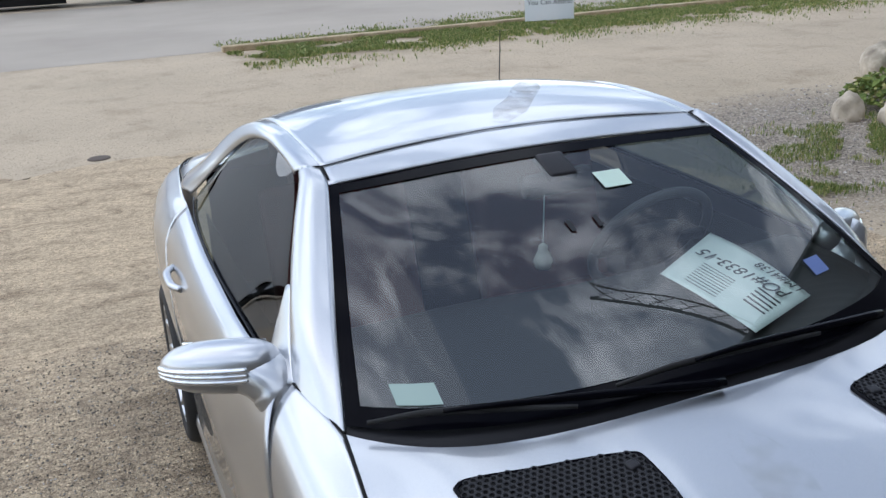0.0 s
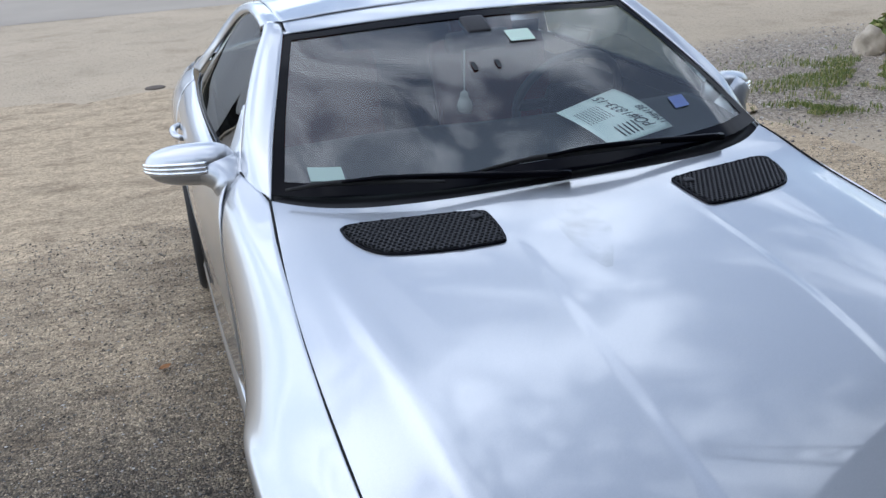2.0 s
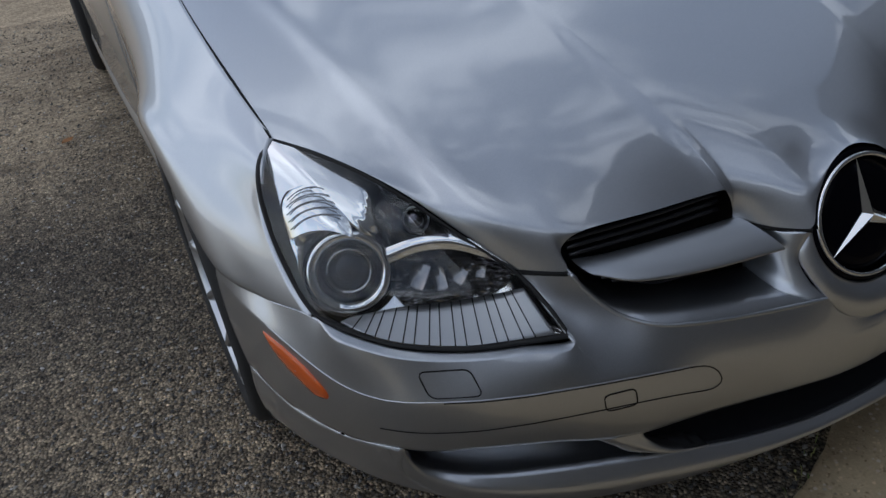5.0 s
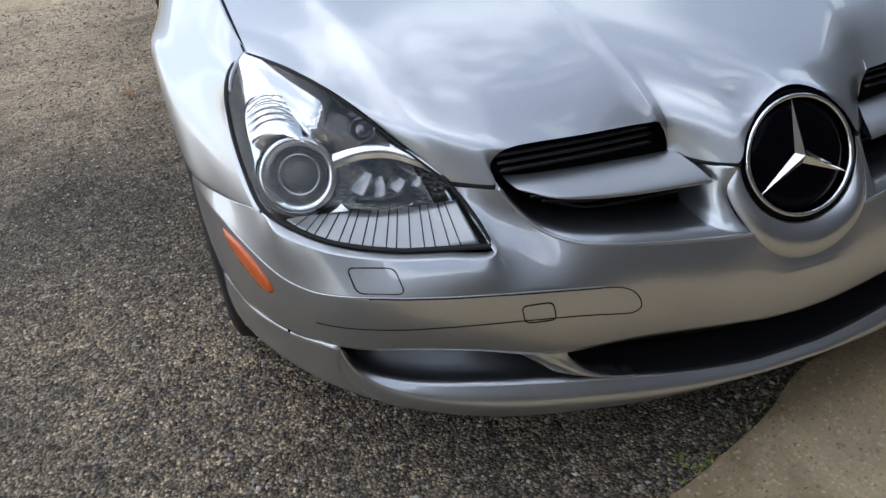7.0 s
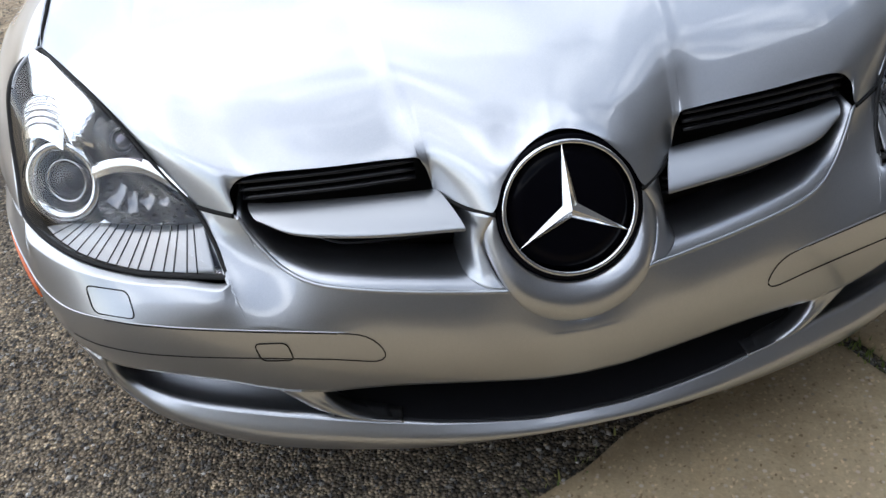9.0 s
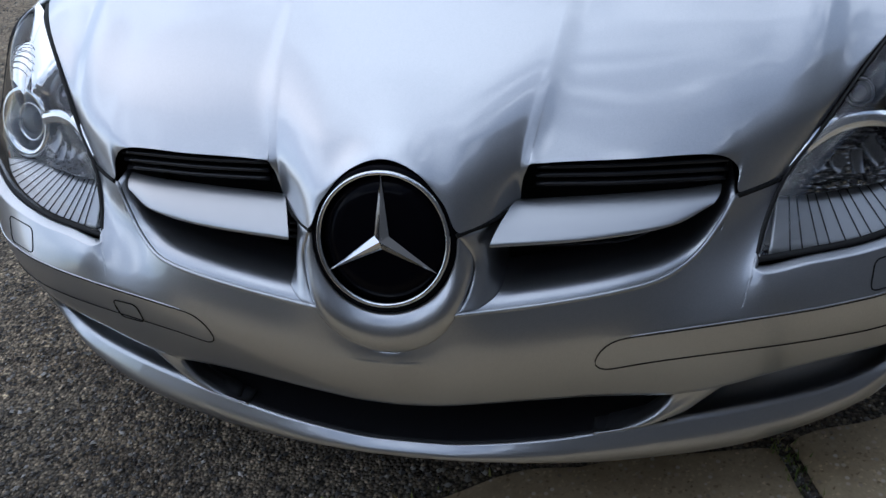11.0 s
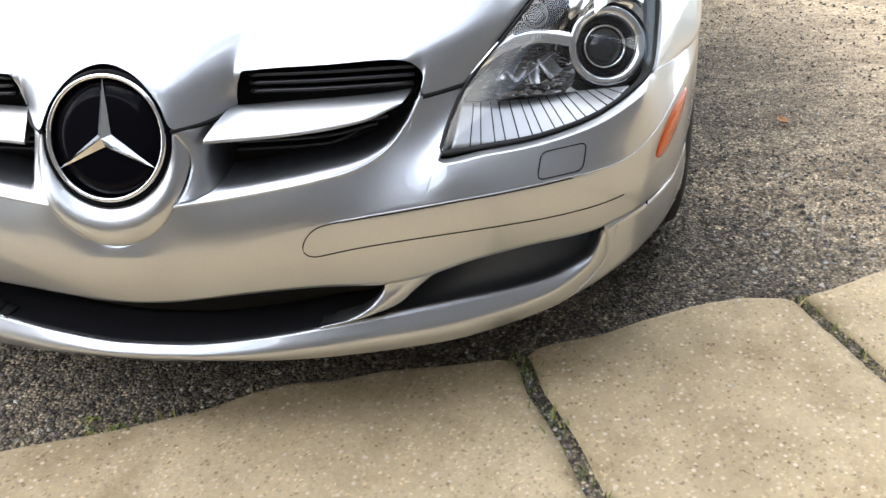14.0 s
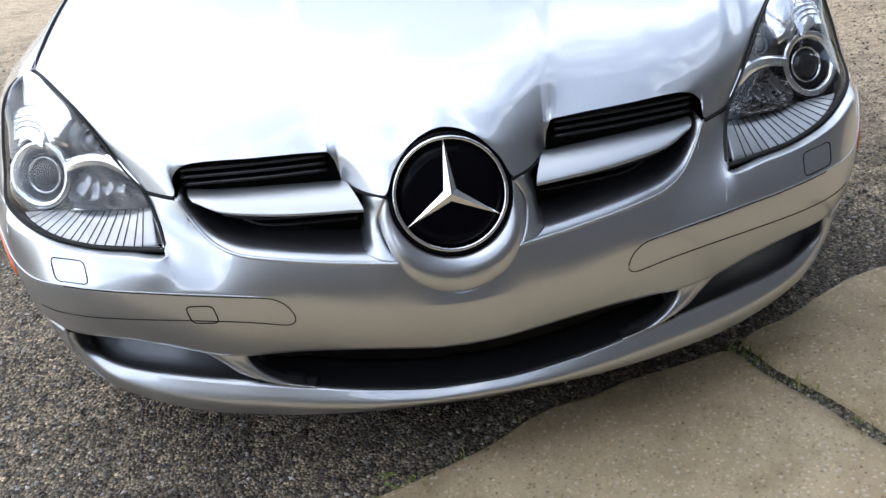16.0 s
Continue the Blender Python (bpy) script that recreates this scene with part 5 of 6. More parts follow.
quarter = loft([
    [(0.805, 2.98, 0.978), (0.800, 3.15, 0.975), (0.780, 3.36, 0.966), (0.740, 3.70, 0.945), (0.66, 3.90, 0.920), (0.60, 3.98, 0.900)],
    [(0.850, 2.98, 0.940), (0.852, 3.15, 0.940), (0.840, 3.36, 0.932), (0.800, 3.70, 0.910), (0.71, 3.92, 0.880), (0.63, 4.00, 0.860)],
    [(0.892, 2.98, 0.850), (0.900, 3.15, 0.850), (0.895, 3.36, 0.845), (0.850, 3.70, 0.825), (0.76, 3.92, 0.790), (0.66, 4.02, 0.770)],
    [(0.905, 2.90, 0.665), (0.915, 3.15, 0.700), (0.912, 3.36, 0.690), (0.872, 3.66, 0.640), (0.78, 3.94, 0.600), (0.67, 4.03, 0.600)],
    [(0.892, 2.84, 0.400), (0.912, 3.06, 0.620), (0.914, 3.28, 0.655), (0.892, 3.52, 0.500), (0.80, 3.93, 0.330), (0.67, 4.02, 0.330)],
    [(0.880, 2.85, 0.380), (0.890, 3.06, 0.612), (0.890, 3.28, 0.648), (0.870, 3.53, 0.480), (0.79, 3.93, 0.300), (0.66, 4.02, 0.300)],
], 50, 36)
both("rear_wing", paint, quarter, label="broad silver rear wing")
under = bmesh.new()
box(under, -0.60, 0.60, 0.45, 3.95, 0.15, 0.19)
box(under, -0.52, 0.52, 0.17, 0.45, 0.154, 0.17)
box(under, -0.74, 0.74, 1.20, 2.90, 0.155, 0.185)
part("underbody", under, black_plastic, car, "black underbody")
bulk = bmesh.new()
box(bulk, -0.66, 0.66, 1.20, 1.32, 0.19, 0.80)
box(bulk, -0.62, 0.62, 0.30, 0.36, 0.19, 0.56)
box(bulk, -0.57, 0.57, 0.34, 3.9, 0.19, 0.45)
part("chassis", bulk, dark_gap, car)

# handles
for k in (1, -1):
    d = doors[0] if k > 0 else doors[1]
    h = part("handle", tube([(0.893 * k, 2.60, 0.842), (0.916 * k, 2.64, 0.846), (0.918 * k, 2.74, 0.848), (0.893 * k, 2.79, 0.848)], [0.010, 0.013, 0.013, 0.010], 10, 20), paint, d, "silver door handle")

# panel gaps
def seam(pts, r=0.0026):
    for k in (1, -1):
        part("panel_gap", tube(np.array(pts) * np.array((k, 1, 1)), r, 6), dark_gap, car)


shut = HOOD[:, -1]
seam(shut[::6] + np.array((0.004, 0, 0.0)), 0.0032)
seam([(0.100, 0.006, 0.561), (0.138, 0.046, 0.558), (0.168, 0.088, 0.561)], 0.0035)
seam([(0.446, 0.103, 0.571), (0.472, 0.122, 0.571), (0.500, 0.144, 0.572)], 0.0035)
seam([(0.777, 0.250, 0.547), (0.828, 0.361, 0.537), (0.873, 0.478, 0.549)], 0.0018)
seam([(0.717, 1.522, 0.917), (0.738, 1.61, 0.926), (0.768, 1.705, 0.947)], 0.003)
seam(door[::3, 0] + np.array((0.0, 0.004, 0)), 0.0012)
seam(door[::3, -1], 0.0018)
seam([(0.785, 3.28, 0.978), (0.758, 3.58, 0.962), (0.692, 3.82, 0.938), (0.60, 3.96, 0.905)], 0.0025)
seam([(0.552, 2.10, 1.247), (0.549, 2.165, 1.264)], 0.003)
seam([(0.549, 2.165, 1.264), (0.585, 2.178, 1.264), (0.604, 2.203, 1.251)], 0.0025)
part("panel_gap", tube(header[-1, ::5] + np.array((0, 0.002, 0.0005)), 0.0032, 6, 40), dark_gap, car)
both("window_trim", gloss_black, loft([[tuple(np.array(p) + np.array((0.004, 0, -0.014))) for p in WIN_BOT], [tuple(np.array(p) + np.array((0.004, 0, 0.006))) for p in WIN_BOT]], 40, 3), label="black strip under the door glass", thick=0.006)

# bumper fittings
def rounded(p, n=8):
    """A closed outline through corners with a small radius."""
    p = np.array(p, float)
    out = []
    for a, b, c in zip(np.roll(p, 1, 0), p, np.roll(p, -1, 0)):
        da, dc = (a - b) / np.linalg.norm(a - b), (c - b) / np.linalg.norm(c - b)
        r = min(0.010, 0.4 * np.linalg.norm(a - b), 0.4 * np.linalg.norm(c - b))
        for t in np.linspace(0, 1, n):
            out.append((1 - t) ** 2 * (b + da * r) + 2 * t * (1 - t) * b + t * t * (b + dc * r))
    return np.array(out)


def closed_line(name, pts, r, material, parent, label=""):
    p = np.vstack([pts, pts[:1]])
    bm = bmesh.new()
    t2 = tube(p, r, 5, len(p))
    me = bpy.data.meshes.new("tmp")
    t2.to_mesh(me)
    t2.free()
    bm.from_mesh(me)
    bpy.data.meshes.remove(me)
    return part(name, bm, material, parent, label)


def outline(xz, out=0.0019):
    """A closed outline with small corner radii, laid on the bumper skin."""
    r = rounded([(x, 0.0, z) for x, z in xz])
    return skin_x(r[:, 0], r[:, 2], out)


for k in (1, -1):
    S = np.array((k, 1, 1))
    closed_line("washer_cap", outline(((0.690, 0.4915), (0.676, 0.4570), (0.611, 0.4580), (0.626, 0.4900))) * S, 0.0011, dark_gap, bumper, "outline of the headlamp washer cap")
    mk = np.array([(0.838, 0.489), (0.822, 0.482), (0.803, 0.462), (0.788, 0.432), (0.789, 0.417), (0.798, 0.412), (0.810, 0.425), (0.824, 0.446), (0.834, 0.470)])
    mo = crom([(x, 0.0, z) for x, z in np.vstack([mk, mk[:1]])], 49)[:-1]
    mc = mo.mean(0)
    ring_of = lambda f, out: skin_x((mo + (mc - mo) * f)[:, 0], (mo + (mc - mo) * f)[:, 2], out) * S
    part("side_marker", grids(np.array([ring_of(0, -0.004), ring_of(0, 0.003), ring_of(0.12, 0.0055), ring_of(0.6, 0.0065), ring_of(0.97, 0.0068)]), closed_u=True), amber, car, "orange reflector strip on the bumper corner")
    # number plate panel outline
    px = np.r_[np.linspace(0.74, 0.30, 60), (0.288, 0.280, 0.276, 0.275, 0.278, 0.284, 0.293, 0.305, 0.320, 0.335)]
    pz = np.r_[spl([(0.29, 0.3725), (0.35, 0.382), (0.40, 0.387), (0.45, 0.3905), (0.50, 0.3925), (0.55, 0.3935), (0.60, 0.3930), (0.65, 0.391), (0.70, 0.3885), (0.74, 0.386)], np.linspace(0.74, 0.30, 60)), (0.3735, 0.377, 0.382, 0.390, 0.400, 0.410, 0.4185, 0.4245, 0.4275, 0.4295)]
    part("panel_gap", tube(skin_x(px, pz, 0.0017) * S, 0.0010, 5, 70), dark_gap, bumper)
    sx_ = np.linspace(0.335, 0.66, 50)
    part("panel_gap", tube(skin_x(sx_, spl(SHOULDER, sx_) - 0.0018, 0.0017) * S, 0.0009, 5, 50), dark_gap, bumper)
closed_line("tow_cover_gap", outline(((-0.452, 0.4185), (-0.448, 0.3850), (-0.402, 0.3840), (-0.406, 0.4180))), 0.0011, dark_gap, bumper)

# ---- wheels ----
def wheel(x, y, k):
    w = new("wheel")
    w.parent = car
    w["label"] = "silver multi-spoke alloy wheel with a black tyre"
    w.matrix_basis = Matrix.Translation((x, y, 0.31)) @ Matrix.Rotation(radians(90 * k), 4, "Y")
    part("tyre", lathe([(0.225, -0.10), (0.235, -0.112), (0.275, -0.118), (0.298, -0.108), (0.309, -0.08), (0.3105, 0), (0.309, 0.08), (0.298, 0.108), (0.275, 0.118), (0.235, 0.112), (0.225, 0.10)], 72), rubber, w, "black road tyre")
    part("rim", lathe([(0.228, 0.110), (0.222, 0.104), (0.214, 0.085), (0.208, 0.02), (0.205, -0.10)], 64), alloy, w, "silver rim barrel")
    part("brake_disc", lathe([(0.0, -0.01), (0.150, -0.01), (0.150, -0.03)], 40), lamp_dark, w)
    hub = lathe([(0.0, 0.082), (0.03, 0.080), (0.045, 0.07), (0.06, 0.05)], 30)
    part("hub", hub, alloy, w)
    for q in range(11):
        a = 2 * math.pi * q / 11
        sp = tube([(0.04 * math.cos(a), 0.04 * math.sin(a), 0.068), (0.13 * math.cos(a), 0.13 * math.sin(a), 0.082), (0.218 * math.cos(a), 0.218 * math.sin(a), 0.100)], [0.014, 0.011, 0.013], 8, 10)
        part("spoke", sp, alloy, w)
    return w


for k in (1, -1):
    wheel(0.764 * k, 0.80, k)
    wheel(0.805 * k, RY, k)
    for yc in (0.80, RY):
        arc = np.array([[(xx * k, yc + 0.345 * math.cos(t), 0.31 + 0.345 * math.sin(t)) for t in np.linspace(-0.3, math.pi + 0.3, 30)] for xx in (0.60, 0.72, 0.86)])
        part("arch_liner", grids(arc), black_plastic, car, thick=0.004)

# ---- door mirrors ----
def mirror(k):
    m = new("door_mirror")
    m.parent = car
    m["label"] = "silver door mirror with a clear indicator strip"
    body = bmesh.new()
    T = Matrix.Diagonal((k, 1, 1, 1)) @ pose(0.888 if k < 0 else 0.828, 1.850, 0.950, 0, 4, 30)
    n, h = 32, 20
    rows_ = []
    for j in range(h + 1):
        ph = math.pi * j / h
        row = []
        for i in range(n):
            th = 2 * math.pi * i / n
            cx, cy, cz = math.cos(ph), math.sin(ph) * math.cos(th), math.sin(ph) * math.sin(th)
            sg = lambda q, e: math.copysign(abs(q) ** e, q)
            taper = 1 - 0.14 * cx
            row.append(T @ Vector((0.135 * sg(cx, 0.72), 0.058 * sg(cy, 0.85) * taper * (1.0 if cy < 0 else 0.6), 0.058 * sg(cz, 0.78) * taper)))
        rows_.append(row)
    add_grid(body, np.array(rows_), True)
    part("housing", body, paint, m, "silver mirror housing")
    part("stalk", tube([tuple(np.array((k, 1, 1)) * p) for p in ((0.845, 1.822, 0.944), (0.812, 1.798, 0.934), (0.786, 1.775, 0.910), (0.780, 1.752, 0.868), (0.800, 1.735, 0.80))], [0.053, 0.058, 0.062, 0.054, 0.030], 24, 30), paint, m)
    for q, (z0, z1) in enumerate(((0.010, 0.014), (-0.002, 0.003), (-0.014, -0.009))):
        pts = []
        for a in np.linspace(0.12, 0.66, 12):
            ph = math.pi * a
            cx = math.cos(ph)
            r = math.sin(ph) ** 0.85 * (1 - 0.16 * cx)
            pts.append(tuple(T @ Vector((0.1365 * math.copysign(abs(cx) ** 0.72, cx), -0.0585 * r * 0.995, (z0 + 0.004) * (0.5 + 0.5 * r)))))
        part("indicator", tube(pts, 0.0062, 8, 30), lens_strip, m, "clear ribbed indicator lens")
    part("mirror_glass", grids(np.array([[T @ Vector((sx * 0.095, 0.036, sz * 0.04)) for sx in (-1, 1)] for sz in (-1, 1)])), chrome, m, thick=0.002)


lens_strip = mat("indicator_lens", (0.80, 0.82, 0.83), 0.08, 0.75, Coat_Weight=1.0)
mirror(1)
mirror(-1)

# ---- wipers ----
def wiper(tip, elbow, pivot):
    w = new("wiper")
    w.parent = car
    w["label"] = "black windscreen wiper parked low on the glass"
    t, e, p = (np.array(q, float) for q in (tip, elbow, pivot))
    part("blade", tube([t, 0.5 * (t + e) + (0, 0, 0.012), e + (e - t) * 0.55], [0.003, 0.006, 0.003], 6, 24, flat=1.5), rubber, w)
    part("wiper_arm", tube([0.45 * t + 0.55 * e + (0, -0.006, 0.016), e + (0, -0.004, 0.020), p], [0.004, 0.008, 0.011], 8, 20), gloss_black, w)


wiper((-0.680, 1.490, 0.948), (-0.440, 1.405, 0.950), (0.02, 1.340, 0.925))
wiper((-0.205, 1.385, 0.955), (0.120, 1.378, 0.955), (0.520, 1.415, 0.935))
part("antenna", tube([(0.63, 3.60, 0.95), (0.622, 3.55, 1.15), (0.607, 3.50, 1.375)], [0.004, 0.003, 0.002], 6, 12), black_plastic, car, "thin black whip antenna")

# ---- cabin ----
leather = mat("dark_red_leather", (0.16, 0.035, 0.035), 0.5)
bump(leather, noise_tex(leather, 180.0, 3.0).outputs["Fac"], 0.25, 0.002)
dash_mat = mat("dark_dash", (0.018, 0.018, 0.019), 0.6)
pale_trim = mat("pale_trim", (0.50, 0.50, 0.46), 0.8)
dash = loft([
    [(-0.69, 1.56, 0.925), (-0.3, 1.41, 0.912), (0, 1.40, 0.912), (0.3, 1.41, 0.912), (0.69, 1.56, 0.925)],
    [(-0.70, 1.75, 0.945), (-0.3, 1.72, 0.955), (0, 1.70, 0.945), (0.3, 1.72, 0.935), (0.70, 1.75, 0.945)],
    [(-0.70, 1.92, 0.930), (-0.3, 1.90, 0.945), (0, 1.88, 0.940), (0.3, 1.92, 0.925), (0.70, 1.92, 0.930)],
    [(-0.70, 1.96, 0.780), (-0.3, 1.95, 0.780), (0, 1.94, 0.780), (0.3, 1.96, 0.780), (0.70, 1.96, 0.780)],
    [(-0.70, 1.90, 0.45), (-0.3, 1.90, 0.45), (0, 1.90, 0.45), (0.3, 1.90, 0.45), (0.70, 1.90, 0.45)],
], 40, 30)
part("dashboard", grids(dash), dash_mat, car, "dark textured dashboard", thick=0.004)
cab = bmesh.new()
add_grid(cab, np.array([[(x, y, 0.40) for x in (-0.74, 0.74)] for y in (1.5, 3.2)]))
add_grid(cab, np.array([[(x, 3.10, z) for x in (-0.72, 0.72)] for z in (0.40, 1.05)]))
add_grid(cab, np.array([[(x, 3.08, z) for x in (-0.50, 0.50)] for z in (1.05, 1.165)]))
for k in (1, -1):
    add_grid(cab, np.array([[(0.735 * k, y, z) for y in (1.80, 3.1)] for z in (0.40, 0.91)]))
part("cabin_lining", cab, dash_mat, car, "dark cabin lining", thick=0.004)
part("headlining", grids(roof[:, 9:-9] - np.array((0, 0, 0.025))), pale_trim, car, "pale grey headlining")


def seat(x):
    s = new("seat")
    s.parent = car
    s["label"] = "dark red leather bucket seat"
    b = bmesh.new()
    box(b, x - 0.25, x + 0.25, 2.15, 2.65, 0.45, 0.60, bevel=0.05)
    part("seat_cushion", b, leather, s)
    b = bmesh.new()
    box(b, -0.24, 0.24, -0.06, 0.07, 0.0, 0.55, pose(x, 2.66, 0.52, -18), bevel=0.05)
    part("backrest", b, leather, s)
    b = bmesh.new()
    box(b, -0.13, 0.13, -0.05, 0.05, 0.0, 0.17, pose(x, 2.86, 1.00, -14), bevel=0.045)
    part("headrest", b, leather, s)


seat(0.36)
seat(-0.36)
sw = new("steering_wheel")
sw.parent = car
sw["label"] = "dark leather steering wheel"
sw.matrix_basis = frame_of((0.37, 2.08, 0.93), (0, 0.88, 0.47))
a = np.linspace(0, 2 * math.pi, 49)
part("wheel_rim", tube(np.stack([0.185 * np.cos(a), 0.185 * np.sin(a), 0 * a], -1), 0.015, 10, 64), mat("grey_leather", (0.08, 0.08, 0.08), 0.4), sw)
b = bmesh.new()
box(b, -0.08, 0.08, -0.07, 0.06, -0.03, 0.02, bevel=0.02)
box(b, -0.18, 0.18, -0.015, 0.02, -0.02, 0.0, bevel=0.006)
part("wheel_hub", b, dash_mat, sw)
rv = bmesh.new()
box(rv, -0.105, 0.105, -0.022, 0.022, -0.032, 0.032, pose(0.035, 2.03, 1.168, -15, 0, 5), bevel=0.021)
part("rear_view_mirror", rv, mat("mirror_brown", (0.030, 0.024, 0.022), 0.45), car, "black rear-view mirror")
rv = bmesh.new()
box(rv, -0.04, 0.04, -0.05, 0.05, -0.012, 0.012, pose(0.03, 2.03, 1.210, 22), bevel=0.011)
part("mirror_mount", rv, black_plastic, car)


def ws_at(x, f):
    """A point of the windscreen: x across, f from the bottom up."""
    k = min(int(f * 60), 59)
    row = WS[k] + (WS[k + 1] - WS[k]) * (f * 60 - k)
    return np.array((x, np.interp(x, row[:, 0], row[:, 1]), np.interp(x, row[:, 0], row[:, 2])))


def glass_label(name, x0, x1, f0, f1, material, label, off=-0.004):
    g = np.array([[ws_at(x0 + (x1 - x0) * u, f0 + (f1 - f0) * v) + np.array((0, 0.4, -0.9)) * -off * -1 for u in (0, 0.5, 1)] for v in (0, 0.5, 1)])
    return part(name, grids(g), material, car, label)


paper_mat = mat("pale_green_paper", (0.84, 0.92, 0.88), 0.7)
ink = mat("ink", (0.03, 0.03, 0.035), 0.7)
glass_label("inspection_sticker", 0.100, 0.180, 0.735, 0.82, mat("green_white_sticker", (0.62, 0.78, 0.66), 0.6), "pale green sticker inside the windscreen")
glass_label("parking_sticker", 0.452, 0.505, 0.20, 0.265, mat("blue_sticker", (0.13, 0.19, 0.42), 0.6), "small blue sticker inside the windscreen")
glass_label("note_label", -0.612, -0.530, 0.074, 0.142, mat("dull_green_note", (0.40, 0.52, 0.47), 0.7), "pale note stuck inside the windscreen")
# two small dark rectangles side by side on the glass
for x in (-0.066, 0.008):
    glass_label("dark_mark", x, x + 0.014, 0.575, 0.625, black_plastic, "small dark rectangle on the inside of the windscreen")
pend = new("pendant")
pend.parent = car
pend["label"] = "small pale charm hanging from the mirror"
part("cord", tube([(-0.02, 2.00, 1.15), (-0.03, 1.99, 1.02)], 0.0015, 5, 4), pale_trim, pend)
part("charm", lathe([(0.0, -0.035), (0.02, -0.03), (0.026, -0.01), (0.018, 0.01), (0.012, 0.02), (0.014, 0.03), (0.0, 0.04)], 16, Matrix.Translation((-0.03, 1.99, 0.985))), pale_trim, pend)

# stock sheet lying on the dashboard
sheet_ob = tagged(new("paper_sheet"), "pale green stock sheet lying on the dashboard", "paper")
P00, P10, P11, P01 = (np.array(p) for p in ((0.208, 1.465, 0.938), (0.195, 1.795, 0.962), (0.470, 1.945, 0.975), (0.449, 1.552, 0.942)))


def paper_point(u, v, up_=0.0):
    p = (1 - u) * (1 - v) * P00 + u * (1 - v) * P10 + u * v * P11 + (1 - u) * v * P01
    return p + np.array((0, 0, 0.014 * math.sin(math.pi * u) * (0.4 + 0.6 * v) + up_))


part("sheet", grids(np.array([[paper_point(u, v) for u in np.linspace(0, 1, 14)] for v in np.linspace(0, 1, 14)])), paper_mat, sheet_ob, thick=0.0006)


def text_on(name, words, size, m, material, parent, depth=0.0003):
    cu = bpy.data.curves.new(name, "FONT")
    cu.body, cu.size, cu.extrude = words, size, depth
    tmp = new("tmp_text", cu)
    me = bpy.data.meshes.new_from_object(tmp.evaluated_get(bpy.context.evaluated_depsgraph_get()))
    bpy.data.objects.remove(tmp)
    bpy.data.curves.remove(cu)
    me.transform(m)
    me.materials.clear()
    me.materials.append(material)
    ob = new(name, me)
    ob.parent = parent
    return ob


def lay_text(words, u0, v0, u1, v1, size):
    """Writing along the sheet from (u0, v0) towards (u1, v1)."""
    a_, b_ = Vector(paper_point(u0, v0, 0.010)), Vector(paper_point(u1, v1, 0.010))
    x = (b_ - a_).normalized()
    n_ = Vector(np.cross(paper_point(0.5, 1) - paper_point(0.5, 0), paper_point(0, 0.5) - paper_point(1, 0.5))).normalized()
    if n_.z < 0:
        n_ = -n_
    y = n_.cross(x)
    m = Matrix(((x.x, y.x, n_.x, a_.x), (x.y, y.y, n_.y, a_.y), (x.z, y.z, n_.z, a_.z), (0, 0, 0, 1)))
    text_on("writing", words, size, m, ink, sheet_ob)


lay_text("PO#1833-15", 0.06, 0.80, 0.95, 0.64, 0.056)
lay_text("LM#4138", 0.04, 0.98, 0.6, 0.89, 0.038)
for q in range(9):
    a_, b_ = paper_point(0.45, 0.10 + 0.045 * q, 0.002), paper_point(0.78, 0.10 + 0.045 * q, 0.002)
    part("writing_bar", tube([a_, b_], 0.0013, 4, 2, flat=0.3), ink, sheet_ob)
for q in range(5):
    a_, b_ = paper_point(0.08, 0.30 + 0.07 * q, 0.002), paper_point(0.28, 0.30 + 0.07 * q, 0.002)
    part("writing_bar", tube([a_, b_], 0.003, 4, 2, flat=0.3), ink, sheet_ob)

# ---- concrete slabs in front of the car ----
EDGE = [(-6.0, -2.20), (-3.0, -1.12), (-1.5, -0.56), (-0.75, -0.28), (-0.40, -0.145), (-0.265, -0.088), (-0.126, -0.040), (0.015, 0.022), (0.10, 0.080), (0.157, 0.106), (0.235, 0.118), (0.315, 0.150), (0.44, 0.175), (0.56, 0.205),
        (0.63, 0.248), (0.71, 0.275), (0.794, 0.328), (0.90, 0.385), (0.99, 0.413), (1.08, 0.415), (1.157, 0.447), (1.281, 0.525), (1.6, 0.65), (2.4, 0.98), (4.0, 1.60), (7.0, 2.7)]
JOINT_DIR = np.array((0.41, -0.91))


def edge_at(x):
    e = np.array(EDGE)
    return np.array((x, np.interp(x, e[:, 0], e[:, 1])))


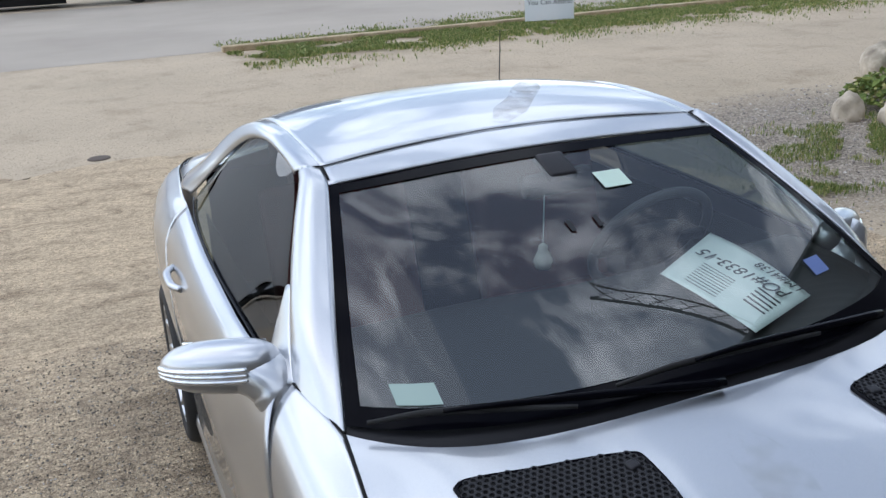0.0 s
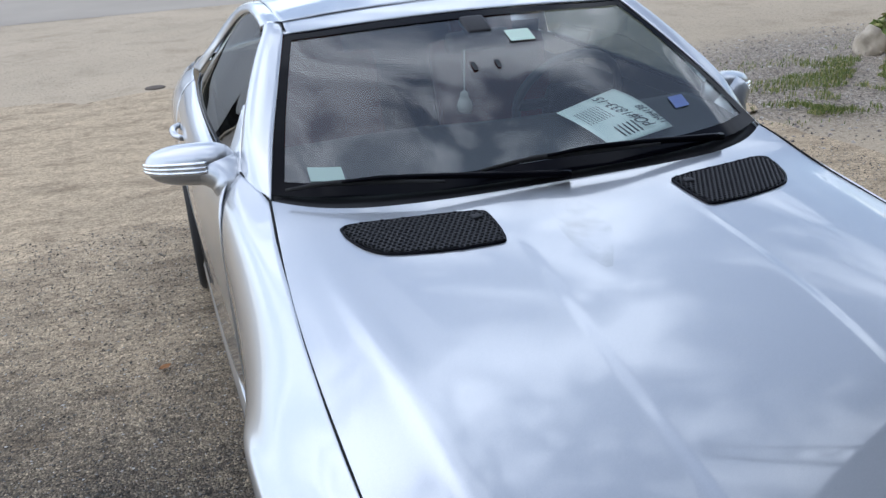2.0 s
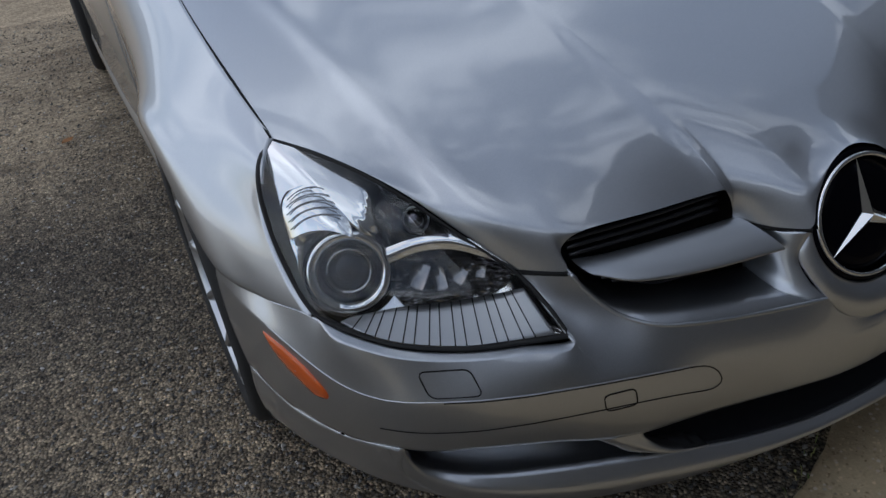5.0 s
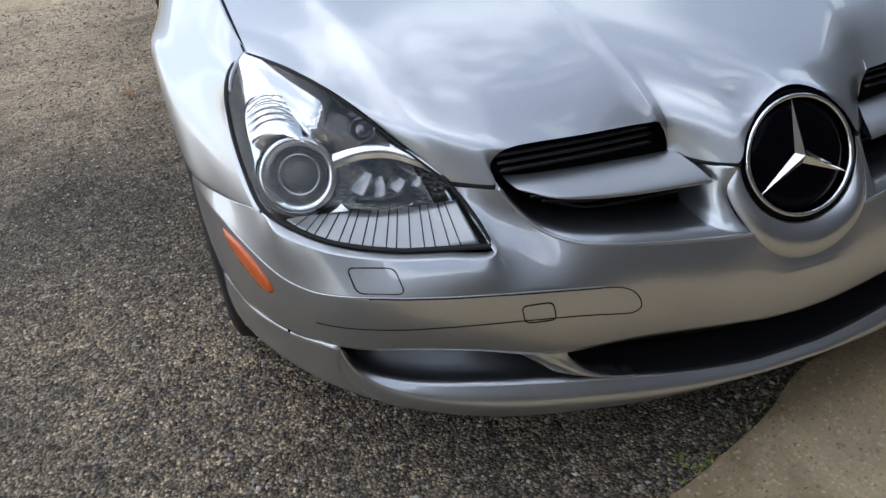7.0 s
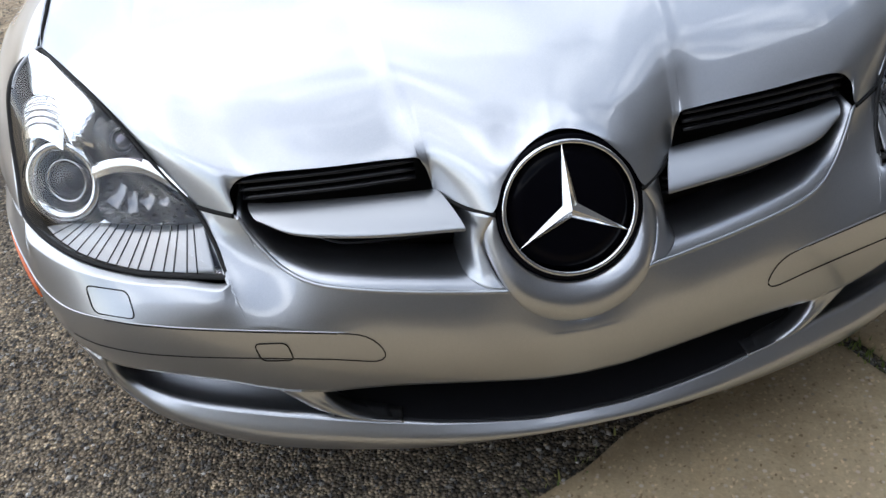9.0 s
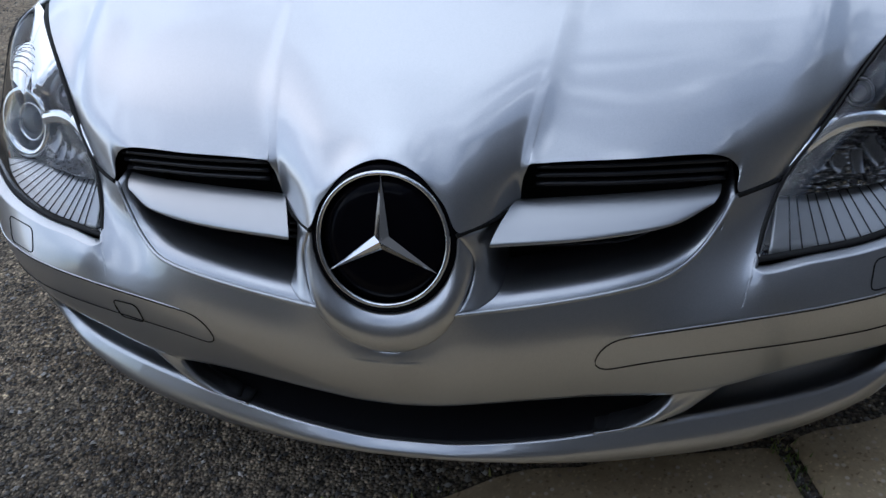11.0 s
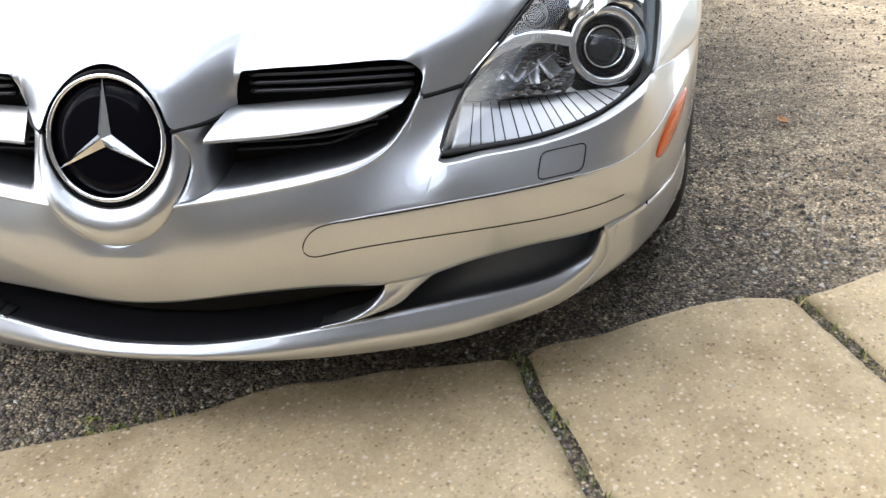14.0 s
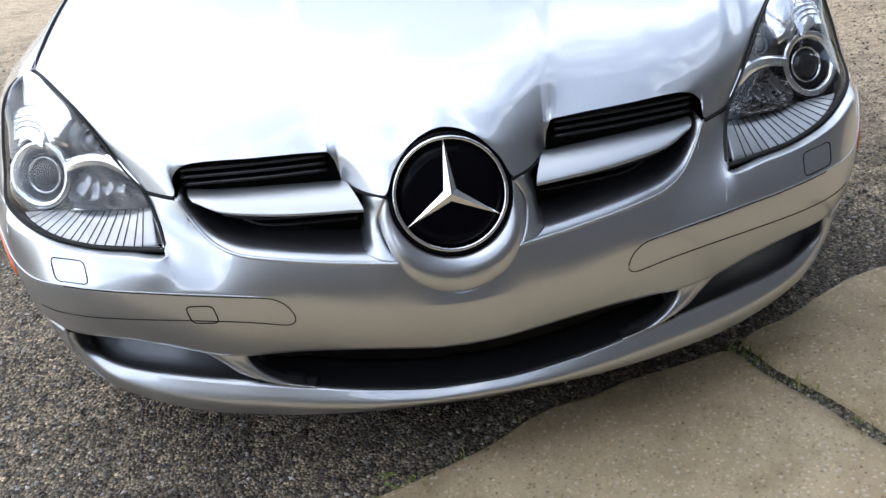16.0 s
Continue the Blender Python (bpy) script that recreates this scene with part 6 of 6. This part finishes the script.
def slab(xa, xb, wob):
    """One slab between two joints that start at the broken edge and run towards -y."""
    n, m = max(8, int((xb - xa) * 45)), 40
    g = []
    for v in np.linspace(0, 1, m) ** 1.6:
        row = []
        for u in np.linspace(0, 1, n):
            p = edge_at(xa + (xb - xa) * u)
            d = v * 1.65
            q = p + JOINT_DIR * d
            side = 0.012 * noise.noise(Vector((d * 9, xa if u < 0.5 else xb, 3))) * (1 if u in (0.0, 1.0) else 0)
            front = 0.012 * noise.noise(Vector((q[0] * 26, 1.5, wob))) if v == 0 else 0.0
            z = 0.018 + 0.004 * noise.noise(Vector((q[0] * 2.5, q[1] * 2.5, wob))) - (0.010 if v == 0 else 0.0) - 0.006 * (1 if u in (0.0, 1.0) else 0)
            row.append((q[0] + side + JOINT_DIR[0] * front, q[1] + JOINT_DIR[1] * front, z))
        g.append(row)
    g = np.array(g)
    bm = bmesh.new()
    vs = add_grid(bm, g)
    rim = [vs[0][i] for i in range(n)] + [vs[j][n - 1] for j in range(1, m)] + [vs[m - 1][i] for i in range(n - 2, -1, -1)] + [vs[j][0] for j in range(m - 2, 0, -1)]
    low = [bm.verts.new((v.co.x, v.co.y, -0.06)) for v in rim]
    for i in range(len(rim)):
        j = (i + 1) % len(rim)
        bm.faces.new((rim[i], rim[j], low[j], low[i]))
    return bm


apron = tagged(new("pavement_apron"), "cracked tan concrete slabs with weeds in the joints", "concrete", kind="structure")
for i, (a0, b0) in enumerate(((-6.0, -2.1), (-2.08, 0.548), (0.575, 1.085), (1.112, 3.4), (3.43, 6.8))):
    part("slab", slab(a0, b0, float(i)), concrete_mat, apron)

# ---- loose stones ----
stone_mat = mat("loose_stones", (0.30, 0.28, 0.25), 0.85)
gi = node(stone_mat, "ShaderNodeNewGeometry")
link(stone_mat, ramp_of(stone_mat, gi.outputs["Random Per Island"], [(0.0, (0.04, 0.038, 0.036)), (0.5, (0.13, 0.122, 0.112)), (0.85, (0.30, 0.28, 0.245)), (1.0, (0.60, 0.57, 0.52))]), bsdf(stone_mat).inputs["Base Color"])


stone_pale = mat("pale_stones", (0.45, 0.40, 0.36), 0.85)
gp = node(stone_pale, "ShaderNodeNewGeometry")
link(stone_pale, ramp_of(stone_pale, gp.outputs["Random Per Island"], [(0.0, (0.16, 0.135, 0.12)), (0.5, (0.34, 0.295, 0.26)), (0.85, (0.50, 0.45, 0.40)), (1.0, (0.70, 0.66, 0.60))]), bsdf(stone_pale).inputs["Base Color"])


def scatter_stones(name, n, place, smin, smax, label, material=stone_mat):
    rng = np.random.default_rng(7 + n)
    verts, faces = [], []
    base = np.array([(1, 0, 0), (0, 1, 0), (-1, 0, 0), (0, -1, 0), (0.1, 0.1, 0.75), (0, 0, -0.6)], float)
    tri_ = [(0, 1, 4), (1, 2, 4), (2, 3, 4), (3, 0, 4), (1, 0, 5), (2, 1, 5), (3, 2, 5), (0, 3, 5)]
    for _ in range(n):
        x, y = place(rng)
        s = smin + (smax - smin) * rng.random() ** 3
        a_ = rng.random() * 6.28
        v = base * (s * (0.7 + 0.6 * rng.random((6, 3)))) * np.array((1, 0.8, 0.7))
        c_, s_ = math.cos(a_), math.sin(a_)
        v = np.stack([v[:, 0] * c_ - v[:, 1] * s_ + x, v[:, 0] * s_ + v[:, 1] * c_ + y, v[:, 2] + 0.002 + 0.012 * noise.noise(Vector((x, y, 0)) * 0.9)], -1)
        k0 = len(verts)
        verts.extend(v.tolist())
        faces.extend([(a1 + k0, b1 + k0, c1 + k0) for a1, b1, c1 in tri_])
    me = bpy.data.meshes.new(name)
    me.from_pydata(verts, [], faces)
    me.materials.append(material)
    return tagged(new(name, me), label, "gravel", kind="stuff")


def near_left(rng):
    return (-0.45 - 3.0 * rng.random() ** 1.5, -1.0 + 5.2 * rng.random())


def near_front(rng):
    while True:
        x, y = -1.2 + 2.6 * rng.random(), -0.3 + 1.4 * rng.random()
        if y > edge_at(x)[1] + 0.01:
            return x, y


def near_right(rng):
    while True:
        x, y = 0.75 + 2.2 * rng.random(), 0.2 + 3.5 * rng.random()
        if y > edge_at(x)[1] + 0.01:
            return x, y


scatter_stones("gravel", 42000, near_left, 0.0022, 0.0070, "loose grey and tan gravel on broken asphalt")
scatter_stones("gravel", 11000, near_front, 0.0022, 0.0080, "loose dark gravel under the nose of the car")


def in_joint(rng):
    q = edge_at(0.561 if rng.random() < 0.6 else 1.098) + JOINT_DIR * (1.6 * rng.random() ** 1.6) + rng.normal(0, 0.008, 2)
    return q[0], q[1]


for x0 in (0.561, 1.098, -2.09, 3.415):
    fill = []
    for d in np.linspace(-0.02, 1.60, 40):
        c_ = edge_at(x0) + JOINT_DIR * d
        fill.append([(c_[0] + s * 0.03, c_[1] + s * 0.012, 0.006 + 0.004 * noise.noise(Vector((d * 7, s, x0)))) for s in (-1, 0, 1)])
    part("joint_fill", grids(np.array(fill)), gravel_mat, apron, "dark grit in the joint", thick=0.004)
scatter_stones("gravel", 1600, in_joint, 0.002, 0.006, "loose grit lying in the joints of the slabs")
scatter_stones("gravel", 13000, near_right, 0.0022, 0.0075, "loose gravel beside the car")

# ---- weeds and grass ----
grass_mat = mat("grass", (0.09, 0.14, 0.035), 0.7)
gr = node(grass_mat, "ShaderNodeNewGeometry")
link(grass_mat, ramp_of(grass_mat, gr.outputs["Random Per Island"], [(0.0, (0.10, 0.15, 0.03)), (0.5, (0.19, 0.25, 0.055)), (0.8, (0.32, 0.33, 0.10)), (1.0, (0.48, 0.40, 0.19))]), bsdf(grass_mat).inputs["Base Color"])


def blades(name, spots, h0, h1, w, label, category="grass", seed=1):
    rng = np.random.default_rng(seed)
    verts, faces = [], []
    for x, y in spots:
        a_, lean, h = rng.random() * 6.28, 0.2 + 0.5 * rng.random(), h0 + (h1 - h0) * rng.random()
        d = np.array((math.cos(a_), math.sin(a_)))
        n_ = np.array((-d[1], d[0])) * w * (0.6 + 0.8 * rng.random())
        p0, p1, p2 = np.array((x, y)), np.array((x, y)) + d * lean * h * 0.4, np.array((x, y)) + d * lean * h
        k0 = len(verts)
        verts += [(*(p0 - n_), -0.01), (*(p0 + n_), -0.01), (*(p1 + n_ * 0.8), h * 0.6), (*(p1 - n_ * 0.8), h * 0.6), (*p2, h)]
        faces += [(k0, k0 + 1, k0 + 2, k0 + 3), (k0 + 3, k0 + 2, k0 + 4)]
    me = bpy.data.meshes.new(name)
    me.from_pydata(verts, [], faces)
    me.materials.append(grass_mat)
    return tagged(new(name, me), label, category, kind="stuff")


rng = np.random.default_rng(3)
joint = [edge_at(0.56) + JOINT_DIR * d + rng.normal(0, 0.012, 2) for d in rng.random(150) ** 2.2 * 0.7]
joint += [edge_at(1.098) + JOINT_DIR * d + rng.normal(0, 0.010, 2) for d in rng.random(90) ** 1.3 * 0.5]
joint += [np.array(edge_at(x)) + rng.normal(0, 0.014, 2) for x in rng.uniform(-0.55, 0.1, 60)]
blades("weeds", joint, 0.010, 0.036, 0.0022, "small green weeds growing in the concrete joints", "weeds", 5)


def leafy(name, cx, cy, r, n, size, h, label):
    """A low clump of broad leaves."""
    rg = np.random.default_rng(int(abs(cx * 100) + n))
    bm = bmesh.new()
    for _ in range(n):
        a_, q = rg.random() * 6.28, r * math.sqrt(rg.random())
        c_ = Vector((cx + q * math.cos(a_), cy + q * math.sin(a_), h * (1 - (q / r) ** 2 * 0.8) * (0.4 + 0.6 * rg.random())))
        s_ = size * (0.6 + 0.8 * rg.random())
        M = Matrix.Translation(c_) @ Euler((rg.normal(0, 0.6), rg.normal(0, 0.6), rg.random() * 6.28)).to_matrix().to_4x4()
        vs = [bm.verts.new(M @ Vector(p)) for p in ((0, -s_, 0), (s_ * 0.5, -s_ * 0.2, s_ * 0.12), (s_ * 0.35, s_ * 0.6, s_ * 0.1), (0, s_, -0.1 * s_), (-s_ * 0.35, s_ * 0.6, s_ * 0.1), (-s_ * 0.5, -s_ * 0.2, s_ * 0.12))]
        bm.faces.new((vs[0], vs[1], vs[2], vs[3]))
        bm.faces.new((vs[0], vs[3], vs[4], vs[5]))
    return tagged(part(name, bm, grass_mat, None, smooth=False), label, "plant", kind="stuff")


leafy("weed_clump", -0.19, -0.025, 0.035, 16, 0.007, 0.014, "small leafy weed at the edge of the concrete")
leafy("weed_clump", -0.12, -0.048, 0.040, 22, 0.007, 0.012, "small leafy weed at the edge of the concrete")
leafy("shrub", 5.98, 6.15, 0.38, 620, 0.042, 0.34, "leafy green weeds between pale boulders")

# verge between drive and road, and grassy patch by the boulders
verge = []
while len(verge) < 120000:
    x = 1.2 + 18 * rng.random()
    y = 14.3 + 0.07 * (x - 1.2) + rng.normal(0, 0.62 + 0.03 * x)
    if noise.noise(Vector((x * 1.1, y * 1.7, 4.0))) + 0.5 * noise.noise(Vector((x * 4.0, y * 4.0, 7.0))) > -0.12 + 0.25 * (rng.random() - 0.5):
        verge.append((x, y))
blades("verge_grass", verge, 0.010, 0.050, 0.008, "patchy green roadside grass", seed=9)
patch = []
while len(patch) < 26000:
    cx, cy, sx, sy = ((5.3, 5.1, 0.9, 0.40), (3.5, 4.45, 0.55, 0.10), (6.3, 4.6, 0.8, 0.35))[int(rng.choice(3, p=(0.5, 0.15, 0.35)))]
    x, y = cx + rng.normal(0, sx), cy + rng.normal(0, sy)
    if x > 2.2 and noise.noise(Vector((x * 2.6, y * 2.6, 1.0))) + 0.4 * noise.noise(Vector((x * 9.0, y * 9.0, 2.0))) > 0.0:
        patch.append((x, y))
blades("grass_patch", patch, 0.008, 0.036, 0.0030, "short sparse grass on stony ground", seed=11)
scatter_stones("gravel", 4200, lambda r_: (2.6 + 4.2 * r_.random(), 3.6 + 3.6 * r_.random()), 0.004, 0.020, "loose pale stones on bare ground", stone_pale)

# boulders
rock_mat = mat("limestone", (0.55, 0.47, 0.35), 0.9)
rn = noise_tex(rock_mat, 5.0, 7.0)
link(rock_mat, ramp_of(rock_mat, rn.outputs["Fac"], [(0.3, (0.24, 0.20, 0.15)), (0.5, (0.50, 0.43, 0.33)), (0.75, (0.68, 0.61, 0.50))]), bsdf(rock_mat).inputs["Base Color"])
bump(rock_mat, rn.outputs["Fac"], 0.6, 0.03)


def boulder(x, y, sx, sy, sz, turn, seed):
    bm = bmesh.new()
    bmesh.ops.create_icosphere(bm, subdivisions=4, radius=1.0)
    for v in bm.verts:
        d = 1 + 0.22 * noise.noise(v.co * 1.6 + Vector((seed, 0, 0))) + 0.07 * noise.noise(v.co * 5 + Vector((0, seed, 0)))
        v.co = Vector((v.co.x * sx, v.co.y * sy, max(v.co.z, -0.5) * sz)) * d
    ob = part("boulder", bm, rock_mat, None, at=pose(x, y, sz * 0.45 - 0.03, 0, 0, turn))
    return tagged(ob, "pale weathered limestone boulder among weeds", "rock", "boulders by the post")


boulder(5.30, 5.92, 0.145, 0.13, 0.165, 10, 1.0)
boulder(5.66, 5.42, 0.50, 0.30, 0.27, 12, 4.0)
boulder(7.15, 7.25, 0.27, 0.22, 0.26, 40, 7.0)

# green post and the wooden bin with a green lid beside it
green = mat("flaking_green_paint", (0.06, 0.26, 0.15), 0.6)
gn = noise_tex(green, 9.0, 5.0)
link(green, ramp_of(green, gn.outputs["Fac"], [(0.42, (0.05, 0.24, 0.14)), (0.60, (0.10, 0.33, 0.20)), (0.70, (0.20, 0.14, 0.10))]), bsdf(green).inputs["Base Color"])
post = tagged(new("post"), "leaning green-painted post beside the boulders", "post")
b = bmesh.new()
box(b, -0.06, 0.06, -0.06, 0.06, 0, 2.2, pose(6.76, 6.65, -0.02, 0, 6, 20), bevel=0.006)
part("shaft", b, green, post)
b = bmesh.new()
box(b, -0.075, 0.075, -0.075, 0.075, 2.2, 2.24, pose(6.76, 6.65, -0.02, 0, 6, 20), bevel=0.006)
part("cap", b, green, post)
lidded_bin = tagged(new("green_lid_bin"), "weathered wooden bin with a green lid", "planter")
wood = mat("weathered_wood", (0.24, 0.20, 0.15), 0.85)
b = bmesh.new()
box(b, 7.08, 7.93, 6.15, 6.8, -0.02, 0.42, bevel=0.01)
part("box_body", b, wood, lidded_bin)
b = bmesh.new()
box(b, 7.02, 7.99, 6.09, 6.86, 0.42, 0.50, bevel=0.012)
part("box_rim", b, green, lidded_bin)

# small roadside sign
sign = tagged(new("yard_sign"), "white roadside sign board with black lettering in the grass", "sign")
white = mat("white_board", (0.78, 0.80, 0.80), 0.6)
SM = frame_of((7.20, 14.75, 0.33), (-0.35, -1, 0.12))
b = bmesh.new()
box(b, -0.46, 0.46, -0.31, 0.31, -0.01, 0.0, SM, bevel=0.004)
part("board", b, white, sign)
for x in (-0.34, 0.34):
    part("leg", tube([SM @ Vector((x, -0.60, -0.012)), SM @ Vector((x, 0.25, -0.012))], 0.008, 6, 2), black_plastic, sign)
tm_ = Matrix.Translation((-0.41, -0.02, 0.003))
text_on("writing", "You Can Afford?", 0.125, SM @ tm_, ink, sign)
b = bmesh.new()
box(b, -0.38, 0.12, 0.13, 0.22, 0.0, 0.003, SM)
part("writing_bar", b, ink, sign)

# ---- across the road ----
white_paint = mat("white_vehicle_paint", (0.75, 0.76, 0.76), 0.35)
dark_paint = mat("dark_vehicle_paint", (0.02, 0.022, 0.035), 0.3, Coat_Weight=0.6)


def lorry_wheel(parent, x, y):
    w = part("wheel", lathe([(0.0, 0.10), (0.20, 0.11), (0.24, 0.14), (0.30, 0.15), (0.44, 0.14), (0.48, 0.09), (0.48, -0.15), (0.0, -0.15)], 32, Matrix.Translation((x, y, 0.48)) @ Matrix.Rotation(radians(90), 4, "X")), rubber, parent, "black lorry tyre")
    part("wheel_disc", lathe([(0.0, 0.13), (0.10, 0.13), (0.16, 0.12), (0.22, 0.145)], 24, Matrix.Translation((x, y, 0.48)) @ Matrix.Rotation(radians(90), 4, "X")), alloy, w)


trailer = tagged(new("trailer"), "long white box trailer parked along the far kerb", "trailer")
b = bmesh.new()
box(b, -16.0, -0.6, 28.6, 31.0, 0.42, 4.25, bevel=0.04)
part("trailer_box", b, white_paint, trailer)
b = bmesh.new()
box(b, -15.6, -1.0, 28.9, 30.7, 0.10, 0.42)
part("trailer_frame", b, black_plastic, trailer)
for x in (-13.8, -12.6):
    lorry_wheel(trailer, x, 28.75)
truck = tagged(new("truck"), "dark blue road tractor parked beyond the road", "truck")
b = bmesh.new()
box(b, -0.4, 6.2, 28.8, 30.8, 0.55, 1.15, bevel=0.05)
part("truck_frame", b, black_plastic, truck)
b = bmesh.new()
box(b, 3.2, 6.4, 28.5, 31.0, 1.0, 3.6, bevel=0.12)
part("cab", b, dark_paint, truck)
for x in (1.0, 2.3, 5.4):
    lorry_wheel(truck, x, 28.7)
b = bmesh.new()
box(b, 0.0, 0.3, 28.55, 28.62, 0.75, 0.85)
part("tail_lamp", b, mat("red_lamp", (0.5, 0.02, 0.01), 0.25), truck)
kerb_mat = concrete_mat
b = bmesh.new()
box(b, 1.2, 40.0, 14.95, 15.15, -0.03, 0.07, bevel=0.02)
tagged(part("kerb", b, kerb_mat, None), "low worn concrete kerb along the road", "kerb", kind="structure")

# ---- what stands behind the camera and shows in the paintwork ----
siding = mat("dark_metal_siding", (0.10, 0.10, 0.105), 0.6)
sn = noise_tex(siding, 0.8, 5.0)
link(siding, ramp_of(siding, sn.outputs["Fac"], [(0.3, (0.035, 0.035, 0.038)), (0.7, (0.07, 0.068, 0.065))]), bsdf(siding).inputs["Base Color"])
shop = tagged(new("workshop_building"), "tall dark grey metal-sided workshop with a flat roof edge", "building")
# corner nearest the car at SHOP_C; one face runs away along the yard, the other towards the front
SHOP_C, SHOP_A, SHOP_B, SHOP_H = np.array((4.5, 0.8)), np.array((0.903, 0.430)), np.array((-0.45, -0.893)), 9.4


def shop_wall(start, way, length):
    n = int(length / 0.12)
    side = np.array((-way[1], way[0]))
    rows2 = []
    for z in (-0.05, SHOP_H):
        rows2.append([(*(start + way * 0.12 * i + side * (0.02 if i % 3 == 0 else 0.0)), z) for i in range(n + 1)])
    part("wall", grids(np.array(rows2)), siding, shop, smooth=False, thick=0.05)


shop_wall(SHOP_C, SHOP_A, 26.0)
shop_wall(SHOP_C, SHOP_B, 20.0)
far_ = SHOP_C + SHOP_A * 26.0 + SHOP_B * 20.0
shop_wall(SHOP_C + SHOP_A * 26.0, SHOP_B, 20.0)
shop_wall(SHOP_C + SHOP_B * 20.0, SHOP_A, 26.0)
o_ = [SHOP_C - 0.25 * SHOP_A - 0.25 * SHOP_B, SHOP_C + 26.25 * SHOP_A - 0.25 * SHOP_B, far_ + 0.25 * SHOP_A + 0.25 * SHOP_B, SHOP_C + 20.25 * SHOP_B - 0.25 * SHOP_A]
part("roof", grids(np.array([[(*o_[0], SHOP_H), (*o_[1], SHOP_H)], [(*o_[3], SHOP_H + 0.3), (*o_[2], SHOP_H + 0.3)]])), siding, shop, smooth=False, thick=0.25)
steel = mat("dark_steel", (0.04, 0.04, 0.045), 0.6)
boom = tagged(new("crane_boom"), "dark steel lattice crane boom high above the yard", "crane")
A0, B0 = np.array((13.8, 7.3, 26.5)), np.array((49.0, -13.4, 9.7))
ax = (B0 - A0) / np.linalg.norm(B0 - A0)
s1 = np.cross(ax, (0, 0, 1))
s1 /= np.linalg.norm(s1)
s2 = np.cross(s1, ax)
chords = [0.42 * s1, -0.42 * s1, 0.75 * s2]
LEN, NB = np.linalg.norm(B0 - A0), 34
for c_ in chords:
    part("chord", tube([A0 + c_, B0 + c_], 0.055, 6, 2), steel, boom)
lat = bmesh.new()
for i in range(NB):
    p_, q_ = A0 + ax * LEN * i / NB, A0 + ax * LEN * (i + 1) / NB
    for c0, c1 in ((0, 1), (1, 2), (2, 0)):
        t2 = tube([p_ + chords[c0], q_ + chords[c1]], 0.03, 4, 2)
        me_ = bpy.data.meshes.new("tmp")
        t2.to_mesh(me_)
        t2.free()
        lat.from_mesh(me_)
        bpy.data.meshes.remove(me_)
part("lattice", lat, steel, boom, smooth=False)
part("mast_foot", tube([B0, B0 + ax * 12.0], 0.5, 8, 2), steel, boom)
part("rod", tube([A0 + ax * 0.6, A0 + ax * 0.6 + (0.4, 1.2, 1.6)], 0.03, 5, 2), steel, boom)


# ---- litter on the ground ----
leaf_mat = mat("dry_leaf", (0.34, 0.16, 0.06), 0.8)


def leaf(x, y, turn, size):
    g = []
    for u in np.linspace(0, 1, 9):
        w = 0.34 * math.sin(math.pi * u) ** 0.8
        g.append([((u - 0.5) * size, s * w * size, 0.006 + 0.10 * size * (abs(s) ** 2 + (u - 0.5) ** 2)) for s in (-1, -0.4, 0, 0.4, 1)])
    ob = part("leaf", grids(np.array(g)), leaf_mat, None, thick=0.0006, at=pose(x, y, 0.008, 0, 0, turn))
    tagged(ob, "dry curled brown leaf lying on the gravel", "leaf", "fallen leaves")


leaf(-1.10, 2.48, 30, 0.050)
leaf(1.22, 1.27, 110, 0.045)
leaf(-1.62, 0.95, 70, 0.038)
hole = part("drain_cover", lathe([(0.0, 0.004), (0.05, 0.004), (0.09, 0.006), (0.10, 0.0), (0.102, -0.03)], 28), mat("rusty_cover", (0.11, 0.085, 0.065), 0.85), None, at=pose(-1.02, 8.36, -0.026))
tagged(hole, "small dark drain cover sunk in the sandy drive", "drain cover")


# ---- unseen wall added behind the walk, to cut the light on the bumper ----
blocker_mat = mat("unseen_wall_brown", (0.11, 0.10, 0.085), 0.9)
yn = noise_tex(blocker_mat, 1.2, 7.0)
link(blocker_mat, ramp_of(blocker_mat, yn.outputs["Fac"], [(0.3, (0.075, 0.068, 0.055)), (0.7, (0.14, 0.125, 0.105))]), bsdf(blocker_mat).inputs["Base Color"])
wb = bmesh.new()
bmesh.ops.create_cube(wb, size=1.0, matrix=Matrix.Translation((-3.0, -8.6, 3.6)) @ Matrix.Diagonal((26.0, 0.3, 7.4, 1.0)))
tagged(part("unseen_wall_south", wb, blocker_mat, None), "plain unseen wall added to darken the bumper and the ground ahead", "wall", kind="structure")
